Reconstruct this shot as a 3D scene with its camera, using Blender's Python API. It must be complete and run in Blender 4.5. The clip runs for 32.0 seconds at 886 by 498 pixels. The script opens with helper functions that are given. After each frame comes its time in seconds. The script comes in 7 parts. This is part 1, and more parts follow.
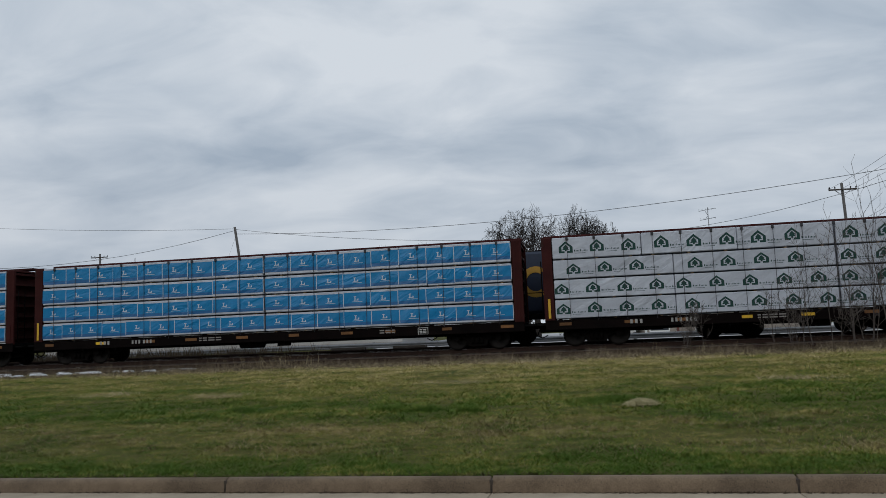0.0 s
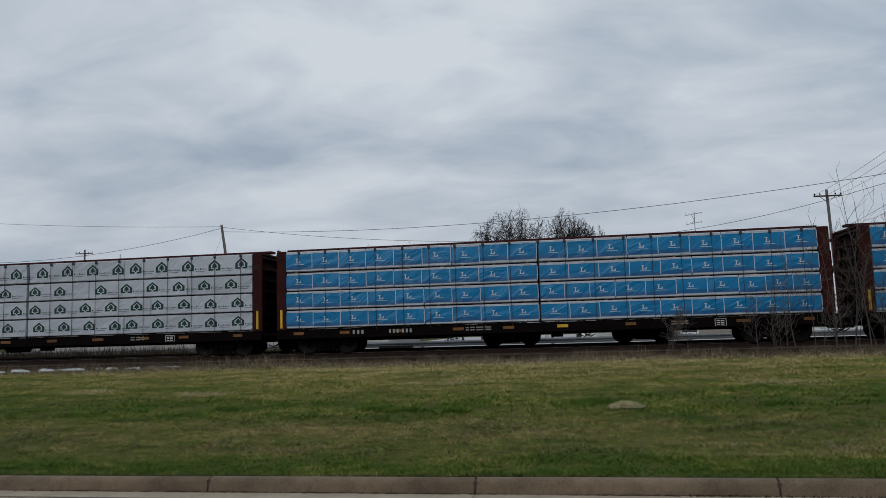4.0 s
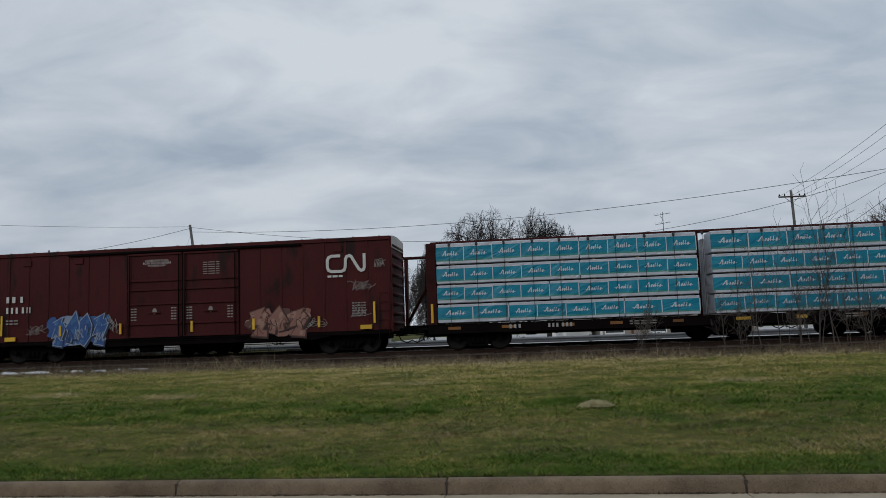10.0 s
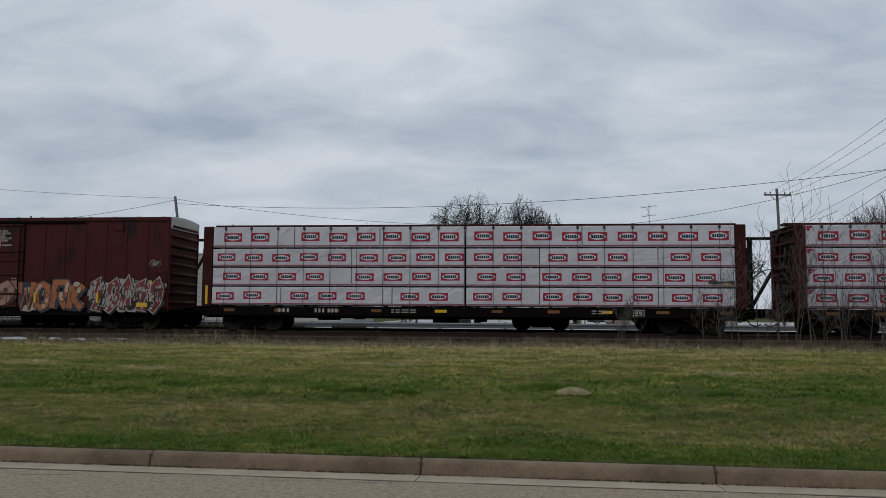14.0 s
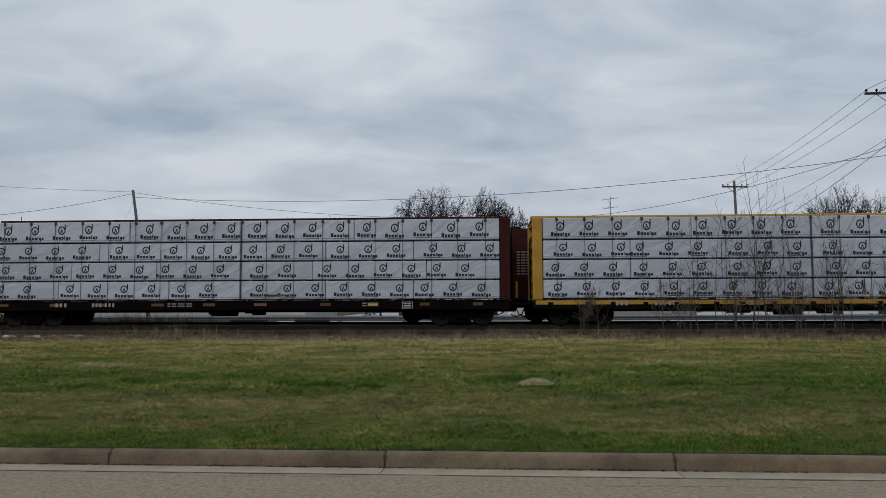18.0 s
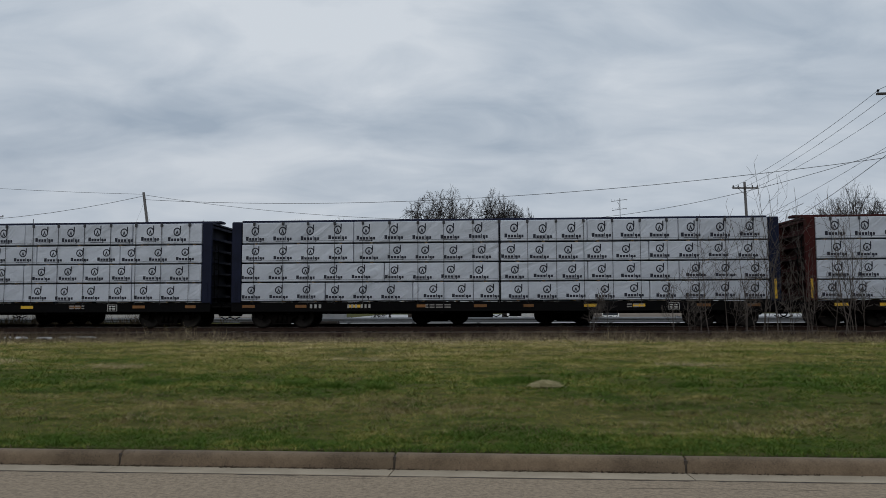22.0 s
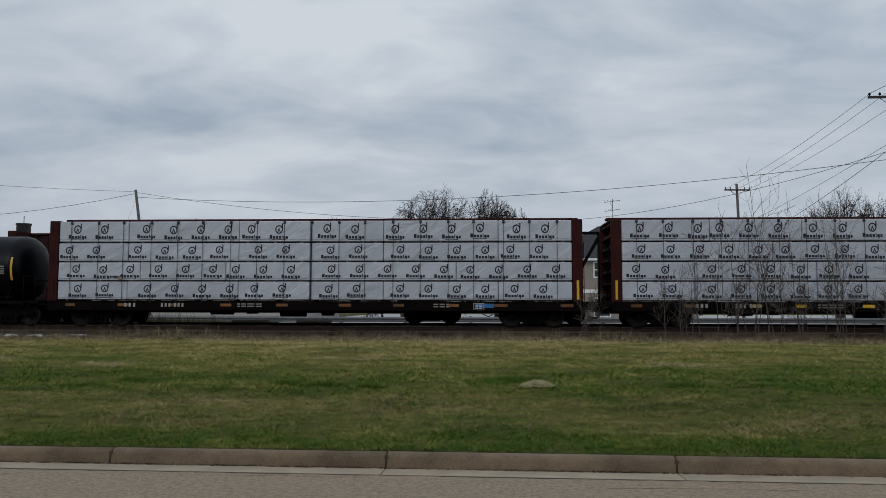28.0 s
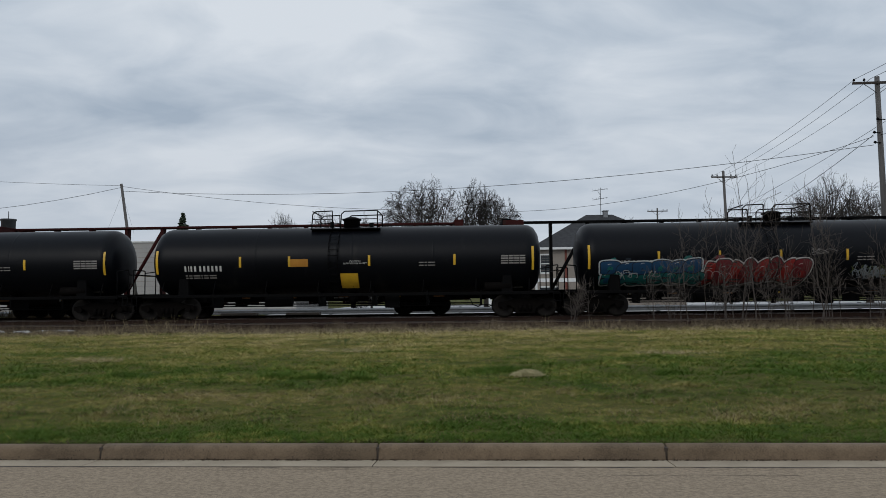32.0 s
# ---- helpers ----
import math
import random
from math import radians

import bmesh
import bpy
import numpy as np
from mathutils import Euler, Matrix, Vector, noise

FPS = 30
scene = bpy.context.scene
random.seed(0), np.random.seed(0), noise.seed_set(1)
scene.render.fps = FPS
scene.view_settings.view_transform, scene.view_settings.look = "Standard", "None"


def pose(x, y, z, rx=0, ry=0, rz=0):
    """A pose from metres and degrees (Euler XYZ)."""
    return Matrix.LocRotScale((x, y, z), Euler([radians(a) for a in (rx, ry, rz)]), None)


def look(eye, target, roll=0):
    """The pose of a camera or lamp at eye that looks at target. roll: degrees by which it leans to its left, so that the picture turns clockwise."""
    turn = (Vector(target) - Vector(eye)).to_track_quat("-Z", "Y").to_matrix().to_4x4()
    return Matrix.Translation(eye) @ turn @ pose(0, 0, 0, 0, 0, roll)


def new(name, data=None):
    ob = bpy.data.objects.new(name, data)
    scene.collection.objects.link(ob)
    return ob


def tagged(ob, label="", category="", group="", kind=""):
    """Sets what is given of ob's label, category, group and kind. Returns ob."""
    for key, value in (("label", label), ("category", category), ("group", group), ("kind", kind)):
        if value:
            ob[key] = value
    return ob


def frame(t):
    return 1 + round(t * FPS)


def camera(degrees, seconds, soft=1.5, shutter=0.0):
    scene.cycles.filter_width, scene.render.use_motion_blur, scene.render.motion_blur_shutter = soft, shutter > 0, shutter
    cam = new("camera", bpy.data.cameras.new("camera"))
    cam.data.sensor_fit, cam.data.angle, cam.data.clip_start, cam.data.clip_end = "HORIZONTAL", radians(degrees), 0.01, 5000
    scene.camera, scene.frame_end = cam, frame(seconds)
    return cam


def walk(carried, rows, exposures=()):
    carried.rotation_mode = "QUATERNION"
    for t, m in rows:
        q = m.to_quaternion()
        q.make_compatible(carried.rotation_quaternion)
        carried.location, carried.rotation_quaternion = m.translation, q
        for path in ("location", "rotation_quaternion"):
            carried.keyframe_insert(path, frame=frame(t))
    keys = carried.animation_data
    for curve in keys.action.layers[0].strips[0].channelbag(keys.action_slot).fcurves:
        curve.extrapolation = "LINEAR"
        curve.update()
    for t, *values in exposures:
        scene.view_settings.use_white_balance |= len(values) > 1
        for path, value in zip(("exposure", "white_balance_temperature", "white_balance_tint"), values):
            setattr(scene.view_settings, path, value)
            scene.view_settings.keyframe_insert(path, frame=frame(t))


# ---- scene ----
cam = camera(61.0, 32.0, soft=0.55)
PATH = [
    (0.0, pose(-0.026, -0.004, 1.750, 96.044, 2.370, 10.049)),
    (0.5, pose(-0.015, -0.003, 1.752, 95.975, 2.161, 10.598)),
    (1.0, pose(-0.009, -0.002, 1.753, 95.992, 2.091, 10.091)),
    (1.5, pose(-0.006, -0.001, 1.754, 96.026, 1.944, 9.519)),
    (2.0, pose(-0.005, -0.001, 1.754, 95.946, 2.008, 9.143)),
    (2.5, pose(-0.007, -0.001, 1.754, 95.971, 1.900, 9.810)),
    (4.5, pose(-0.023, -0.004, 1.752, 96.056, 1.138, 8.241)),
    (5.0, pose(-0.018, -0.003, 1.756, 95.951, 0.141, 6.500)),
    (5.5, pose(-0.021, -0.004, 1.758, 95.855, 0.091, 3.727)),
    (6.0, pose(-0.020, -0.004, 1.756, 95.729, -0.009, 3.224)),
    (6.5, pose(-0.032, -0.005, 1.765, 95.747, 0.467, 2.852)),
    (7.0, pose(-0.034, -0.006, 1.770, 95.796, 0.650, 3.070)),
    (7.5, pose(-0.032, -0.006, 1.767, 95.853, 0.897, 3.942)),
    (8.0, pose(-0.034, -0.006, 1.765, 95.944, 1.702, 7.560)),
    (8.5, pose(-0.030, -0.005, 1.756, 95.945, 2.118, 8.318)),
    (9.0, pose(-0.022, -0.004, 1.759, 95.966, 2.313, 7.844)),
    (9.5, pose(-0.022, -0.004, 1.757, 95.968, 2.272, 7.315)),
    (10.0, pose(-0.018, -0.003, 1.759, 95.995, 1.999, 6.859)),
    (10.5, pose(-0.013, -0.002, 1.760, 96.109, 1.405, 6.620)),
    (11.0, pose(0.000, 0.000, 1.751, 96.101, 0.123, 5.735)),
    (11.5, pose(-0.001, -0.000, 1.750, 96.154, -0.238, 4.878)),
    (12.0, pose(0.005, 0.001, 1.749, 96.162, -0.321, 3.817)),
    (12.5, pose(-0.003, -0.000, 1.746, 96.052, -0.327, 3.200)),
    (13.0, pose(-0.012, -0.002, 1.743, 95.897, -0.282, 3.379)),
    (13.5, pose(-0.007, -0.001, 1.746, 95.284, -0.319, 5.799)),
    (15.5, pose(0.022, 0.004, 1.746, 93.996, -0.134, 3.548)),
    (16.0, pose(0.037, 0.006, 1.749, 94.106, 0.423, 3.081)),
    (16.5, pose(0.064, 0.011, 1.747, 94.072, 0.366, 2.336)),
    (17.0, pose(0.032, 0.005, 1.750, 94.072, 0.554, 1.774)),
    (17.5, pose(0.018, 0.003, 1.746, 94.088, 0.205, 3.007)),
    (18.0, pose(0.013, 0.002, 1.745, 94.155, 0.207, 2.835)),
    (18.5, pose(0.011, 0.002, 1.740, 94.151, 0.247, 4.014)),
    (19.0, pose(0.007, 0.001, 1.741, 94.108, 0.508, 4.064)),
    (19.5, pose(0.014, 0.002, 1.744, 94.155, 0.695, 4.084)),
    (20.0, pose(0.016, 0.003, 1.745, 94.203, 0.628, 5.028)),
    (20.5, pose(0.017, 0.003, 1.744, 94.187, 0.495, 4.796)),
    (21.0, pose(0.016, 0.003, 1.741, 94.229, 0.342, 4.309)),
    (21.5, pose(0.012, 0.002, 1.741, 94.284, 0.267, 3.887)),
    (22.0, pose(0.010, 0.002, 1.744, 94.295, 0.214, 3.530)),
    (22.5, pose(0.005, 0.001, 1.743, 94.240, 0.193, 3.632)),
    (23.0, pose(0.001, 0.000, 1.746, 94.235, 0.256, 4.409)),
    (23.5, pose(0.007, 0.001, 1.744, 94.231, 0.501, 4.033)),
    (24.0, pose(0.010, 0.002, 1.749, 94.185, 0.620, 3.600)),
    (24.5, pose(0.014, 0.002, 1.750, 94.240, 0.633, 3.815)),
    (25.0, pose(0.010, 0.002, 1.747, 94.244, 0.657, 4.063)),
    (25.5, pose(0.008, 0.001, 1.745, 94.248, 0.598, 4.276)),
    (27.5, pose(0.007, 0.001, 1.738, 94.351, 0.029, 3.098)),
    (28.0, pose(0.006, 0.001, 1.737, 94.278, -0.125, 2.952)),
    (28.5, pose(0.001, 0.000, 1.746, 94.291, -0.445, 2.657)),
    (29.0, pose(-0.000, -0.000, 1.748, 94.175, -0.268, 2.379)),
    (29.5, pose(0.006, 0.001, 1.746, 93.970, -0.082, 2.169)),
    (30.0, pose(0.003, 0.001, 1.748, 93.802, -0.207, 1.844)),
    (30.5, pose(0.006, 0.001, 1.750, 93.661, -0.329, 1.597)),
    (31.0, pose(0.009, 0.002, 1.753, 93.604, -0.103, 1.286)),
    (31.5, pose(0.013, 0.002, 1.750, 93.543, 0.323, 1.114)),
    (32.0, pose(0.007, 0.001, 1.749, 93.536, 0.654, 2.149)),
]
walk(cam, PATH, [(0.0, 0.02), (4.5, -0.05), (13.2, -0.05), (15.6, 0.08), (17.1, 0.09), (18.4, -0.04), (28.5, -0.05), (30.0, 0.04), (32.0, 0.07)])

# ---- world and light: an overcast spring day ----
world = bpy.data.worlds.new("overcast_sky")
scene.world = world
world.use_nodes = True
wt = world.node_tree
wt.nodes.clear()


def wnode(kind, **values):
    n = wt.nodes.new(kind)
    for k, v in values.items():
        n.inputs[k].default_value = v
    return n


w_co = wt.nodes.new("ShaderNodeTexCoord")
w_sep = wt.nodes.new("ShaderNodeSeparateXYZ")
wt.links.new(w_co.outputs["Generated"], w_sep.inputs[0])
w_up = wt.nodes.new("ShaderNodeMath")
w_up.operation = "MAXIMUM"
w_up.inputs[1].default_value = 0.0
wt.links.new(w_sep.outputs["Z"], w_up.inputs[0])
w_lift = wt.nodes.new("ShaderNodeMath")
w_lift.operation = "ADD"
w_lift.inputs[1].default_value = 0.22
wt.links.new(w_up.outputs[0], w_lift.inputs[0])
w_flat = wt.nodes.new("ShaderNodeCombineXYZ")
w_flat.inputs[2].default_value = 1.0
for axis, at in (("X", 0), ("Y", 1)):
    dv = wt.nodes.new("ShaderNodeMath")
    dv.operation = "DIVIDE"
    wt.links.new(w_sep.outputs[axis], dv.inputs[0])
    wt.links.new(w_lift.outputs[0], dv.inputs[1])
    wt.links.new(dv.outputs[0], w_flat.inputs[at])
w_map = wt.nodes.new("ShaderNodeMapping")
w_map.inputs["Location"].default_value = (3.1, 1.7, 0.0)
w_map.inputs["Scale"].default_value = (0.8, 1.15, 1.0)
wt.links.new(w_flat.outputs[0], w_map.inputs["Vector"])
w_big = wnode("ShaderNodeTexNoise", Scale=1.05, Detail=4.0, Roughness=0.5, Distortion=0.35)
w_fine = wnode("ShaderNodeTexNoise", Scale=3.4, Detail=6.0, Roughness=0.55, Distortion=0.5)
wt.links.new(w_map.outputs[0], w_big.inputs["Vector"])
wt.links.new(w_map.outputs[0], w_fine.inputs["Vector"])
w_mix = wt.nodes.new("ShaderNodeMix")
w_mix.inputs[0].default_value = 0.36
wt.links.new(w_big.outputs["Fac"], w_mix.inputs[2])
wt.links.new(w_fine.outputs["Fac"], w_mix.inputs[3])
w_ramp = wt.nodes.new("ShaderNodeValToRGB")
els = w_ramp.color_ramp.elements
els[0].position, els[0].color = 0.37, (0.300, 0.375, 0.470, 1)
els[1].position, els[1].color = 0.62, (0.625, 0.675, 0.735, 1)
mid = els.new(0.5)
mid.color = (0.470, 0.535, 0.615, 1)
wt.links.new(w_mix.outputs[0], w_ramp.inputs[0])
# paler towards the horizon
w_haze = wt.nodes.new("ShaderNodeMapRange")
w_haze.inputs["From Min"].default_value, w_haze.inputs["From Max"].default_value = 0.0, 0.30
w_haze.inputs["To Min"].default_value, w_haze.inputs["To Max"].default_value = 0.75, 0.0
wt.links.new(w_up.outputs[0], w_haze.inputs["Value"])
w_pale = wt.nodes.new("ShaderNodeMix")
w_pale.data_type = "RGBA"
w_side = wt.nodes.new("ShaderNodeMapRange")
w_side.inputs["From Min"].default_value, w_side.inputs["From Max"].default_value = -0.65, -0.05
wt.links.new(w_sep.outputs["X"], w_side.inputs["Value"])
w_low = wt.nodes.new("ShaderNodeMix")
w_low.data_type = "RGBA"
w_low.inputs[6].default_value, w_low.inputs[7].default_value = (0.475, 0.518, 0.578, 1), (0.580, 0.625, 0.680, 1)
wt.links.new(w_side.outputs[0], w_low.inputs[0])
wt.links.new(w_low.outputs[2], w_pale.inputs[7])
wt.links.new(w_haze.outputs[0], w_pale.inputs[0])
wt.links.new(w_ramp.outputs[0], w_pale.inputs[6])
# an overcast sky is brighter overhead
w_zen = wt.nodes.new("ShaderNodeMapRange")
w_zen.inputs["From Min"].default_value, w_zen.inputs["From Max"].default_value = 0.45, 1.0
w_zen.inputs["To Min"].default_value, w_zen.inputs["To Max"].default_value = 1.0, 1.15
wt.links.new(w_up.outputs[0], w_zen.inputs["Value"])
w_bg = wt.nodes.new("ShaderNodeBackground")
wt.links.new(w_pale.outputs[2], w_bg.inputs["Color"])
wt.links.new(w_zen.outputs[0], w_bg.inputs["Strength"])
w_out = wt.nodes.new("ShaderNodeOutputWorld")
wt.links.new(w_bg.outputs[0], w_out.inputs["Surface"])

sun = new("sun", bpy.data.lights.new("sun", "SUN"))
sun.data.energy, sun.data.angle, sun.data.color = 0.58, radians(25), (1.0, 0.97, 0.93)
sun.matrix_world = look((-14, -34, 20), (0, 0, 0))

# ---- materials ----
MATS = {}


def mat(name, c1, c2=None, scale=3.0, fine=45.0, rough=0.7, metal=0.0, bump=0.15, step=0.01, vary=0.12, stretch=(1, 1, 1), coords="Object", spec=0.4, spots=None):
    """A surface of two colours mixed by coarse and fine noise, with relief and some change from piece to piece."""
    if name in MATS:
        return MATS[name]
    m = bpy.data.materials.new(name)
    MATS[name] = m
    m.use_nodes = True
    t = m.node_tree
    link = t.links.new
    b = t.nodes["Principled BSDF"]
    c2 = c2 or tuple(v * 0.7 for v in c1)
    co = t.nodes.new("ShaderNodeTexCoord")
    mp = t.nodes.new("ShaderNodeMapping")
    mp.inputs["Scale"].default_value = stretch
    link(co.outputs[coords], mp.inputs["Vector"])
    n1 = t.nodes.new("ShaderNodeTexNoise")
    n1.inputs["Scale"].default_value, n1.inputs["Detail"].default_value = scale, 5
    n2 = t.nodes.new("ShaderNodeTexNoise")
    n2.inputs["Scale"].default_value, n2.inputs["Detail"].default_value = fine, 3
    link(mp.outputs[0], n1.inputs["Vector"])
    link(mp.outputs[0], n2.inputs["Vector"])
    add = t.nodes.new("ShaderNodeMath")
    add.operation = "MULTIPLY_ADD"
    add.inputs[1].default_value = 0.45
    link(n2.outputs["Fac"], add.inputs[0])
    sc = t.nodes.new("ShaderNodeMath")
    sc.operation = "MULTIPLY"
    sc.inputs[1].default_value = 0.55
    link(n1.outputs["Fac"], sc.inputs[0])
    link(sc.outputs[0], add.inputs[2])
    rp = t.nodes.new("ShaderNodeMapRange")
    rp.inputs["From Min"].default_value, rp.inputs["From Max"].default_value = 0.35, 0.65
    link(add.outputs[0], rp.inputs["Value"])
    mx = t.nodes.new("ShaderNodeMix")
    mx.data_type = "RGBA"
    mx.inputs[6].default_value, mx.inputs[7].default_value = (*c1, 1), (*c2, 1)
    link(rp.outputs[0], mx.inputs[0])
    colour = mx.outputs[2]
    if spots:
        n3 = t.nodes.new("ShaderNodeTexNoise")
        n3.inputs["Scale"].default_value, n3.inputs["Detail"].default_value = spots[1], 6
        link(mp.outputs[0], n3.inputs["Vector"])
        r3 = t.nodes.new("ShaderNodeMapRange")
        r3.inputs["From Min"].default_value, r3.inputs["From Max"].default_value = spots[2], spots[2] + 0.1
        link(n3.outputs["Fac"], r3.inputs["Value"])
        m3 = t.nodes.new("ShaderNodeMix")
        m3.data_type = "RGBA"
        m3.inputs[7].default_value = (*spots[0], 1)
        link(r3.outputs[0], m3.inputs[0])
        link(colour, m3.inputs[6])
        colour = m3.outputs[2]
    if vary:
        oi = t.nodes.new("ShaderNodeObjectInfo")
        vr = t.nodes.new("ShaderNodeMapRange")
        vr.inputs["To Min"].default_value, vr.inputs["To Max"].default_value = 1 - vary, 1 + vary
        link(oi.outputs["Random"], vr.inputs["Value"])
        hs = t.nodes.new("ShaderNodeHueSaturation")
        link(vr.outputs[0], hs.inputs["Value"])
        link(colour, hs.inputs["Color"])
        colour = hs.outputs[0]
    link(colour, b.inputs["Base Color"])
    b.inputs["Metallic"].default_value = metal
    b.inputs["Specular IOR Level"].default_value = spec
    rr = t.nodes.new("ShaderNodeMapRange")
    rr.inputs["To Min"].default_value, rr.inputs["To Max"].default_value = max(rough - 0.12, 0.03), min(rough + 0.12, 1)
    link(n1.outputs["Fac"], rr.inputs["Value"])
    link(rr.outputs[0], b.inputs["Roughness"])
    if bump:
        bp = t.nodes.new("ShaderNodeBump")
        bp.inputs["Strength"].default_value, bp.inputs["Distance"].default_value = bump, step
        link(add.outputs[0], bp.inputs["Height"])
        link(bp.outputs[0], b.inputs["Normal"])
    return m


def wrap_mat(name, c1, c2, streak=1.0, spec=0.5, rough=0.48):
    """Woven plastic lumber wrap: slanting creases and a dull sheen."""
    m = mat(name, c1, c2, scale=1.2, fine=9, rough=rough, bump=0.0, vary=0.07, spec=spec)
    t = m.node_tree
    b = t.nodes["Principled BSDF"]
    co = t.nodes.new("ShaderNodeTexCoord")
    mp = t.nodes.new("ShaderNodeMapping")
    tilt = t.nodes.new("ShaderNodeMapping")
    tilt.inputs["Rotation"].default_value = (0, radians(32), 0)
    t.links.new(co.outputs["Object"], tilt.inputs["Vector"])
    mp.inputs["Scale"].default_value = (0.55, 1, 1.5)
    t.links.new(tilt.outputs[0], mp.inputs["Vector"])
    oi = t.nodes.new("ShaderNodeObjectInfo")
    sh = t.nodes.new("ShaderNodeVectorMath")
    sh.operation = "MULTIPLY_ADD"
    sh.inputs[1].default_value = (9.0, 0.0, 5.0)
    t.links.new(oi.outputs["Random"], sh.inputs[0])
    t.links.new(mp.outputs[0], sh.inputs[2])
    nz = t.nodes.new("ShaderNodeTexNoise")
    nz.noise_type = "RIDGED_MULTIFRACTAL"
    nz.inputs["Scale"].default_value, nz.inputs["Detail"].default_value, nz.inputs["Distortion"].default_value = 0.6, 2, 1.1
    t.links.new(sh.outputs[0], nz.inputs["Vector"])
    big = t.nodes.new("ShaderNodeTexNoise")
    big.inputs["Scale"].default_value, big.inputs["Detail"].default_value, big.inputs["Distortion"].default_value = 1.0, 3, 1.2
    t.links.new(sh.outputs[0], big.inputs["Vector"])
    both = t.nodes.new("ShaderNodeMath")
    both.operation = "MULTIPLY_ADD"
    both.inputs[1].default_value = 0.16
    t.links.new(nz.outputs["Fac"], both.inputs[0])
    t.links.new(big.outputs["Fac"], both.inputs[2])
    bp = t.nodes.new("ShaderNodeBump")
    bp.inputs["Strength"].default_value, bp.inputs["Distance"].default_value = streak * 0.8, 0.13
    t.links.new(both.outputs[0], bp.inputs["Height"])
    t.links.new(bp.outputs[0], b.inputs["Normal"])
    return m


car_red = mat("oxide_red_paint", (0.052, 0.0105, 0.0090), (0.030, 0.0075, 0.0070), 1.5, 30, 0.75, spec=0.12, spots=((0.03, 0.014, 0.011), 2.5, 0.6))
box_red = mat("boxcar_red_paint", (0.066, 0.0092, 0.0096), (0.047, 0.0074, 0.0076), 0.7, 14, 0.62, spec=0.15, stretch=(1, 1, 0.35), bump=0.08, spots=((0.020, 0.0072, 0.0065), 1.6, 0.57), vary=0.08)
# near-black paint for side sills, door tracks and lock rods
sill_dark = mat("near_black_sill_paint", (0.0068, 0.0038, 0.0035), (0.0038, 0.0030, 0.0028), 1.5, 30, 0.85, spec=0.06)
car_navy = mat("navy_paint", (0.008, 0.012, 0.034), (0.006, 0.008, 0.02), 1.5, 30, 0.6, spec=0.15)
car_yellow = mat("worn_yellow_paint", (0.50, 0.27, 0.03), (0.36, 0.19, 0.03), 1.5, 25, 0.6)
car_black = mat("car_black", (0.0034, 0.0034, 0.0038), (0.0055, 0.0051, 0.0051), 2, 30, 0.8, vary=0.0, spec=0.06)
tank_black = mat("tank_black_paint", (0.0024, 0.0029, 0.0046), (0.0036, 0.0041, 0.0058), 0.5, 9, 0.40, bump=0.03, spec=0.14, stretch=(1, 1, 0.4), spots=((0.012, 0.0115, 0.0115), 0.9, 0.62), vary=0.1)
steel_dark = mat("dark_cast_steel", (0.0045, 0.0040, 0.0038), (0.007, 0.0056, 0.005), 6, 60, 0.9, spec=0.05)
wheel_steel = mat("wheel_steel", (0.020, 0.017, 0.015), (0.011, 0.0095, 0.009), 8, 60, 0.6, metal=0.3, spec=0.2)
rail_steel = mat("rusty_rail", (0.040, 0.022, 0.016), (0.026, 0.015, 0.012), 4, 40, 0.8, spec=0.15)
rail_bright = mat("polished_rail_head", (0.42, 0.41, 0.40), (0.33, 0.31, 0.3), 4, 40, 0.35, metal=0.8, bump=0.02)
lettering = mat("white_stencil_paint", (0.62, 0.61, 0.58), (0.5, 0.49, 0.46), 6, 60, 0.7, vary=0.0, bump=0)
stencil_worn = mat("worn_stencil_paint", (0.40, 0.39, 0.37), (0.26, 0.25, 0.24), 9, 70, 0.7, vary=0.0, bump=0)
lettering_dim = mat("faded_stencil_paint", (0.30, 0.28, 0.26), (0.2, 0.18, 0.17), 6, 60, 0.7, vary=0.0, bump=0)
patch_grey = mat("dull_grey_patch", (0.075, 0.075, 0.075), (0.05, 0.05, 0.05), 6, 40, 0.8, vary=0.0)
reflector = mat("yellow_reflector", (0.72, 0.44, 0.03), (0.6, 0.34, 0.03), 4, 40, 0.4, vary=0.15, bump=0.03)
reflector_dull = mat("dirty_reflector", (0.20, 0.085, 0.02), (0.12, 0.05, 0.016), 4, 40, 0.7, vary=0.3, bump=0.03)
wrap_white = wrap_mat("white_lumber_wrap", (0.50, 0.525, 0.575), (0.43, 0.455, 0.505))
wrap_pink = wrap_mat("pale_lumber_wrap", (0.51, 0.50, 0.53), (0.44, 0.43, 0.46))
print_blue = wrap_mat("blue_wrap_print", (0.004, 0.205, 0.44), (0.004, 0.165, 0.37), spec=0.35, rough=0.42)
print_teal = wrap_mat("teal_wrap_print", (0.004, 0.222, 0.325), (0.004, 0.172, 0.265), spec=0.35, rough=0.42)
print_green = mat("green_print", (0.006, 0.040, 0.034), (0.008, 0.052, 0.040), vary=0.0, bump=0)
print_ink = mat("dark_print", (0.012, 0.014, 0.024), (0.016, 0.018, 0.03), vary=0.0, bump=0)
print_red = mat("red_print", (0.33, 0.010, 0.036), (0.28, 0.010, 0.034), vary=0.0, bump=0)
print_plum = mat("plum_print", (0.24, 0.03, 0.07), (0.2, 0.03, 0.06), vary=0.0, bump=0)
print_white = mat("white_print", (0.56, 0.59, 0.63), (0.50, 0.53, 0.57), vary=0.0, bump=0)
wood_raw = mat("raw_lumber", (0.42, 0.29, 0.16), (0.33, 0.22, 0.12), 3, 40, 0.8)
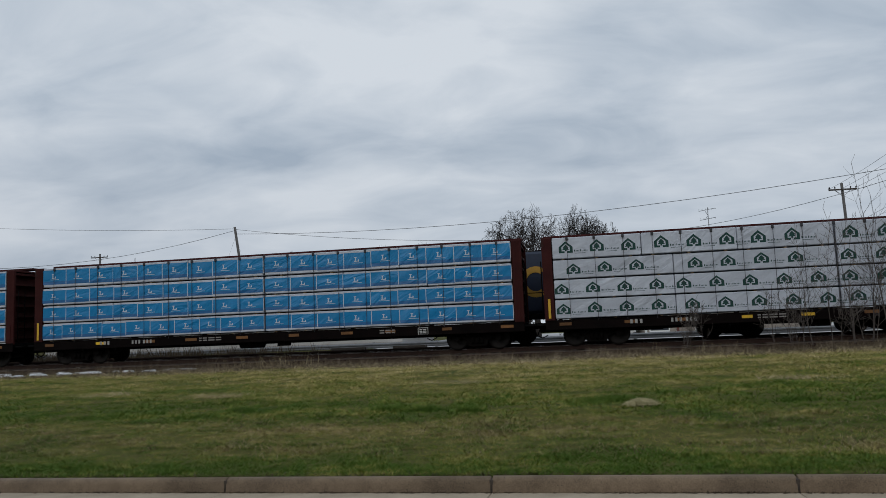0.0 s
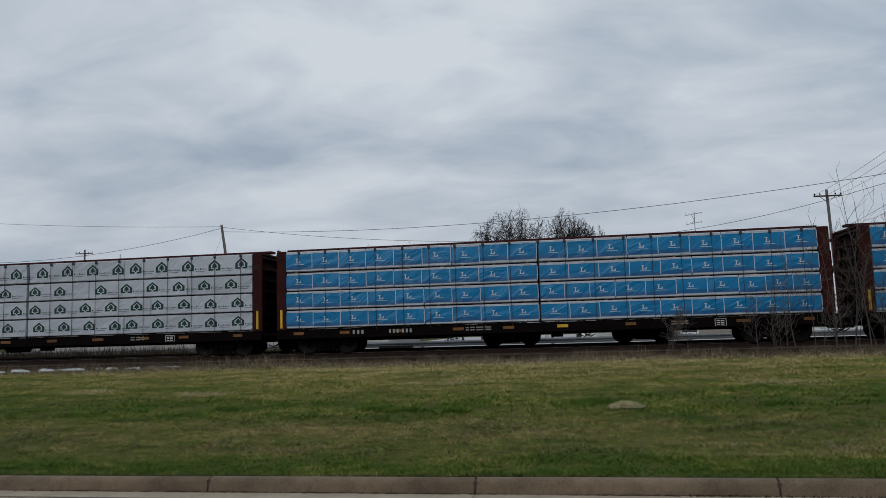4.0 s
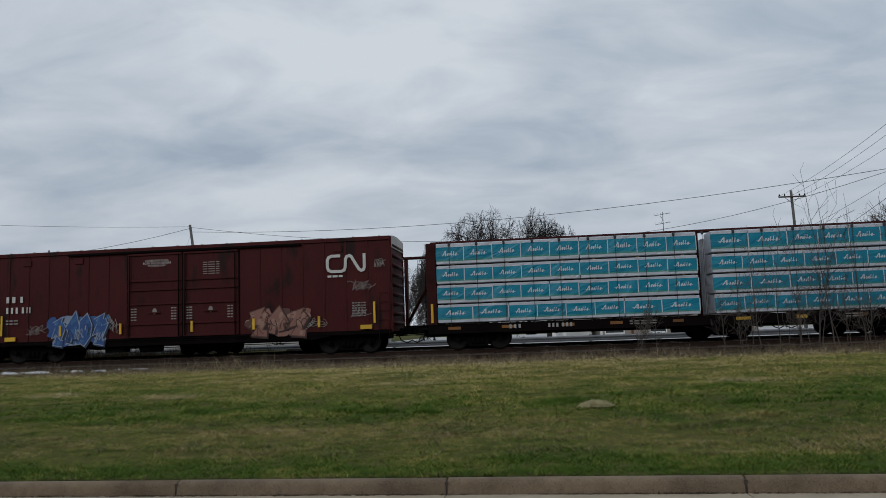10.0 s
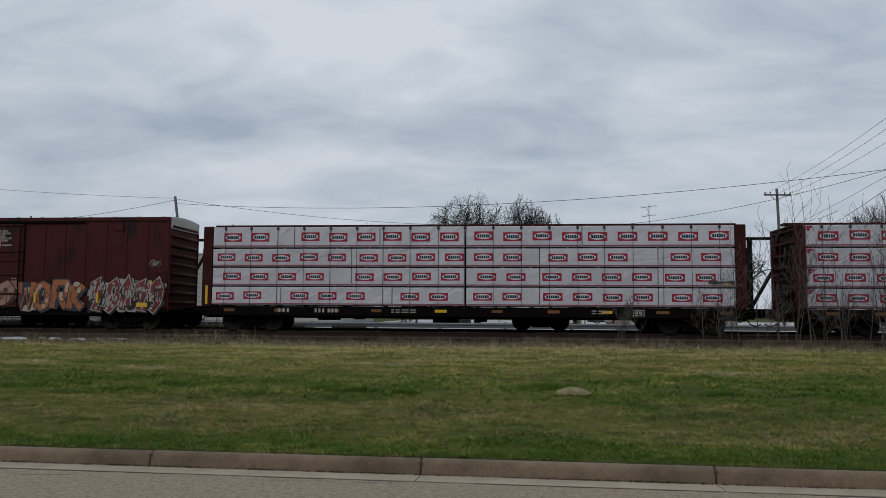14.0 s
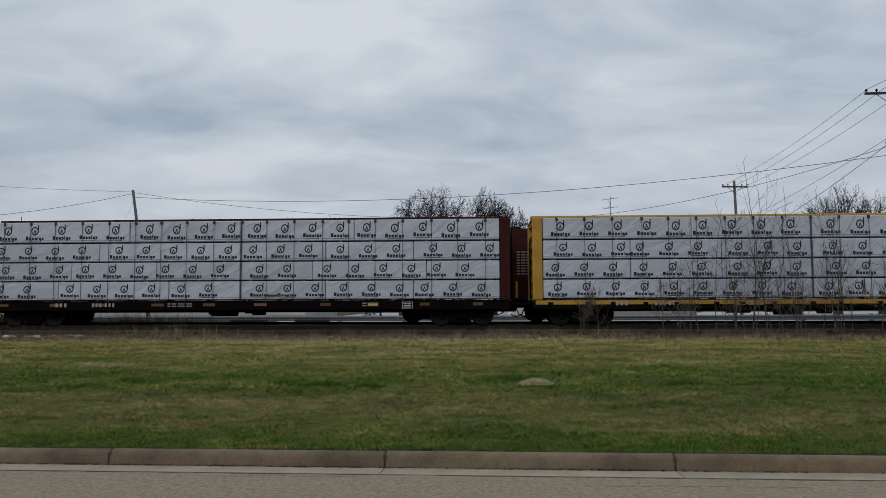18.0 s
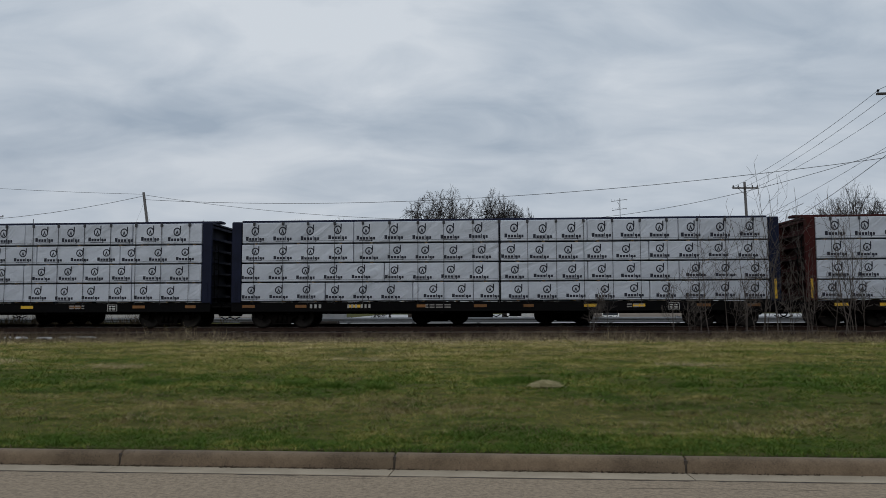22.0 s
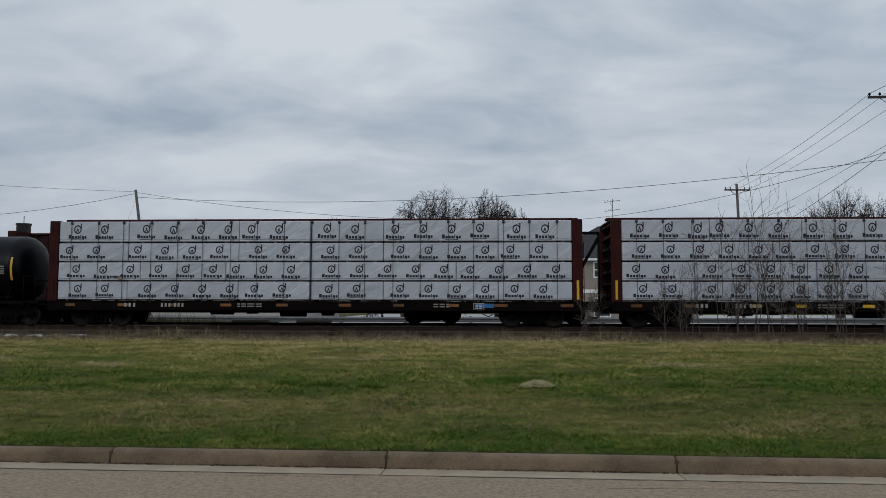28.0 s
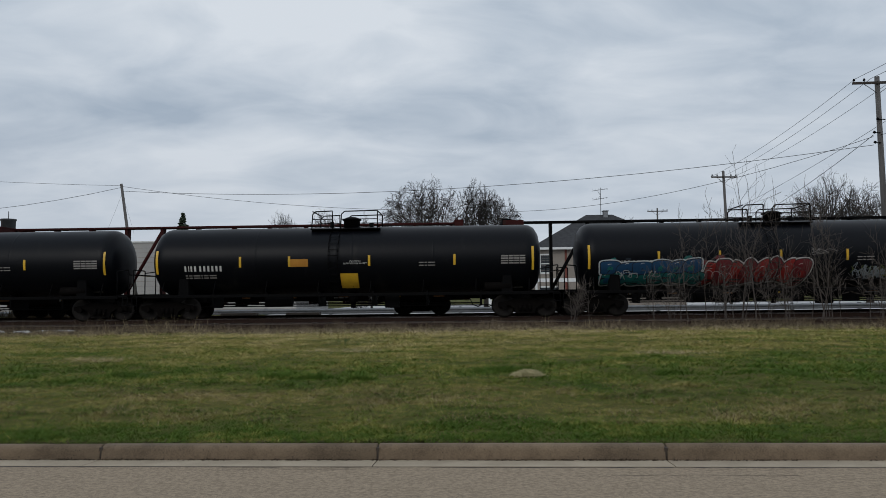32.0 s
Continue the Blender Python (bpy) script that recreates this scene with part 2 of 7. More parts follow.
strap_dark = mat("dark_strap", (0.03, 0.03, 0.034), (0.045, 0.045, 0.05), vary=0.0)
concrete = mat("curb_concrete", (0.225, 0.162, 0.104), (0.118, 0.085, 0.055), 3.5, 60, 0.9, bump=0.4, step=0.006, spots=((0.085, 0.066, 0.045), 26, 0.64), vary=0.08)
gutter_mat = mat("gutter_concrete", (0.42, 0.345, 0.25), (0.30, 0.245, 0.175), 2.2, 60, 0.9, bump=0.35, step=0.005, vary=0.06)
road_mat = mat("worn_road_surface", (0.410, 0.318, 0.222), (0.195, 0.152, 0.106), 24.0, 85, 0.95, spec=0.15, bump=0.5, step=0.006, vary=0.0, spots=((0.16, 0.128, 0.10), 80, 0.56))
ballast_mat = mat("dirty_ballast", (0.115, 0.082, 0.064), (0.055, 0.040, 0.032), 3, 28, 0.95, bump=1.0, step=0.05, vary=0.0)
tie_mat = mat("weathered_tie", (0.06, 0.048, 0.04), (0.035, 0.028, 0.024), 5, 40, 0.9, stretch=(1, 4, 1))
soil_mat = mat("lawn_soil_thatch", (0.072, 0.078, 0.020), (0.098, 0.084, 0.030), 0.55, 30, 0.97, spec=0.04, bump=0.8, step=0.03, vary=0.0, spots=((0.040, 0.060, 0.012), 0.45, 0.54))
lot_mat = mat("pale_gravel_lot", (0.52, 0.51, 0.50), (0.42, 0.41, 0.40), 0.4, 12, 0.95, bump=0.2, vary=0.0)
bark = mat("grey_bark", (0.036, 0.029, 0.024), (0.022, 0.018, 0.016), 4, 30, 0.9)
twig_mat = mat("grey_brown_twig", (0.105, 0.086, 0.074), (0.058, 0.047, 0.040), 4, 30, 0.9)
pole_wood = mat("pole_wood", (0.12, 0.112, 0.105), (0.08, 0.074, 0.07), 2, 20, 0.9, stretch=(4, 4, 0.5))
wire_mat = mat("black_wire", (0.012, 0.012, 0.013), (0.016, 0.016, 0.016), vary=0.0, bump=0)
siding = mat("tan_siding", (0.30, 0.26, 0.22), (0.27, 0.235, 0.20), 1, 20, 0.8)
shingle = mat("dark_shingles", (0.045, 0.045, 0.048), (0.03, 0.03, 0.032), 3, 20, 0.9)
white_paint = mat("white_trim_paint", (0.72, 0.72, 0.70), (0.62, 0.62, 0.6), 2, 30, 0.6)
block_wall = mat("painted_block_wall", (0.46, 0.44, 0.42), (0.40, 0.385, 0.37), 0.8, 12, 0.9)
shed_wood = mat("weathered_shed_board", (0.085, 0.066, 0.052), (0.05, 0.04, 0.033), 2, 25, 0.9, stretch=(6, 6, 0.6))
brick_red = mat("brick_red", (0.16, 0.05, 0.035), (0.11, 0.035, 0.027), 3, 20, 0.9)
glass = mat("window_glass", (0.03, 0.035, 0.04), (0.04, 0.045, 0.05), rough=0.08, bump=0, spec=0.8)
galvanised = mat("galvanised_steel", (0.24, 0.245, 0.25), (0.17, 0.175, 0.18), 3, 30, 0.5, metal=0.5)
silver_roof = mat("silver_roof_paint", (0.50, 0.48, 0.45), (0.36, 0.34, 0.31), 1.5, 20, 0.55, metal=0.2)
fir_mat = mat("fir_needles", (0.022, 0.035, 0.018), (0.03, 0.045, 0.022), vary=0.0)
snow_mat = mat("old_snow", (0.72, 0.73, 0.75), (0.55, 0.55, 0.56), 3, 30, 0.8)
loco_blue = mat("locomotive_navy", (0.012, 0.020, 0.042), (0.010, 0.014, 0.028), 1, 20, 0.5)

# ---- mesh helpers ----


def box(bm, x0, x1, y0, y1, z0, z1, mi=0, bevel=0.0, taper=None):
    """A box in bm. taper: (x, y) by which the top face is drawn in on each side."""
    tx, ty = taper or (0, 0)
    v = [bm.verts.new(p) for p in ((x0, y0, z0), (x1, y0, z0), (x1, y1, z0), (x0, y1, z0),
                                   (x0 + tx, y0 + ty, z1), (x1 - tx, y0 + ty, z1), (x1 - tx, y1 - ty, z1), (x0 + tx, y1 - ty, z1))]
    faces = [bm.faces.new([v[i] for i in f]) for f in ((3, 2, 1, 0), (4, 5, 6, 7), (0, 1, 5, 4), (1, 2, 6, 5), (2, 3, 7, 6), (3, 0, 4, 7))]
    for f in faces:
        f.material_index = mi
    if bevel:
        edges = list({e for f in faces for e in f.edges})
        got = bmesh.ops.bevel(bm, geom=edges, offset=bevel, segments=1, affect="EDGES")
        for f in got["faces"]:
            f.material_index = mi
    return v


def rod(bm, a, b, r0, r1=None, n=8, mi=0, cap=True, smooth=True):
    """A tapered rod from a to b."""
    a, b = Vector(a), Vector(b)
    r1 = r0 if r1 is None else r1
    d = (b - a)
    if d.length < 1e-6:
        return
    d.normalize()
    u = d.orthogonal().normalized()
    w = d.cross(u)
    ring = [[], []]
    for i in range(n):
        c, s = math.cos(2 * math.pi * i / n), math.sin(2 * math.pi * i / n)
        ring[0].append(bm.verts.new(a + (u * c + w * s) * r0))
        ring[1].append(bm.verts.new(b + (u * c + w * s) * r1))
    for i in range(n):
        f = bm.faces.new((ring[0][i], ring[0][(i + 1) % n], ring[1][(i + 1) % n], ring[1][i]))
        f.material_index, f.smooth = mi, smooth
    if cap:
        for f in (bm.faces.new(ring[0][::-1]), bm.faces.new(ring[1])):
            f.material_index = mi


def lathe(bm, rows, centre, axis="x", n=32, mi=0):
    """A turned body: rows of (along, radius) about an axis through centre."""
    cx, cy, cz = centre
    rings = []
    for a, r in rows:
        ring = []
        for i in range(n):
            c, s = math.cos(2 * math.pi * i / n) * r, math.sin(2 * math.pi * i / n) * r
            ring.append(bm.verts.new({"x": (cx + a, cy + c, cz + s), "y": (cx + c, cy + a, cz + s), "z": (cx + c, cy + s, cz + a)}[axis]))
        rings.append(ring)
    for p, q in zip(rings, rings[1:]):
        for i in range(n):
            f = bm.faces.new((p[i], p[(i + 1) % n], q[(i + 1) % n], q[i]))
            f.material_index, f.smooth = mi, True
    for ring in (rings[0], rings[-1]):
        bm.faces.new(ring).material_index = mi


def plate(bm, pts, y, depth=0.0, mi=0):
    """A flat shape in the x-z plane facing -y, with some thickness behind it."""
    front = [bm.verts.new((x, y, z)) for x, z in pts]
    try:
        f = bm.faces.new(front)
    except ValueError:
        return
    f.material_index = mi
    f.normal_update()
    if f.normal.y > 0:
        f.normal_flip()


def disc(cx, cz, rx, rz, n=20, a0=0.0, a1=2 * math.pi):
    return [(cx + rx * math.cos(a0 + (a1 - a0) * i / n), cz + rz * math.sin(a0 + (a1 - a0) * i / n)) for i in range(n)]


def rect(x0, x1, z0, z1):
    return [(x0, z0), (x1, z0), (x1, z1), (x0, z1)]


def mesh_of(name, bm, mats):
    bmesh.ops.recalc_face_normals(bm, faces=bm.faces) if len(bm.faces) < 40000 else None
    me = bpy.data.meshes.new(name)
    bm.to_mesh(me)
    bm.free()
    for m in (mats if isinstance(mats, (list, tuple)) else [mats]):
        me.materials.append(m)
    return me


def part(name, bm, material, parent=None, label=""):
    """Link a bmesh (or a finished mesh) as one mesh object under a thing or a part."""
    me = bm if isinstance(bm, bpy.types.Mesh) else mesh_of(name, bm, material)
    ob = new(name, me)
    ob.parent = parent
    if label:
        ob["label"] = label
    return ob


def at(ob, x=0.0, y=0.0, z=0.0, rz=0.0):
    ob.matrix_basis = pose(x, y, z, 0, 0, rz)
    return ob


def thing(name, label, category, group="", m=None, kind=""):
    ob = new(name)
    ob.empty_display_size = 0.2
    if m is not None:
        ob.matrix_basis = m
    return tagged(ob, label, category, group, kind)


def structure(name, bm, material, label, category):
    return tagged(part(name, bm, material), label, category, kind="structure")


RAIL = 0.83      # top of the main track's rails
TRACK = 33.0     # middle of the main track
SIDE = 37.3      # middle of the second track

# ---- ground, road and curb ----


SKEW = -0.0195   # the curb runs at a slight angle to the tracks


def verge(x, y):
    """The distance from the road side, straightened along the curb."""
    k = SKEW * max(min(x, 60.0), -60.0) / 20.0
    return (y - 28.0 * k) / (1.0 - k) if y < 28 else y


def ground_z(x, y):
    """Height of the ground: a verge that climbs gently to the tracks, level land beyond."""
    y = verge(x, y)
    if y < 28.0:
        u = max((y - 8.2) / 19.8, 0.0)
        h = 0.122 + 0.41 * u + 0.07 * math.sin(u * math.pi)
        rough_ = min(u * 12, 1.0)
        return h + rough_ * (0.05 * noise.noise(Vector((x * 0.22, y * 0.3, 3.1))) + 0.022 * noise.noise(Vector((x * 0.9, y * 0.9, 7.7))))
    if y < 42:
        return 0.52
    return 0.40


def sheet(name, xs, ys, height, material, label, category, skew=0.0):
    nx, ny = len(xs), len(ys)
    verts = [(x, y + (skew * max(min(x, 60.0), -60.0) * max(28.0 - y, 0.0) / 20.0), 0.0) for y in ys for x in xs]
    verts = [(x, y, height(x, y)) for x, y, _ in verts]
    faces = [(j * nx + i, j * nx + i + 1, (j + 1) * nx + i + 1, (j + 1) * nx + i) for j in range(ny - 1) for i in range(nx - 1)]
    me = bpy.data.meshes.new(name)
    me.from_pydata(verts, [], faces)
    me.polygons.foreach_set("use_smooth", [True] * len(faces))
    me.materials.append(material)
    return tagged(part(name, me, None), label, category, kind="structure")


def spread(a, b, step):
    n = max(int(round((b - a) / step)), 1)
    return [a + (b - a) * i / n for i in range(n + 1)]


xs = [-900, -300, -120] + spread(-60, 60, 0.5) + [120, 300, 900]
sheet("ground", xs, [8.19] + spread(8.45, 28, 0.4) + [29, 42, 42.6, 60, 120, 300, 1500], ground_z, soil_mat, "rough spring lawn of green and dry grass", "lawn", SKEW)
sheet("road", [-900, -100, -20, 0, 20, 100, 900], [-60, -20, 0, 4, 7.725], lambda x, y: 0.012, road_mat, "pale worn road surface beside the curb", "road", SKEW)
sheet("gravel_lot", [-15.5, 0, 20, 60, 400], [42.9, 45, 50, 60, 75, 110], lambda x, y: 0.43, lot_mat, "pale gravel and concrete lot behind the tracks", "lot")


def curb_piece(length):
    bm = bmesh.new()
    prof = [(0, -0.06), (0, 0.0), (0.018, 0.085), (0.026, 0.112), (0.042, 0.135), (0.066, 0.147), (0.095, 0.151), (0.140, 0.151), (0.152, 0.144), (0.158, 0.12), (0.158, -0.06)]
    ends = []
    for x in (0.012, length - 0.012):
        ends.append([bm.verts.new((x, y, z)) for y, z in prof])
    for i in range(len(prof) - 1):
        bm.faces.new((ends[0][i], ends[1][i], ends[1][i + 1], ends[0][i + 1])).smooth = 0 < i < 9
    bm.faces.new(ends[0])
    bm.faces.new(ends[1][::-1])
    return mesh_of("curb_section", bm, concrete)


def gutter_piece(length):
    bm = bmesh.new()
    prof = [(-0.365, -0.05), (-0.365, 0.017), (-0.355, 0.02), (-0.12, 0.006), (-0.001, 0.002), (-0.001, -0.05)]
    ends = []
    for x in (0.006, length - 0.006):
        ends.append([bm.verts.new((x, y, z)) for y, z in prof])
    for i in range(len(prof) - 1):
        bm.faces.new((ends[0][i], ends[1][i], ends[1][i + 1], ends[0][i + 1]))
    bm.faces.new(ends[0])
    bm.faces.new(ends[1][::-1])
    return mesh_of("gutter_section", bm, gutter_mat)


CURB_STEP, CURB_X = 3.05, -1.02
curb = thing("curb", "weathered concrete curb in jointed sections", "curb", kind="structure", m=pose(0, 8.11, 0, 0, 0, math.degrees(math.atan(SKEW))))
c_me, g_me = curb_piece(CURB_STEP), gutter_piece(CURB_STEP)
for k in range(-14, 14):
    at(part("curb_section", c_me, None, curb), CURB_X + k * CURB_STEP, random.uniform(-0.004, 0.004), random.uniform(-0.004, 0.004))
    at(part("gutter_section", g_me, None, curb), CURB_X + k * CURB_STEP)

bm = bmesh.new()
box(bm, -0.018, 0.018, 0.02, 0.152, -0.06, 0.128)
filler = mesh_of("joint_filler", bm, mat("dirt_filled_joint", (0.035, 0.028, 0.022), (0.09, 0.07, 0.055), 6, 40, 0.95, vary=0.0))
for k in range(-14, 14):
    at(part("joint_filler", filler, None, curb), CURB_X + k * CURB_STEP)

rj = random.Random(4)
vs, fs = [], []
for i, x in enumerate(spread(-42, 42, 0.12)):
    w, o = rj.uniform(0.008, 0.028), rj.uniform(-0.006, 0.006)
    vs += [(x, -0.378 - w + o, 0.0145), (x, -0.366, 0.0145)]
    if i:
        k = 2 * i
        fs.append((k - 2, k, k + 1, k - 1))
me = bpy.data.meshes.new("road_joint")
me.from_pydata(vs, [], fs)
me.materials.append(MATS["dirt_filled_joint"])
joint = tagged(part("road_joint", me, None), "dark dirt-filled joint between road and gutter", "joint", kind="structure")
joint.matrix_basis = pose(0, 8.11, 0, 0, 0, math.degrees(math.atan(SKEW)))
# long fine cracks in the road
for k, (x, y, ln) in enumerate(((-7.2, 7.45, 2.6), (1.2, 7.35, 1.9), (-2.6, 7.56, 1.4), (4.4, 7.5, 1.6), (-10.5, 7.3, 2.2))):
    vs, fs, o = [], [], 0.0
    for i in range(40):
        o += rj.uniform(-0.014, 0.014)
        vs += [(x + ln * i / 39, y + o + SKEW * x, 0.0135), (x + ln * i / 39, y + o + SKEW * x + rj.uniform(0.003, 0.010), 0.0135)]
        if i:
            fs.append((2 * i - 2, 2 * i, 2 * i + 1, 2 * i - 1))
    me = bpy.data.meshes.new("road_crack")
    me.from_pydata(vs, [], fs)
    me.materials.append(MATS["dirt_filled_joint"])
    tagged(part("road_crack", me, None), "fine dark crack in the road", "crack", kind="structure")

# ---- tracks ----


def track(name, y, rail_z, x0, x1, material, label, head=None, show_ties=True):
    tr = thing(name, label, "railway track", kind="structure")
    for side in (-0.7525, 0.7525):
        bm = bmesh.new()
        box(bm, x0, x1, y + side - 0.07, y + side + 0.07, rail_z - 0.17, rail_z - 0.15)
        box(bm, x0, x1, y + side - 0.011, y + side + 0.011, rail_z - 0.15, rail_z - 0.04)
        box(bm, x0, x1, y + side - 0.036, y + side + 0.036, rail_z - 0.04, rail_z - 0.002)
        part("rail", bm, material, tr)
        if head:
            bm = bmesh.new()
            box(bm, x0, x1, y + side - 0.028, y + side + 0.028, rail_z - 0.002, rail_z + 0.001)
            part("rail_head", bm, head, tr, "wheel-polished rail head")
    if show_ties:
        bm = bmesh.new()
        box(bm, -0.115, 0.115, -1.3, 1.3, -0.16, 0.0, bevel=0.012)
        me = mesh_of("tie", bm, tie_mat)
        x = -32.0
        while x < 32:
            ob = part("tie", me, None, tr)
            ob.matrix_basis = pose(x + random.uniform(-0.03, 0.03), y + random.uniform(-0.05, 0.05), rail_z - 0.172 + random.uniform(-0.015, 0.01), 0, random.uniform(-1, 1), random.uniform(-1.5, 1.5))
            x += 0.54
    return tr


def bed(name, y, half, top, x0=-400, x1=400):
    def h(px, py):
        d = abs(py - y)
        base = top if d < half - 0.9 else top - (d - half + 0.9) * 0.34
        return base + 0.035 * noise.noise(Vector((px * 2.3, py * 3.1, 0.4))) + 0.02 * noise.noise(Vector((px * 7.0, py * 7.0, 9.0)))
    return sheet(name, [x0, -80] + spread(-36, 36, 0.22) + [80, x1], spread(y - half, y + half, 0.2), h, ballast_mat, "dirty brown ballast bed under the track", "ballast")


bed("ballast_main", TRACK, 2.35, RAIL - 0.21)
bed("ballast_second", SIDE, 2.3, RAIL - 0.19)
bed("ballast_old", 29.2, 1.75, 0.545)
track("track_main", TRACK, RAIL, -450, 450, rail_steel, "rusty main track on weathered wooden ties", head=rail_bright)
track("track_second", SIDE, RAIL + 0.02, -450, 450, rail_steel, "rusty second track behind the main track")
track("track_old", 29.2, 0.66, -450, 450, rail_steel, "old rusty track sunk in dead grass", show_ties=False)

# ---- rolling stock ----
WHEELS = []      # (wheelset, car) for the rolling


def wheelset_mesh():
    bm = bmesh.new()
    prof = [(-0.07, 0.40), (-0.07, 0.485), (-0.045, 0.485), (-0.04, 0.457), (0.06, 0.452), (0.065, 0.40), (0.02, 0.36), (0.0, 0.16), (0.05, 0.12), (0.05, 0.05)]
    for s in (-1, 1):
        lathe(bm, [(-s * a, r) for a, r in prof], (0, s * 0.76, 0), "y", 24, 0)
        for k in range(6):
            a = k * math.pi / 3
            rod(bm, (0.19 * math.cos(a), s * 0.80, 0.19 * math.sin(a)), (0.19 * math.cos(a), s * 0.83, 0.19 * math.sin(a)), 0.03, n=6)
    rod(bm, (0, -1.12, 0), (0, 1.12, 0), 0.075, n=10)
    return mesh_of("wheelset", bm, wheel_steel)


def sideframe_mesh():
    """A cast frame: an upper beam over the axle boxes and the deep middle that holds the springs."""
    bm = bmesh.new()
    top = [(-1.15, 0.42), (-1.15, 0.60), (-0.75, 0.66), (-0.42, 0.78), (0.42, 0.78), (0.75, 0.66), (1.15, 0.60), (1.15, 0.42), (0.95, 0.42), (0.90, 0.50), (0.72, 0.50), (0.46, 0.34), (0.40, 0.14), (-0.40, 0.14), (-0.46, 0.34), (-0.72, 0.50), (-0.90, 0.50), (-0.95, 0.42)]
    front = [bm.verts.new((x, -0.07, z)) for x, z in top]
    back = [bm.verts.new((x, 0.07, z)) for x, z in top]
    bm.faces.new(front)
    bm.faces.new(back[::-1])
    for i in range(len(top)):
        j = (i + 1) % len(top)
        bm.faces.new((front[i], back[i], back[j], front[j]))
    # coil springs and bearing caps
    for x in (-0.2, 0.0, 0.2):
        rod(bm, (x, -0.09, 0.24), (x, -0.09, 0.50), 0.075, n=8)
    for x in (-0.89, 0.89):
        rod(bm, (x, -0.17, 0.455), (x, 0.0, 0.455), 0.125, n=12)
    return mesh_of("sideframe", bm, steel_dark)


WHEEL_ME, FRAME_ME = wheelset_mesh(), sideframe_mesh()


def add_truck(car, x):
    bm = bmesh.new()
    box(bm, -0.22, 0.22, -1.0, 1.0, 0.30, 0.66, bevel=0.03)
    tk = at(part("truck", bm, steel_dark, car, "black cast-steel truck"), x)
    for s in (-1, 1):
        f = part("sideframe", FRAME_ME, None, tk)
        f.matrix_basis = pose(0, s * 1.0, 0, 0, 0, 0 if s < 0 else 180)
    for dx in (-0.89, 0.89):
        w = part("wheelset", WHEEL_ME, None, tk)
        w.matrix_basis = pose(dx, 0, 0.455)
        WHEELS.append((w, car, dx))


def add_coupler(car, x, s):
    bm = bmesh.new()
    box(bm, min(0, s * 0.62), max(0, s * 0.62), -0.09, 0.09, 0.74, 0.98, bevel=0.02)
    box(bm, min(s * 0.5, s * 0.78), max(s * 0.5, s * 0.78), -0.20, 0.12, 0.70, 1.02, bevel=0.04)
    at(part("coupler", bm, steel_dark, car), x)
    bm = bmesh.new()
    pts = [(0, -0.3, 0.72), (s * 0.12, -0.32, 0.45), (s * 0.38, -0.3, 0.34), (s * 0.6, -0.26, 0.45)]
    for p, q in zip(pts, pts[1:]):
        rod(bm, p, q, 0.025, n=6)
    at(part("air_hose", bm, car_black, car), x)


def stroke(bm, pts, width, y, mi=0):
    """A broad band along a bent line: the worm-like company sign."""
    pts = [Vector((p[0], p[1])) for p in pts]
    closed = (pts[0] - pts[-1]).length < 1e-6
    left, right = [], []
    for i, p in enumerate(pts):
        a = pts[i] - pts[i - 1] if i else (pts[0] - pts[-2] if closed else pts[1] - pts[0])
        b = pts[i + 1] - pts[i] if i < len(pts) - 1 else (pts[1] - pts[0] if closed else pts[-1] - pts[-2])
        a, b = a.normalized(), b.normalized()
        na, nb = Vector((-a.y, a.x)), Vector((-b.y, b.x))
        n = (na + nb) / max(1 + na.dot(nb), 0.35) * width / 2
        left.append(p + n)
        right.append(p - n)
    for i in range(len(pts) - 1):
        plate(bm, [left[i], left[i + 1], right[i + 1], right[i]], y - 0.000025 * i, mi=mi)


def bars(bm, x, z, widths, h, y, gap=0.05, mi=0):
    """Plain bars in the place of writing."""
    for w in widths:
        if w and h > 0.15:
            plate(bm, rect(x, x + w * 0.66, z, z + h), y, mi=mi)
        elif w:
            plate(bm, rect(x, x + w, z, z + h), y, mi=mi)
        x += w + gap


# wrap printing: each is drawn about its own middle, facing -y


def print_house():
    bm = bmesh.new()
    plate(bm, [(-0.285, 0.03), (0.0, 0.24), (0.285, 0.03), (0.285, -0.05), (0.17, -0.05), (0.17, 0.03), (0.0, 0.15), (-0.17, 0.03), (-0.17, -0.05), (-0.285, -0.05)], 0)
    for s in (-1, 1):
        plate(bm, [(s * 0.285, -0.05), (s * 0.17, -0.05), (s * 0.17, -0.12), (s * 0.05, -0.12), (s * 0.05, -0.19), (s * 0.285, -0.19)], 0)
    plate(bm, [(-0.035, -0.13), (0.035, -0.13), (0.035, -0.075), (0.145, -0.075), (0.08, 0.0), (0.12, 0.0), (0.0, 0.125), (-0.12, 0.0), (-0.08, 0.0), (-0.145, -0.075), (-0.035, -0.075)], 0)
    x = 0.34
    for w in (0.06, 0.035, 0.035, 0.03, 0.0, 0.045, 0.03, 0.035, 0.035, 0.035, 0.03):
        if w:
            plate(bm, rect(x, x + w * 0.7, -0.155, -0.085 if w > 0.04 else -0.105), 0)
        x += w + 0.018
    plate(bm, rect(0.36, 0.80, -0.222, -0.208), 0)
    return mesh_of("printed_mark", bm, [print_green])


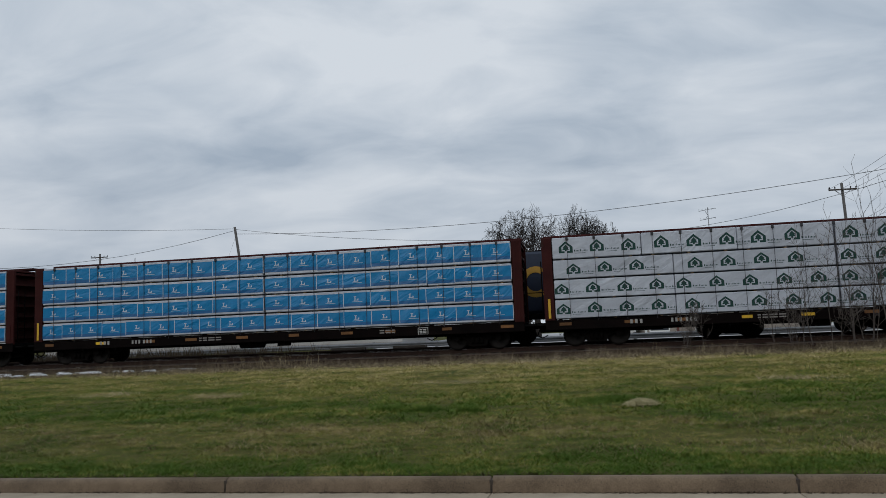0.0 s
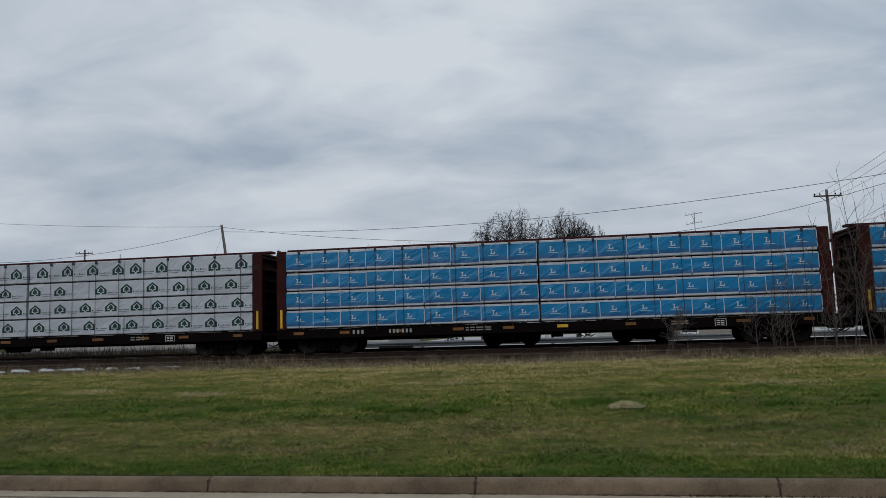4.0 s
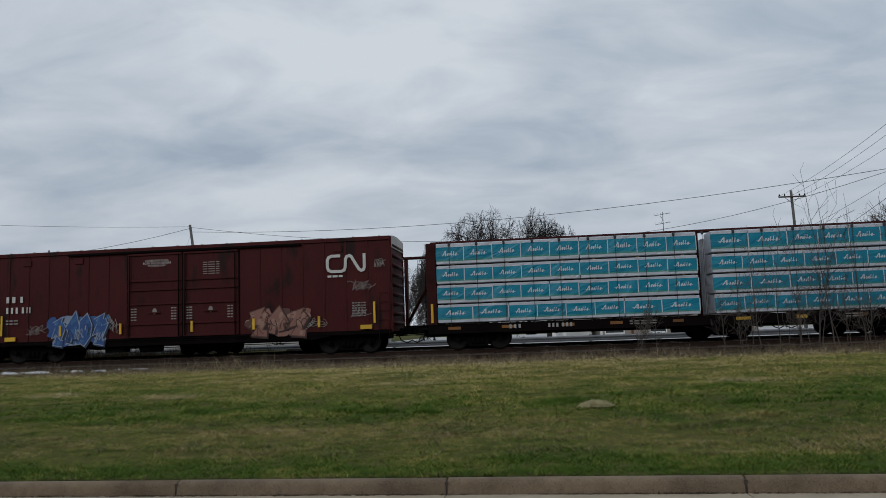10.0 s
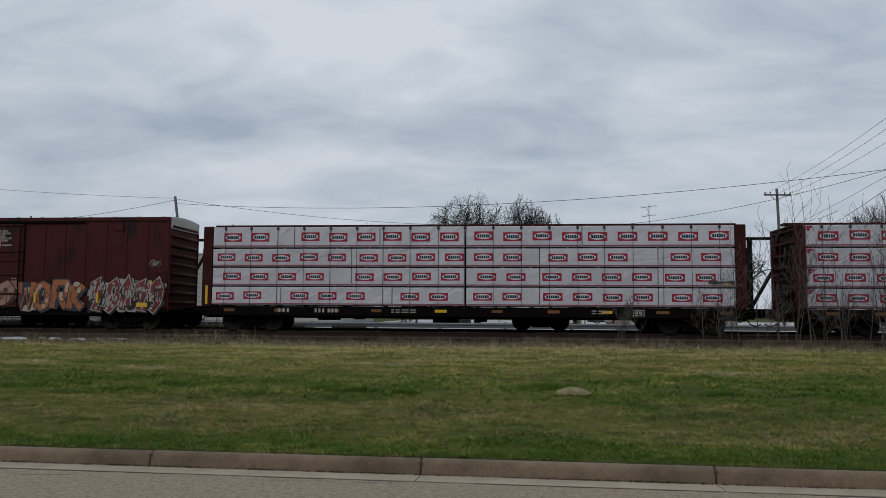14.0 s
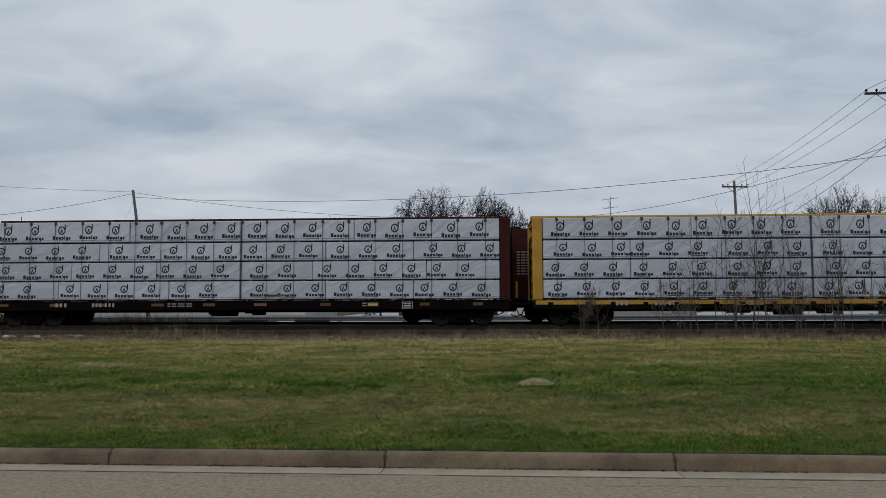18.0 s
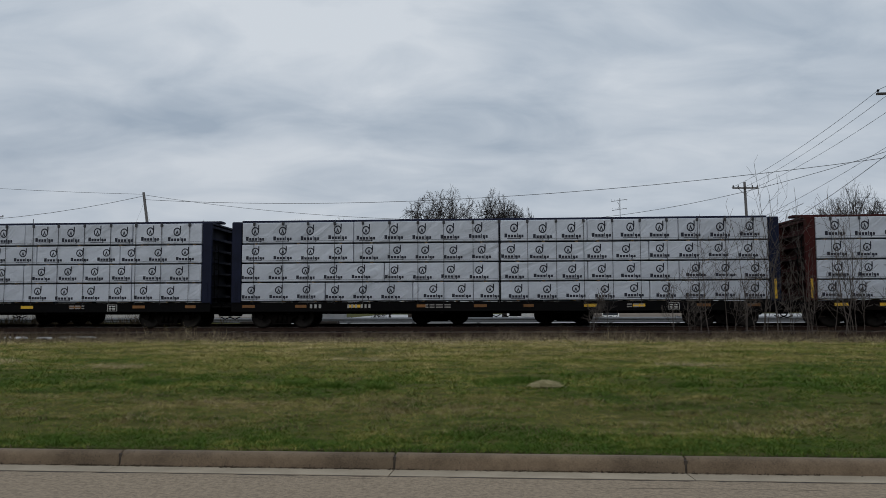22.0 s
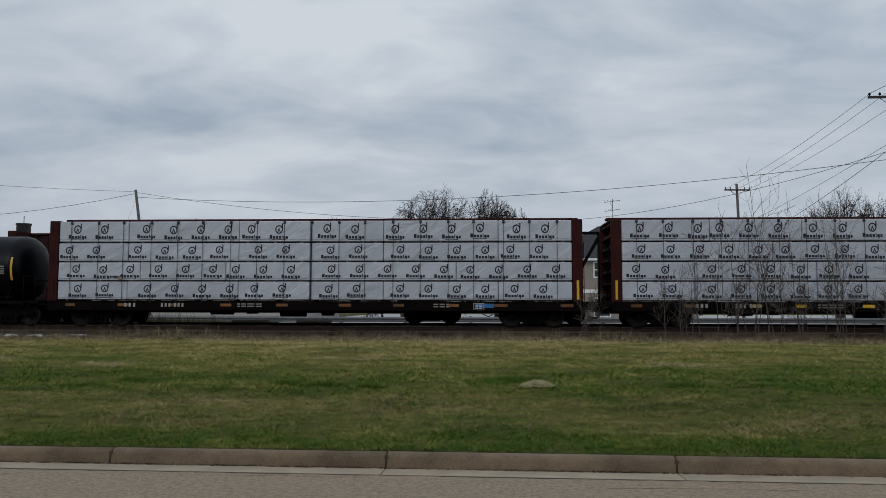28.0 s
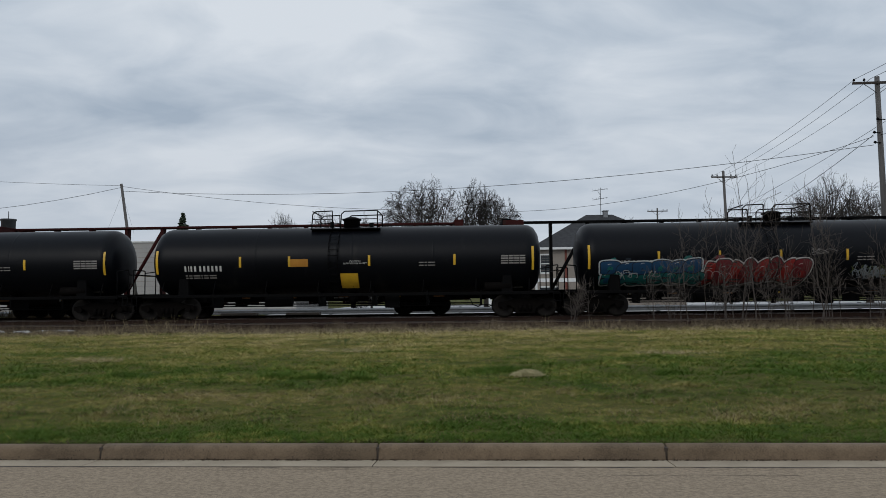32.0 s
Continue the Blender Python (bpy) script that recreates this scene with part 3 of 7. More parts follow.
def print_ring():
    bm = bmesh.new()
    n = 18
    for i in range(n):
        a, b = 2 * math.pi * i / n, 2 * math.pi * (i + 1) / n
        plate(bm, [(0.165 * math.cos(a), 0.07 + 0.165 * math.sin(a)), (0.165 * math.cos(b), 0.07 + 0.165 * math.sin(b)), (0.118 * math.cos(b), 0.07 + 0.118 * math.sin(b)), (0.118 * math.cos(a), 0.07 + 0.118 * math.sin(a))], 0)
    plate(bm, rect(0.122, 0.17, 0.10, 0.30), 0)
    plate(bm, [(-0.07, -0.03), (0.0, 0.155), (0.07, -0.03), (0.03, -0.03), (0.0, 0.055), (-0.03, -0.03)], -0.001)
    # a bold band of seven small blocks below
    x = -0.40
    for w, high in ((0.115, 0.145), (0.10, 0.10), (0.10, 0.10), (0.10, 0.10), (0.035, 0.145), (0.10, 0.10), (0.085, 0.10)):
        plate(bm, rect(x, x + w, -0.275, -0.275 + high), 0)
        x += w + 0.026
    plate(bm, [(0.215, -0.335), (0.255, -0.335), (0.30, -0.23), (0.255, -0.23)], -0.0005)
    plate(bm, rect(-0.30, 0.28, -0.318, -0.303), 0)
    return mesh_of("printed_mark", bm, [print_ink])


def print_badge():
    bm = bmesh.new()
    plate(bm, rect(-0.40, 0.40, -0.165, 0.165), 0, mi=0)
    plate(bm, disc(0, 0, 0.335, 0.115, 22), -0.003, mi=1)
    x = -0.265
    for k in range(6):
        w = 0.078
        plate(bm, [(x, -0.055), (x + w, -0.055), (x + w - 0.012 * (k % 2), 0.058), (x + 0.012 * (k % 2), 0.058)], -0.006, mi=2)
        x += w + 0.012
    return mesh_of("printed_mark", bm, [print_red, print_white, print_ink])


def print_panel(ink, second, bottom):
    """A coloured wrap panel with a small white mark."""
    bm = bmesh.new()
    z0, z1 = (-0.30, 0.29) if not bottom else (-0.26, 0.26)
    plate(bm, rect(-0.595, 0.595, z0, z1), 0, mi=0)
    if bottom:
        # a slanting wedge with five small slanting blocks and a long stroke
        plate(bm, [(-0.33, -0.065), (-0.20, 0.13), (-0.16, 0.13), (-0.285, -0.065)], -0.003, mi=1)
        plate(bm, [(-0.20, -0.065), (-0.19, 0.13), (-0.155, 0.13), (-0.155, -0.065)], -0.003, mi=1)
        for k in range(5):
            x, up = -0.12 + 0.085 * k, 0.11 if k in (2, 3) else 0.045
            w = 0.026 if k in (2, 3) else 0.055
            plate(bm, [(x, -0.06), (x + w, -0.06), (x + w + 0.03, up), (x + 0.03, up)], -0.003, mi=1)
        plate(bm, rect(-0.36, 0.36, -0.022, -0.008), -0.0035, mi=1)
        plate(bm, rect(-0.595, 0.595, z0, z0 + 0.06), -0.0015, mi=2)
        plate(bm, rect(0.562, 0.595, z0 + 0.01, z1 - 0.01), -0.003, mi=1)
    else:
        plate(bm, rect(-0.115, -0.075, -0.03, 0.12), -0.003, mi=1)
        plate(bm, rect(-0.15, -0.04, 0.10, 0.125), -0.003, mi=1)
        plate(bm, rect(-0.15, 0.00, -0.055, -0.025), -0.003, mi=1)
        plate(bm, [(0.0, -0.055), (0.055, -0.055), (0.055, 0.03), (0.02, 0.03), (0.02, -0.01), (0.0, -0.01)], -0.003, mi=1)
        plate(bm, rect(-0.22, 0.22, -0.115, -0.098), -0.003, mi=1)
        plate(bm, rect(-0.595, 0.595, z0, z0 + 0.13), -0.0015, mi=2)
        plate(bm, rect(0.568, 0.595, z0 + 0.01, z1 - 0.01), -0.003, mi=1)
    return mesh_of("printed_panel", bm, [ink, print_white, second])


print_lime = wrap_mat("green_wrap_print", (0.03, 0.25, 0.22), (0.03, 0.20, 0.18))
print_blue_low = wrap_mat("deep_blue_wrap_print", (0.005, 0.115, 0.30), (0.005, 0.095, 0.25))
BADGE = print_badge()
WRAPS = {
    "house": dict(me=print_house(), step=1.27, wrap=wrap_white, words="white wrap printed with green houses"),
    "ring": dict(me=print_ring(), step=1.19, wrap=wrap_white, words="white wrap printed with dark rings"),
    "badge": dict(me=BADGE, step=1.22, wrap=wrap_pink, words="pale wrap printed with red badges"),
    "tagged_badge": dict(me=BADGE, step=1.22, wrap=wrap_pink, words="pale wrap printed with red badges and red corner tags"),
    "blue": dict(me=print_panel(print_blue, print_blue_low, False), step=1.22, wrap=wrap_white, words="blue and white printed wrap"),
    "teal": dict(me=print_panel(print_teal, print_lime, True), step=1.22, wrap=wrap_white, words="teal and white printed wrap"),
}


def pack_mesh(length, wrap):
    """A lumber pack seen from its wrapped side, with soft edges."""
    bm = bmesh.new()
    box(bm, 0.012, length - 0.012, 0.0, 1.22, 0.045, 0.805, 0, bevel=0.022)
    return mesh_of("lumber_pack", bm, [wrap])


def band_mesh(length, kind):
    """The printed line along the foot of a wrap, and the red corner tag where there is one."""
    bm = bmesh.new()
    if "badge" in kind:
        plate(bm, rect(0.03, length - 0.03, 0.075, 0.118), -0.003, mi=0)
        if kind == "tagged_badge":
            plate(bm, [(0.035, 0.785), (0.035, 0.60), (0.16, 0.60), (0.16, 0.70), (0.27, 0.70), (0.27, 0.785)], -0.003, mi=2)
    else:
        plate(bm, rect(0.03, length - 0.03, 0.115, 0.124), -0.003, mi=1)
    return mesh_of("printed_band", bm, [print_plum, print_ink, print_red])


bm = bmesh.new()
box(bm, -0.05, 0.05, 0.09, 1.2, 0.0, 0.045)
BEARER = mesh_of("dunnage", bm, wood_raw)
PACK_ME = {}


def add_load(car, kind, half_len, gap, rng):
    """Four tiers of wrapped packs on the near side, in two halves with a gap at the middle; one plain stack on the far side."""
    spec = WRAPS[kind]
    for tier in range(4):
        z = 1.085 + tier * 0.822
        for x0, x1 in ((-half_len, -gap), (gap, half_len)):
            span = x1 - x0
            cuts = rng.choice(((0.44, 0.56), (0.33, 0.34, 0.33), (0.56, 0.44), (0.28, 0.44, 0.28)))
            x = x0
            for c in cuts:
                ln = round(span * c, 2)
                key = (kind, ln)
                if key not in PACK_ME:
                    PACK_ME[key] = (pack_mesh(ln, spec["wrap"]), band_mesh(ln, kind) if kind not in ("house", "blue", "teal") else None)
                pk = part("lumber_pack", PACK_ME[key][0], None, car, spec["words"])
                if PACK_ME[key][1]:
                    part("printed_band", PACK_ME[key][1], None, pk)
                for q in range(3):
                    at(part("dunnage", BEARER, None, pk), ln * (0.12 + 0.38 * q))
                dy = rng.uniform(-0.012, 0.03)
                pk.matrix_basis = pose(x, -1.495 + dy, z, 0, 0, 0) @ Matrix.Diagonal((1, 1, 1.15 if tier == 3 else 1, 1))
                panel = kind in ("blue", "teal")
                n = max(int(round(ln / spec["step"])), 1)
                st = ln / n if panel else spec["step"]
                edge = {"house": 0.29, "ring": 0.36, "badge": 0.42, "tagged_badge": 0.42}.get(kind, 0)
                spots_ = [(i + 0.5) * st for i in range(n)] if panel else []
                if not panel:
                    px = edge + rng.uniform(0.02, 0.55)
                    while px + edge < ln:
                        spots_.append(px)
                        px += st
                for px in spots_:
                    mk = part("printed_mark", spec["me"], None, pk)
                    mk.matrix_basis = Matrix.Translation((px, -0.005, 0.43 + rng.uniform(-0.02, 0.02))) @ (Matrix.Diagonal((st / 1.19, 1, 1, 1)) if panel else Matrix.Identity(4))
                x += ln
    bm = bmesh.new()
    for x0, x1 in ((-half_len, -gap), (gap, half_len)):
        box(bm, x0, x1, 0.28, 1.49, 1.1, 4.36, bevel=0.03)
    part("far_side_load", bm, spec["wrap"], car)


def add_tear(car, x, z, w, h, seed, dark=True):
    """A torn place in the wrap: a ragged opening with a pale loose flap."""
    rng = random.Random(seed)
    bm = bmesh.new()
    up = [(x + w * i / 7, z + h * rng.uniform(0.5, 1.0)) for i in range(8)]
    low = [(x + w * i / 7, z + h * rng.uniform(0.0, 0.3)) for i in range(7, -1, -1)]
    if dark:
        plate(bm, up + low, -1.533, mi=0)
    flap = [(x + w * 0.55 + w * 0.3 * i / 4, z + h * rng.uniform(0.2, 0.5)) for i in range(5)]
    plate(bm, flap + [(x + w * 0.9, z - h * 0.4), (x + w * 0.5, z - h * 0.2)], -1.536, mi=1)
    part("torn_wrap", bm, [strap_dark, wood_raw], car, "torn wrap over bare boards")


def centerbeam(name, paint, kind, rng, words, half=11.4, trim=None, empty=False, knobs=True, gap=0.03):
    """A centre-beam lumber flat: deck, sills, two bulkheads, truss along the middle, straps, trucks."""
    label = words + (" on lumber packs" if not empty else " standing empty")
    car = thing(name, label, "freight car", "cars of the moving train" if not empty else "cars of the second train")
    trim = trim or paint
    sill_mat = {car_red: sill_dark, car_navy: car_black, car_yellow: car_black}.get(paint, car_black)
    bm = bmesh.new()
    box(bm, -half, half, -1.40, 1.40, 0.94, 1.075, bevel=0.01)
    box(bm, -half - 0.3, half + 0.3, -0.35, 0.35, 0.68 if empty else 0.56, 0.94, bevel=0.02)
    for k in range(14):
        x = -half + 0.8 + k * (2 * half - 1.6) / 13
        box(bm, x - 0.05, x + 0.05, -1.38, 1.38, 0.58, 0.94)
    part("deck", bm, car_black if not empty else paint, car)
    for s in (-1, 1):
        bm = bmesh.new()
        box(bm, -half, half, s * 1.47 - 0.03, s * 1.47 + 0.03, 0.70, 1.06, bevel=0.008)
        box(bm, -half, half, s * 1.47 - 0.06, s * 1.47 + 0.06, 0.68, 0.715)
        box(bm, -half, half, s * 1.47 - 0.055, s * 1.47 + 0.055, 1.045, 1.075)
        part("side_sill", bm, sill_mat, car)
    for s in (-1, 1):
        bm = bmesh.new()
        x0, x1 = sorted((s * (half - 0.40), s * (half + 0.02)))
        xi = s * (half - 0.36)
        box(bm, xi - 0.02, xi + 0.02, -1.36, 1.36, 1.0, 4.48, 0)
        bh = part("bulkhead", bm, trim, car)
        for y0, y1 in ((-1.49, -1.35), (1.35, 1.49)):
            bm = bmesh.new()
            box(bm, x0, x1, y0, y1, 1.0, 4.50, bevel=0.02)
            part("corner_post", bm, trim, bh)
        a, b = sorted((xi, s * (half - 0.04)))
        for k in range(7):
            bm = bmesh.new()
            box(bm, a, b, -1.345, 1.345, 1.30 + 0.5 * k, 1.40 + 0.5 * k)
            part("rib", bm, trim, bh)
        bm = bmesh.new()
        box(bm, x0 + 0.01, x1 - 0.01, -1.45, 1.45, 4.44, 4.52, bevel=0.01)
        part("cap", bm, trim, bh)
        # ladder and grab irons on the end
        bm = bmesh.new()
        for k in range(6):
            z = 1.25 + 0.42 * k
            rod(bm, (s * (half + 0.09), -1.30, z), (s * (half + 0.09), -0.86, z), 0.014, n=6)
        for y in (-1.30, -0.86):
            rod(bm, (s * (half + 0.09), y, 1.1), (s * (half + 0.09), y, 3.55), 0.018, n=6)
        part("ladder", bm, car_black, car)
        bm = bmesh.new()
        box(bm, min(s * (half + 0.02), s * (half + 0.42)), max(s * (half + 0.02), s * (half + 0.42)), -1.40, 1.40, 0.86, 0.94, bevel=0.01)
        part("end_platform", bm, car_black, car)
        add_coupler(car, s * (half + 0.3), s)
        add_truck(car, s * (half - 2.05))
        # yellow handhold strip by the bulkhead
        bm = bmesh.new()
        xs_ = s * (half - 0.19)
        box(bm, xs_ - 0.05, xs_ + 0.05, -1.512, -1.493, 1.15, 1.95, bevel=0.004)
        part("reflector", bm, reflector if rng.random() < 0.5 else trim, car)
    if paint is car_yellow:
        bm = bmesh.new()
        box(bm, -half + 0.1, half - 0.1, -1.512, -1.502, 0.86, 1.04, bevel=0.003)
        part("sill_stripe", bm, car_yellow, car, "yellow stripe along the sill")
    # beam along the middle
    bm = bmesh.new()
    up = 0.0 if empty else 0.20
    box(bm, -half + 0.02, half - 0.02, -0.22, 0.22, 4.40 + up, 4.51 + up, bevel=0.01)
    box(bm, -half + 0.02, half - 0.02, -0.27, -0.22, 4.42 + up, 4.495 + up)
    box(bm, -half + 0.02, half - 0.02, 0.22, 0.27, 4.42 + up, 4.495 + up)
    part("top_chord", bm, paint, car)
    n = 12
    for k in range(n + 1):
        bm = bmesh.new()
        x = -half + 0.6 + k * (2 * half - 1.2) / n
        box(bm, x - 0.07, x + 0.07, -0.2, 0.2, 1.07, 4.40 + up)
        part("post", bm, paint, car)
        if empty and k < n:
            bm = bmesh.new()
            x2 = x + (2 * half - 1.2) / n
            if k in (1, 3, 5, 6, 8, 10):
                a, b = ((x, -0.1, 1.15), (x2, -0.1, 4.3)) if k < 6 else ((x, -0.1, 4.3), (x2, -0.1, 1.15))
                rod(bm, a, b, 0.085, n=6)
                part("brace", bm, paint, car)
            else:
                bm.free()
    # strap winches along the beam and straps over the load
    if not empty:
        n = 19
        strap = bmesh.new()
        box(strap, -0.009, 0.009, -1.535, -1.525, 1.0, 4.49)
        box(strap, -0.009, 0.009, -1.535, -0.25, 4.485, 4.495)
        strap_me = mesh_of("strap", strap, strap_dark)
        knob = bmesh.new()
        box(knob, -0.05, 0.05, -1.545, -1.49, 4.35, 4.49, bevel=0.015)
        knob_me = mesh_of("strap_corner", knob, strap_dark)
        for k in range(n):
            x = -half + 1.0 + k * (2 * half - 2.0) / (n - 1) + rng.uniform(-0.05, 0.05)
            st = at(part("strap", strap_me, None, car), x)
            part("strap_corner", knob_me, None, st)
        add_load(car, kind, half - 0.42, gap, rng)
    # reflective plates, stencils and the data plate on the sill
    plates = 17 if paint is car_yellow else 10
    for k in range(plates):
        bm = bmesh.new()
        x = -half + 1.0 + k * (2 * half - 2) / (plates - 1) + rng.uniform(-0.35, 0.35)
        w = rng.uniform(0.2, 0.28) * (0.45 if paint is car_yellow else 1)
        box(bm, x - w, x + w, -1.522 if paint is car_yellow else -1.512, -1.50, 0.84, 0.96, bevel=0.003)
        part("reflector", bm, car_black if paint is car_yellow else (reflector if rng.random() < 0.18 else reflector_dull), car)
    bm = bmesh.new()
    bars(bm, -half + 3.4, 0.82, (0.15, 0.15, 0.15), 0.16, -1.516, 0.04)
    bars(bm, -half + 5.0, 0.82, (0.13, 0.13, 0.13, 0.0, 0.0, 0.13, 0.13, 0.13), 0.16, -1.516, 0.035)
    part("stencil", bm, stencil_worn, car, "small white stencil marks")
    bm = bmesh.new()
    for r in range(2):
        bars(bm, -half + 8.3, 0.82 + 0.1 * r, (0.12, 0.2, 0.3, 0.26), 0.05, -1.514, 0.06)
        bars(bm, half - 6.2, 0.82 + 0.1 * r, (0.2, 0.22, 0.12), 0.05, -1.514, 0.06)
    part("stencil", bm, lettering_dim, car)
    bm = bmesh.new()
    x = half - 4.3
    box(bm, x - 0.24, x + 0.24, -1.515, -1.50, 0.68, 1.02, 0)
    for a, b, c, d in ((-0.22, 0.22, 0.98, 1.0), (-0.22, 0.22, 0.70, 0.72), (-0.22, -0.20, 0.72, 0.98), (0.20, 0.22, 0.72, 0.98)):
        plate(bm, rect(x + a, x + b, c, d), -1.518, mi=1)
    for r in range(3):
        bars(bm, x - 0.15, 0.76 + 0.07 * r, (0.12, 0.14), 0.035, -1.518, 0.03, mi=1)
    part("data_plate", bm, [car_black, lettering], car)
    # brake rigging below
    bm = bmesh.new()
    rod(bm, (-half + 3.5, -0.8, 0.62), (half - 3.5, -0.8, 0.62), 0.02, n=6)
    rod(bm, (-1.4, -0.9, 0.6), (-0.3, -0.9, 0.6), 0.2, n=12)
    box(bm, 0.4, 0.9, -1.1, -0.7, 0.45, 0.75, bevel=0.02)
    for x in (-half + 4.2, -2.6, 2.5, half - 4.4):
        rod(bm, (x, -0.8, 0.62), (x, -0.8, 0.95), 0.02, n=6)
    part("brake_rigging", bm, car_black, car)
    return car


# sprayed paintings: plain swollen and splintered shapes
GRAF = {
    "ice": ((0.17, 0.40, 0.54), (0.40, 0.46, 0.36), (0.10, 0.40, 0.46), (0.09, 0.20, 0.38)),
    "grape": ((0.080, 0.062, 0.105), (0.020, 0.032, 0.028), (0.52, 0.52, 0.53), (0.022, 0.016, 0.026)),
    "sea": ((0.009, 0.055, 0.13), (0.008, 0.125, 0.115), (0.48, 0.50, 0.51), (0.008, 0.014, 0.022)),
    "fire": ((0.28, 0.016, 0.012), (0.15, 0.012, 0.016), (0.50, 0.47, 0.45), (0.016, 0.006, 0.006)),
    "moss": ((0.045, 0.105, 0.032), (0.065, 0.14, 0.05), (0.26, 0.29, 0.22), (0.015, 0.022, 0.015)),
    "pale": ((0.46, 0.44, 0.38), (0.52, 0.50, 0.44), (0.08, 0.06, 0.055), (0.03, 0.022, 0.02)),
    "cobalt": ((0.03, 0.09, 0.27), (0.045, 0.14, 0.33), (0.26, 0.31, 0.40), (0.015, 0.03, 0.07)),
    "rose": ((0.28, 0.13, 0.10), (0.34, 0.20, 0.15), (0.10, 0.045, 0.035), (0.04, 0.018, 0.016)),
    "ember": ((0.36, 0.115, 0.035), (0.42, 0.36, 0.28), (0.10, 0.07, 0.06), (0.03, 0.035, 0.05)),
    "wine": ((0.17, 0.026, 0.026), (0.34, 0.31, 0.29), (0.36, 0.34, 0.32), (0.016, 0.014, 0.014)),
    "lime": ((0.19, 0.20, 0.035), (0.09, 0.11, 0.03), (0.24, 0.27, 0.29), (0.012, 0.014, 0.010)),
}


def spray(key, i):
    c = GRAF[key][i]
    return mat("spray_%s_%s" % (key, "abcd"[i]), c, tuple(v * 0.8 for v in c), 3, 25, 0.6, bump=0.0, vary=0.0)


def grow(pts, d):
    cx, cz = sum(p[0] for p in pts) / len(pts), sum(p[1] for p in pts) / len(pts)
    out = []
    for x, z in pts:
        r = math.hypot(x - cx, z - cz) or 1
        out.append((x + (x - cx) / r * d, z + (z - cz) / r * d))
    return out


def bent(bm, onto):
    """Lay a flat painting onto a rounded side."""
    if onto:
        for k in range(13, 36):
            bmesh.ops.bisect_plane(bm, geom=bm.verts[:] + bm.edges[:] + bm.faces[:], plane_co=(0, 0, 0.1 * k), plane_no=(0, 0, 1))
        for v in bm.verts:
            lift = -v.co.y - 1.5
            v.co = onto(v.co.x, v.co.z, lift)


def leaf(cx, cz, rx, rz, slant, rng, n=20):
    """A leaning, swollen shape with one drawn-out end."""
    ph, sq = rng.uniform(0, 6.28), rng.uniform(0.55, 0.85)
    out = []
    for i in range(n):
        a = 2 * math.pi * i / n
        k = 1 + 0.08 * math.sin(3 * a + ph) + 0.04 * math.sin(5 * a + 2 * ph)
        ca, sa = math.cos(a), math.sin(a)
        px, pz = rx * k * math.copysign(abs(ca) ** sq, ca), rz * k * math.copysign(abs(sa) ** sq, sa)
        out.append((cx + px + slant * pz, cz + pz))
    return out


def curl(x, z, w, h, rng, n=22):
    """A looping line."""
    loops, ph, ph2 = rng.uniform(1.6, 3.2), rng.uniform(0, 6.28), rng.uniform(0, 6.28)
    return [(x + w * u + 0.16 * w * math.sin(2 * math.pi * loops * u + ph), z + h * (0.5 + (0.42 - 0.22 * u) * math.sin(2 * math.pi * loops * u * 0.92 + ph2) + 0.1 * math.sin(9 * u + ph))) for u in (i / n for i in range(n + 1))]


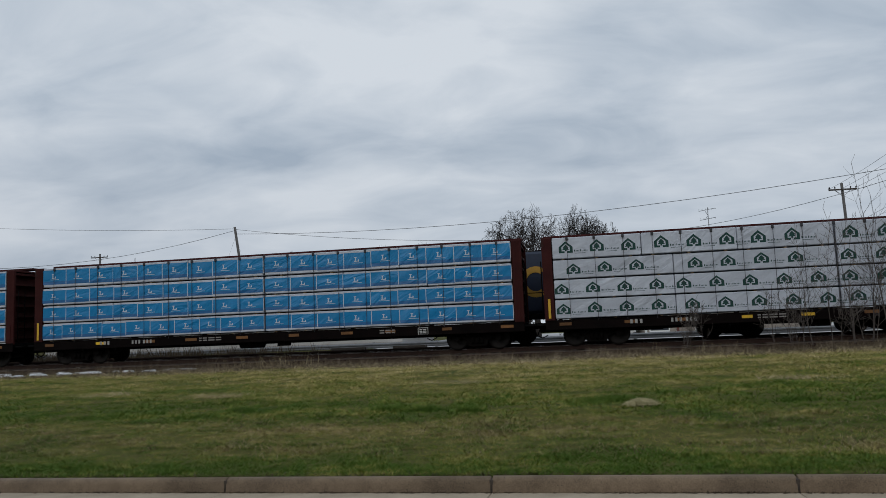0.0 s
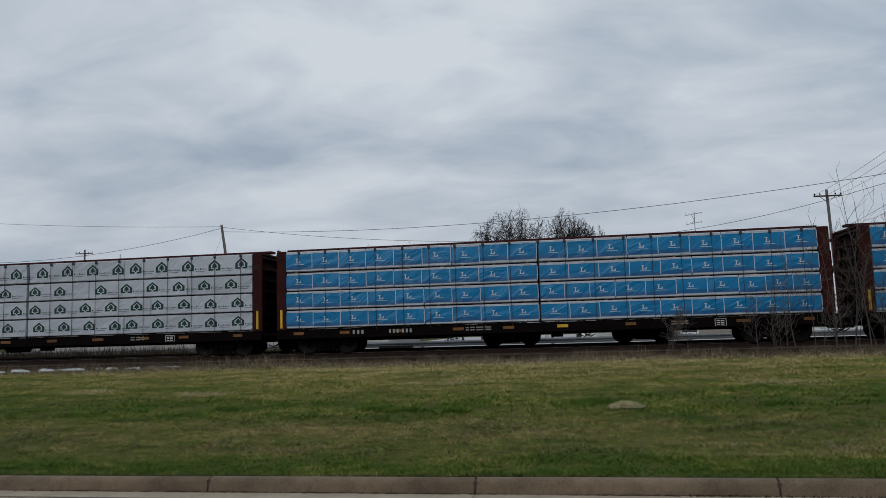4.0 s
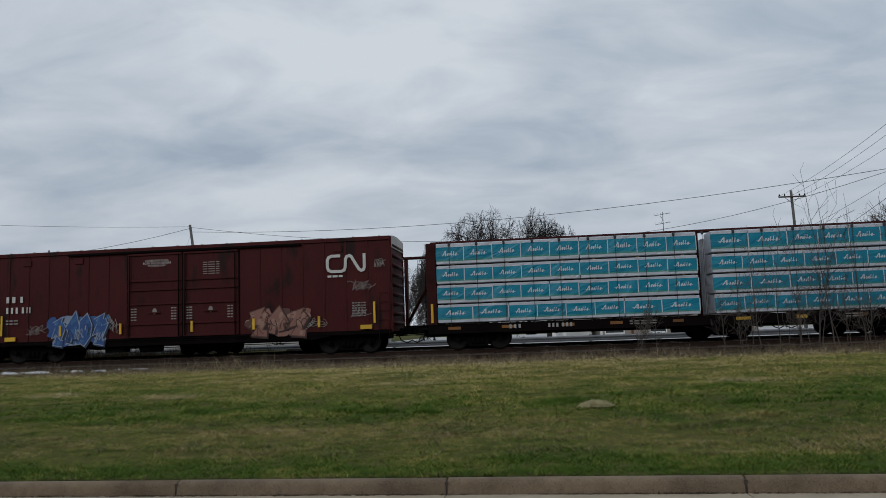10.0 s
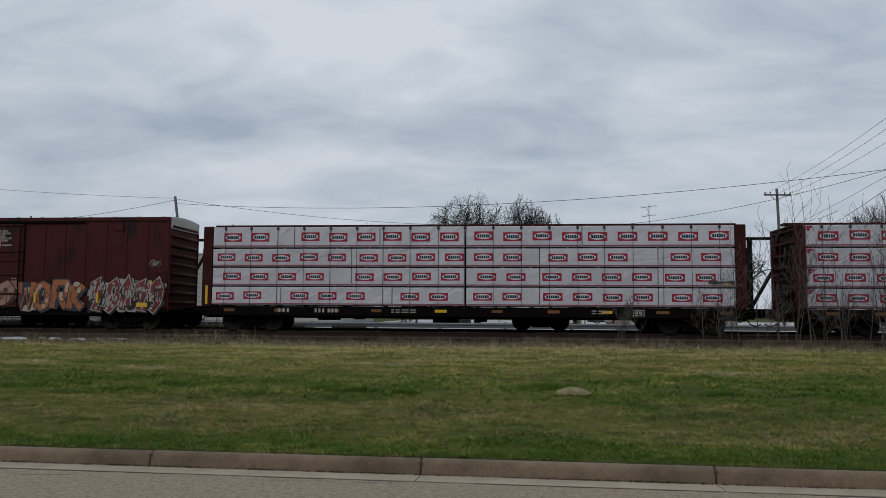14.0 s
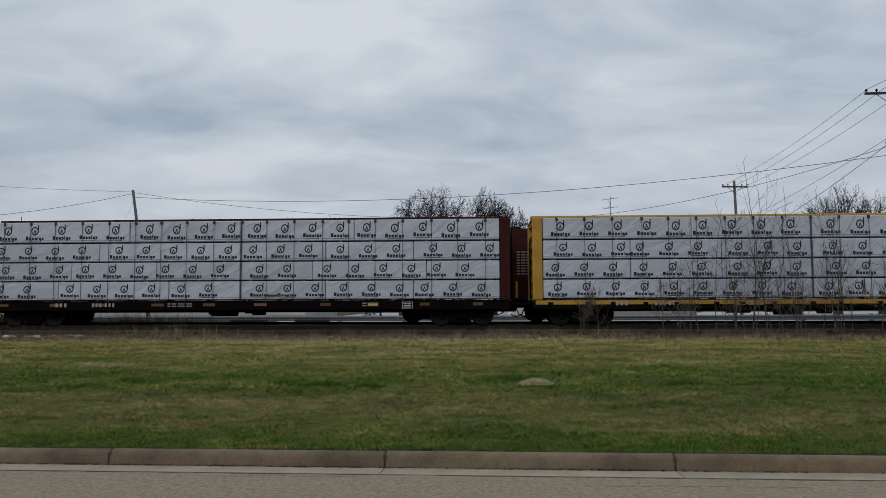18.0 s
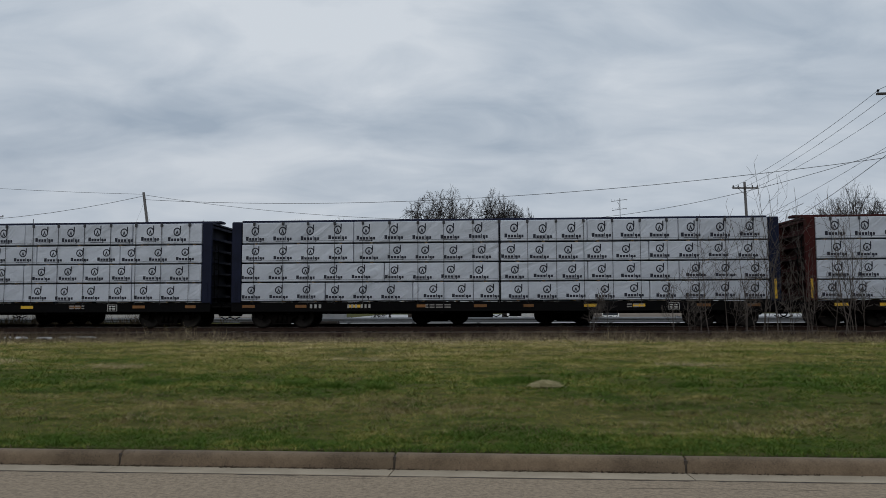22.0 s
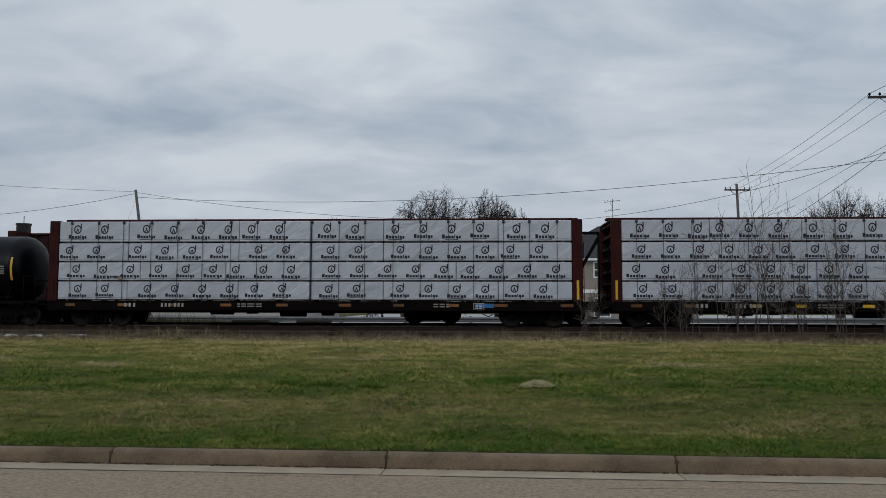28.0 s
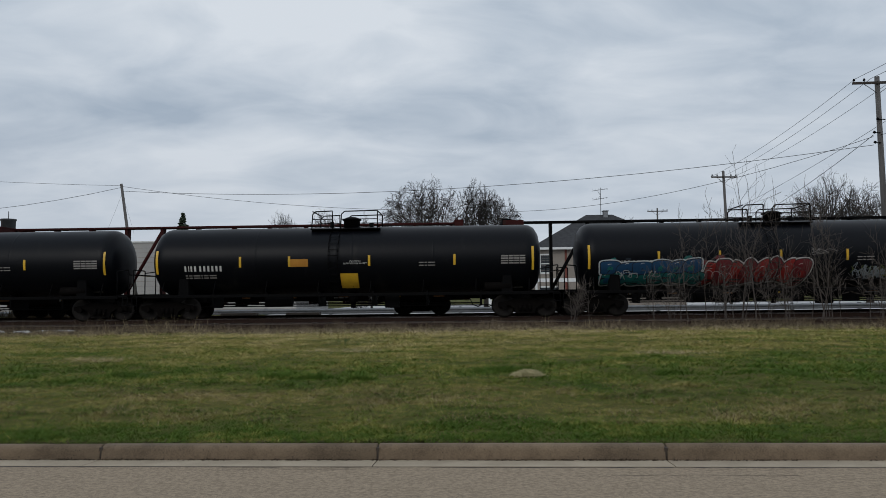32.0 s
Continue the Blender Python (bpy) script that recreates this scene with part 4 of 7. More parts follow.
def graffiti(car, key, x0, x1, z0, z1, n, seed, y=-1.5, onto=None, angular=False):
    """Sprayed swollen and splintered shapes: an outline coat, then each shape with its dark edge, two tones and glints."""
    rng = random.Random(seed * 7 + n)
    mats_ = [spray(key, i) for i in range(4)]
    wid, h, m = (x1 - x0) / n, z1 - z0, (z0 + z1) / 2
    words_ = {"sea": "blue and green", "fire": "red", "lime": "yellow green"}[key]
    forms = []          # (outline, tone)
    wild = key == "lime"
    if key == "sea":
        k = int(n * 1.35)
        for i in range(k):
            c = x0 + (i + 0.5) * (x1 - x0) / k + rng.uniform(-0.06, 0.06)
            r = (x1 - x0) / k * rng.uniform(0.55, 0.72)
            forms.append((leaf(c, z0 + h * rng.uniform(0.25, 0.30), r, h * rng.uniform(0.25, 0.29), 0.1, rng), 1))
        for i in range(n):
            c = x0 + (i + 0.5) * wid + rng.uniform(-0.08, 0.08)
            forms.append((leaf(c, z0 + h * rng.uniform(0.66, 0.74), wid * rng.uniform(0.52, 0.66), h * rng.uniform(0.24, 0.30), rng.uniform(0, 0.2), rng), 0))
    elif key == "fire":
        for i in range(n + 2):
            c = x0 + (i + 0.5) * (x1 - x0) / (n + 2)
            forms.append((leaf(c, m + rng.uniform(-0.06, 0.06) * h, (x1 - x0) / (n + 2) * rng.uniform(0.55, 0.8), h * rng.uniform(0.40, 0.5), rng.uniform(0.1, 0.45), rng), i % 2))
    back = bmesh.new()
    for i, (pts, tone) in enumerate(forms):
        plate(back, grow(pts, 0.055 if key in ("sea", "fire") else 0.04), y - 0.0150 - 0.0001 * i, mi=2)
    for _ in range(4 * n if not wild else 0):
        cx, cz = rng.uniform(x0 - 0.1, x1 + 0.1), z0 + h * rng.random() + rng.uniform(-0.08, 0.08)
        plate(back, leaf(cx, cz, rng.uniform(0.06, 0.26), rng.uniform(0.05, 0.16), 0.2, rng, 9), y - 0.0138, mi=rng.choice((1, 3)))
    bent(back, onto)
    root = part("graffiti", back, mats_, car, "sprayed shapes in " + words_)
    for i, (pts, tone) in enumerate(forms):
        bm = bmesh.new()
        yy = y - 0.0180 - 0.0012 * i
        plate(bm, pts, yy, mi=3)
        plate(bm, grow(pts, -0.06 if angular else -0.035), yy - 0.0004, mi=tone)
        cx, cz = sum(q[0] for q in pts) / len(pts), sum(q[1] for q in pts) / len(pts)
        low = min(q[1] for q in pts)
        # a dark fold and a glint on each shape
        stroke(bm, [(cx - 0.02 + rng.uniform(-0.08, 0.08), low + 0.05), (cx + rng.uniform(-0.05, 0.05), (low + cz) / 2), (cx + rng.uniform(-0.12, 0.12), cz)], 0.035, yy - 0.0006, mi=3)
        if rng.random() < 0.7:
            gx, gz = cx - rng.uniform(0.05, 0.16), cz + (cz - low) * rng.uniform(0.3, 0.6)
            stroke(bm, [(gx, gz), (gx + 0.07, gz + 0.04), (gx + 0.16, gz + 0.04)], 0.022, yy - 0.0007, mi=2)
        if rng.random() < 0.5:
            other = 1 - tone
            plate(bm, leaf(cx + rng.uniform(-0.1, 0.1), low + (cz - low) * 0.7, 0.12, (cz - low) * 0.4, 0.2, rng, 10), yy - 0.0005, mi=other)
        bent(bm, onto)
        part("painted_form", bm, mats_, root)
    strokes_ = 46 if wild else (n if angular else 3)
    bm = bmesh.new()
    for i in range(strokes_):
        cx = rng.uniform(x0, x1 - 0.5)
        stroke(bm, curl(cx, z0 + rng.uniform(0, 0.4) * h, rng.uniform(0.35, 0.8), h * rng.uniform(0.35, 0.6), rng, 16), rng.uniform(0.02, 0.045) if wild else 0.018, y - 0.0185 - 0.0012 * len(forms) - 0.0003 * i, mi=((2 if cx < x0 + 0.42 * (x1 - x0) else 0) if rng.random() < 0.75 else 1) if wild else 2)
    bent(bm, onto)
    part("painted_line", bm, mats_, root)
    return root


GLYPHS = {
    "K": ([(0, 0), (0, 1)], [(0.95, 1), (0.12, 0.48), (1, 0)]),
    "E": ([(0.95, 1), (0, 1), (0, 0), (1, 0)], [(0, 0.5), (0.8, 0.5)]),
    "T": ([(-0.05, 1), (1.05, 1)], [(0.5, 1), (0.5, 0)]),
    "R": ([(0, 0), (0, 1), (0.8, 1), (0.95, 0.8), (0.8, 0.52), (0, 0.5)], [(0.4, 0.5), (1, 0)]),
    "W": ([(-0.05, 1), (0.22, 0), (0.5, 0.7), (0.78, 0), (1.05, 1)],),
    "O": ([(0.5, 0), (0.15, 0.1), (0, 0.5), (0.15, 0.9), (0.5, 1), (0.85, 0.9), (1, 0.5), (0.85, 0.1), (0.5, 0)],),
    "M": ([(0, 0), (0.08, 1), (0.5, 0.35), (0.92, 1), (1, 0)],),
    "loop": ([(0, 0.1), (0.35, 0.0), (0.8, 0.25), (0.95, 0.7), (0.6, 1), (0.2, 0.85), (0.15, 0.5), (0.5, 0.35), (1.05, 0.5)],),
    "zig": ([(-0.05, 0.85), (0.5, 1), (0.2, 0.5), (0.85, 0.6), (0.4, 0.05), (1.05, 0.0)], [(0.7, 0.95), (0.95, 0.75)]),
    "barb": ([(0.1, 0), (0.3, 0.55), (0.05, 0.6), (0.6, 1), (0.95, 0.6), (0.65, 0.55), (0.8, 0.1)], [(0.45, 0.3), (0.55, 0.75)]),
    "drop": ([(0.5, 1), (0.1, 0.55), (0.05, 0.2), (0.5, 0), (0.95, 0.2), (0.9, 0.55), (0.5, 1)],),
}


def rounded(pts, times=2):
    """Cut the corners of a bent line."""
    for _ in range(times):
        out = [pts[0]]
        for a, b in zip(pts, pts[1:]):
            out += [(a[0] * 0.75 + b[0] * 0.25, a[1] * 0.75 + b[1] * 0.25), (a[0] * 0.25 + b[0] * 0.75, a[1] * 0.25 + b[1] * 0.75)]
        pts = out + [pts[-1]]
    return pts


def lettered(car, key, forms, x0, x1, z0, z1, weight, seed, y=-1.54, slant=0.08, edge=2, fills=(0, 1), words_="sprayed outlined forms", soft=False, cloud=5, rim=0.085, behind=None, scribbles=4):
    """Sprayed painting of bold letter-like forms: a cloud of colour behind, each form with a shadow, a rim, a filling and glints."""
    rng = random.Random(seed)
    mats_ = [spray(key, i) for i in range(4)]
    n, h = len(forms), z1 - z0
    wid = (x1 - x0) / n
    back = bmesh.new()
    for i in range(cloud * n):
        cx, cz = rng.uniform(x0, x1), z0 + h * rng.uniform(0.1, 0.9)
        plate(back, leaf(cx, cz, rng.uniform(0.12, 0.34), rng.uniform(0.10, 0.26), 0.2, rng, 10), y - 0.002 - 0.00005 * i, mi=rng.choice(behind or (fills[1], fills[1], edge, 3)))
    root = part("graffiti", back, mats_, car, words_)
    for i, g in enumerate(forms):
        bm = bmesh.new()
        yy = y - 0.010 - 0.0050 * i
        ox, oz = x0 + i * wid + weight * 0.55, z0 + weight * 0.5 + rng.uniform(-0.03, 0.05)
        ww, hh = wid * rng.uniform(0.98, 1.12) - weight, h * rng.uniform(0.92, 1.04) - weight
        lean = slant * rng.uniform(0.2, 1.6)
        lines = [[(ox + px * ww + lean * pz * hh, oz + pz * hh) for px, pz in ln] for ln in GLYPHS[g]]
        if soft:
            lines = [rounded(ln) for ln in lines]
        for k, (dx, dz, extra, mi) in enumerate(((0.07, -0.06, 0.10, 3), (0, 0, rim, edge), (0, 0, 0.0, fills[0]))):
            for q, ln in enumerate(lines):
                stroke(bm, [(px + dx, pz + dz) for px, pz in ln], weight + extra, yy - 0.0013 * k - 0.0003 * q, mi=mi)
        for ln in lines:
            for a, b in zip(ln, ln[1:]):
                if rng.random() < 0.6:
                    u = rng.uniform(0.2, 0.6)
                    cx, cz = a[0] + (b[0] - a[0]) * u, a[1] + (b[1] - a[1]) * u
                    plate(bm, leaf(cx, cz, weight * 0.30, weight * rng.uniform(0.25, 0.6), 0.2, rng, 9), yy - 0.0038 - 0.00004 * rng.random(), mi=fills[1])
        a, b = lines[0][0], lines[0][1]
        stroke(bm, [(a[0] + (b[0] - a[0]) * 0.3 - weight * 0.2, a[1] + (b[1] - a[1]) * 0.3), (a[0] + (b[0] - a[0]) * 0.6 - weight * 0.2, a[1] + (b[1] - a[1]) * 0.6)], 0.03, yy - 0.0042, mi=2)
        part("painted_form", bm, mats_, root)
    bm = bmesh.new()
    for i in range(scribbles):
        cx = x0 + (x1 - x0) * (i + 0.2) / scribbles
        stroke(bm, curl(cx, z0 + rng.uniform(0, 0.3) * h, (x1 - x0) / scribbles * 0.8, h * rng.uniform(0.5, 0.7), rng, 18), 0.03, y - 0.013 - 0.0050 * n - 0.0006 * i, mi=3 if i % 2 else edge)
    part("painted_line", bm, mats_, root)
    return root


def scrawl(car, x, z, w, h, seed, y=-1.5, onto=None, material=None):
    """A thin looping sprayed line."""
    rng = random.Random(seed)
    bm = bmesh.new()
    for k in range(3):
        stroke(bm, curl(x + 0.12 * w * k, z + h * rng.uniform(-0.1, 0.2), w * rng.uniform(0.5, 0.8), h * rng.uniform(0.5, 0.9), rng, 26), 0.018, y - 0.005 - 0.0006 * k)
    bent(bm, onto)
    part("tag", bm, material or lettering_dim, car, "thin sprayed loops")


def words_mesh(text, size, material, spacing=1.0):
    """Lettering in the built-in font, facing -y, hung from its top middle."""
    cu = bpy.data.curves.new("lettering", "FONT")
    cu.body, cu.size, cu.align_x, cu.align_y = text, size, "CENTER", "TOP"
    cu.space_line, cu.space_character = spacing, 1.05
    ob = bpy.data.objects.new("lettering", cu)
    scene.collection.objects.link(ob)
    bpy.context.view_layer.update()
    me = bpy.data.meshes.new_from_object(ob.evaluated_get(bpy.context.evaluated_depsgraph_get()))
    bpy.data.objects.remove(ob)
    me.transform(Matrix.Rotation(radians(90), 4, "X"))
    me.materials.clear()
    me.materials.append(material)
    return me


LEFT_WORDS = words_mesh("-IMPORTANT-\nCLOSE THIS DOOR\nBEFORE CLOSING\nMAIN DOOR\n-IMPORTANT-\nFERMER CETTE PORTE\nAVANT DE FERMER\nLA PORTE PRINCIPALE", 0.118, lettering, 0.90)
RIGHT_WORDS = words_mesh("CLOSE AND LOCK\nBOTH DOORS BEFORE\nMOVING CAR\nFERMER ET VERROUILLER\nLES DEUX PORTES\nAVANT\nDE DEPLACER LE WAGON", 0.118, lettering, 0.90)
SHORT_WORDS = words_mesh("CLOSE AND LOCK\nBOTH DOORS BEFORE\nMOVING CAR", 0.125, lettering, 0.90)
CAUTION_WORDS = words_mesh("CAUTION\nNITROGEN BLANKET", 0.10, lettering, 0.9)


def boxcar(name, words, seed, sign="left", half=9.3, texts=True, tags=()):
    rng = random.Random(seed)
    car = thing(name, words, "boxcar", "cars of the moving train")
    Z0, Z1, Y = 0.70, 4.92, -1.5
    bm = bmesh.new()
    box(bm, -half, half, Y + 0.03, -Y - 0.03, 0.86, Z1, bevel=0.02)
    part("body", bm, box_red, car)
    # side sill, deeper along the middle
    bm = bmesh.new()
    for s in (-1, 1):
        box(bm, -half, half, s * 1.47 - 0.03, s * 1.47 + 0.03, 0.78, 0.95, bevel=0.008)
        v = [(-half + 2.6, 0.78), (-half + 3.4, 0.62), (half - 3.4, 0.62), (half - 2.6, 0.78)]
        f = [bm.verts.new((x, s * 1.48, z)) for x, z in v]
        bm.faces.new(f)
        f2 = [bm.verts.new((x, s * 1.43, z)) for x, z in v]
        bm.faces.new(f2[::-1])
        for i in range(4):
            bm.faces.new((f[i], f2[i], f2[(i + 1) % 4], f[(i + 1) % 4]))
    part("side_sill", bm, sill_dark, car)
    # outside posts
    post = bmesh.new()
    box(post, -0.045, 0.045, Y + 0.005, Y + 0.04, 0.95, 4.78, bevel=0.008)
    post_me = mesh_of("side_post", post, box_red)
    door0, door1 = -2.55, 2.55
    xs_ = [-half + 0.06 + k * (half + door0 - 0.06) / 7 for k in range(7)] + [door1 + (k + 1) * (half - door1 - 0.06) / 7 for k in range(7)]
    for x in xs_:
        at(part("side_post", post_me, None, car), x)
    bm = bmesh.new()
    for s in (-1, 1):
        box(bm, -half, half, s * 1.49 - 0.04, s * 1.49 + 0.04, 4.78, 4.95, bevel=0.01)
    part("top_rail", bm, box_red, car)
    bm = bmesh.new()
    v = [(-1.5, 4.95), (-0.8, 5.02), (0, 5.05), (0.8, 5.02), (1.5, 4.95), (1.5, 4.93), (-1.5, 4.93)]
    e = [[bm.verts.new((x, y, z)) for y, z in v] for x in (-half - 0.02, half + 0.02)]
    for i in range(len(v)):
        j = (i + 1) % len(v)
        bm.faces.new((e[0][i], e[0][j], e[1][j], e[1][i]))
    bm.faces.new(e[0])
    bm.faces.new(e[1][::-1])
    for k in range(16):
        x = -half + 0.6 + k * (2 * half - 1.2) / 15
        box(bm, x - 0.03, x + 0.03, -0.9, 0.9, 4.98, 5.062)
    part("roof", bm, silver_roof, car, "dull silver roof")
    # ends with pressed ribs
    for s in (-1, 1):
        bm = bmesh.new()
        for k in range(9):
            z = 1.2 + 0.42 * k
            lathe(bm, [(-1.38, 0.02), (-1.3, 0.09), (1.3, 0.09), (1.38, 0.02)], (s * half, 0, z), "y", 10)
        box(bm, min(s * half, s * (half + 0.05)), max(s * half, s * (half + 0.05)), -1.48, -1.40, 0.86, 4.92)
        box(bm, min(s * half, s * (half + 0.05)), max(s * half, s * (half + 0.05)), 1.40, 1.48, 0.86, 4.92)
        part("end_panel", bm, box_red, car)
        bm = bmesh.new()
        box(bm, min(s * half, s * (half + 0.06)), max(s * half, s * (half + 0.06)), -1.46, 1.46, 4.45, 4.95, bevel=0.01)
        part("end_cap", bm, silver_roof, car)
        bm = bmesh.new()
        x = s * (half - 0.32)
        for k in range(5):
            rod(bm, (x - 0.22, Y - 0.07, 1.0 + 0.38 * k), (x + 0.22, Y - 0.07, 1.0 + 0.38 * k), 0.014, n=6)
        rod(bm, (x - 0.22, Y - 0.07, 0.6), (x - 0.22, Y - 0.07, 2.6), 0.014, n=6)
        rod(bm, (x + 0.22, Y - 0.07, 0.6), (x + 0.22, Y - 0.07, 2.6), 0.014, n=6)
        part("ladder", bm, box_red, car)
        add_coupler(car, s * (half + 0.05), s)
        add_truck(car, s * (half - 2.0))
        bm = bmesh.new()
        box(bm, s * (half - 0.74) - 0.045, s * (half - 0.74) + 0.045, Y - 0.056, Y - 0.046, 1.25, 2.15, bevel=0.003)
        part("reflector", bm, reflector, car)
    bm = bmesh.new()
    box(bm, -half + 0.3, half - 0.3, -0.4, 0.4, 0.55, 0.86, bevel=0.02)
    box(bm, -3.8, -2.9, -1.2, -0.6, 0.35, 0.68, bevel=0.03)
    rod(bm, (-2.2, -1.0, 0.48), (-1.2, -1.0, 0.48), 0.16, n=12)
    rod(bm, (-half + 3, -0.9, 0.5), (half - 3, -0.9, 0.5), 0.02, n=6)
    part("underframe", bm, car_black, car)
    # two plug doors with rails, rods and handles
    for a, b in ((door0, -0.03), (0.03, door1)):
        bm = bmesh.new()
        box(bm, a, b, Y - 0.035, Y + 0.05, 0.98, 4.66, bevel=0.012)
        d = part("door", bm, box_red, car)
        for z in (1.0, 1.55, 2.42, 3.05, 3.45, 4.62):
            bm = bmesh.new()
            box(bm, a + 0.02, b - 0.02, Y - 0.10, Y - 0.03, z - 0.04, z + 0.04, bevel=0.008)
            part("door_rail", bm, box_red, d)
        for x in (a + 0.12, b - 0.12):
            bm = bmesh.new()
            rod(bm, (x, Y - 0.12, 1.0), (x, Y - 0.12, 4.6), 0.026, n=8)
            part("lock_rod", bm, sill_dark, d)
        bm = bmesh.new()
        box(bm, (a + b) / 2 - 0.28, (a + b) / 2 + 0.28, Y - 0.11, Y - 0.07, 2.0, 2.06, bevel=0.008)
        part("handle", bm, box_red, d)
        if texts:
            words_me = LEFT_WORDS if a < -1 else RIGHT_WORDS
            if sign == "right":
                words_me = SHORT_WORDS if a < -1 else None
            if words_me:
                at(part("stencil", words_me, None, d, "white stencilled door instructions"), (a + b) / 2 + (0.1 if a < -1 else 0.0), Y - 0.042, 4.40)
            else:
                bm = bmesh.new()
                for r in range(6):
                    bars(bm, (a + b) / 2 - 0.35, 4.15 - 0.1 * r, (0.2, 0.3, 0.16), 0.035, Y - 0.041, 0.05)
                part("stencil", bm, lettering_dim, d)
            bm = bmesh.new()
            for r in range(5):
                bars(bm, a + 0.15, 2.2 - 0.12 * r, (0.1, 0.14), 0.05, Y - 0.041, 0.03)
                bars(bm, b - 0.5, 2.2 - 0.12 * r, (0.12, 0.1), 0.05, Y - 0.041, 0.03)
            plate(bm, disc((a + b) / 2, 2.1, 0.10, 0.14, 14), Y - 0.041)
            part("stencil", bm, lettering_dim, d)
    # black strips put in for the shade in the gaps beside the doors
    for x in (door0 - 0.02, 0.0, door1 + 0.02):
        bm = bmesh.new()
        box(bm, x - 0.022, x + 0.022, Y - 0.02, Y + 0.03, 0.98, 4.66)
        part("door_seal", bm, car_black, car)
    bm = bmesh.new()
    box(bm, -5.4, 5.4, Y - 0.09, Y + 0.02, 4.70, 4.80, bevel=0.01)
    box(bm, -5.4, 5.4, Y - 0.042, Y + 0.02, 0.86, 0.96, bevel=0.01)
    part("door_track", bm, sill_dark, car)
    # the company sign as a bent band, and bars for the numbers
    bm = bmesh.new()
    sx = -half + 1.0 if sign == "left" else half - 2.75
    line = [(0.50, 0.58), (0.16, 0.58), (0.05, 0.53), (0.0, 0.43), (0.0, 0.15), (0.05, 0.05), (0.16, 0.0), (0.54, 0.0), (0.64, 0.04), (0.68, 0.14), (0.70, 0.45), (0.74, 0.54), (0.84, 0.58), (0.92, 0.54), (1.20, 0.06), (1.29, 0.0), (1.37, 0.03), (1.41, 0.12), (1.41, 0.64)]
    grown = 0.88 if sign == "left" else 1.15
    line = [(px * grown, pz * grown) for px, pz in line]
    stroke(bm, [(sx + px, 3.50 + pz) for px, pz in line], 0.11 * grown, Y - 0.05)
    part("company_sign", bm, lettering, car, "white band-like sign")
    bm = bmesh.new()
    bars(bm, sx, 2.62 if sign == "left" else 3.25, (0.17, 0.22, 0.17), 0.22 if sign == "left" else 0.09, Y - 0.049, 0.05)
    if sign == "left":
        bars(bm, sx, 2.16, (0.13, 0.13, 0.13, 0.0, 0.0, 0.13, 0.13, 0.13), 0.22, Y - 0.049, 0.05)
    else:
        bars(bm, -half + 0.95, 2.72, (0.20, 0.24, 0.0, 0.18), 0.27, Y - 0.049, 0.08)
        bars(bm, -half + 0.95, 2.24, (0.16, 0.16, 0.16, 0.0, 0.16, 0.07, 0.07), 0.27, Y - 0.049, 0.07)
    part("stencil", bm, lettering, car, "small white stencil marks")
    bm = bmesh.new()
    for r in range(6):
        bars(bm, half - 1.7, 2.1 - 0.11 * r, (0.1, 0.06, 0.12, 0.05, 0.1), 0.05, Y - 0.049, 0.04)
    for r in range(2):
        bars(bm, -half + 0.95, 1.75 + 0.14 * r, (0.12, 0.16, 0.2), 0.06, Y - 0.049, 0.05)
    part("stencil", bm, lettering_dim, car)
    for x in (-half + 0.95, half - 1.35, 0.4, -5.75, -2.9, 3.2, 6.1):
        bm = bmesh.new()
        if abs(x) > half - 1.5:
            box(bm, x, x + 0.5, Y - 0.112, Y - 0.048, 1.0, 1.18, bevel=0.003)
        else:
            box(bm, x, x + 0.10, Y - 0.112, Y - 0.048, 1.15, 1.62, bevel=0.003)
        part("reflector", bm, reflector, car)
    for x in (-half + 1.9, -half + 4.4, half - 2.3):
        bm = bmesh.new()
        box(bm, x - 0.2, x + 0.2, Y - 0.03, Y + 0.01, 4.35, 4.62, bevel=0.01)
        part("vent_plate", bm, box_red, car)
    for i, g in enumerate(tags):
        scrawl(car, *g, seed=seed + 30 + i, y=-1.545)
    return car


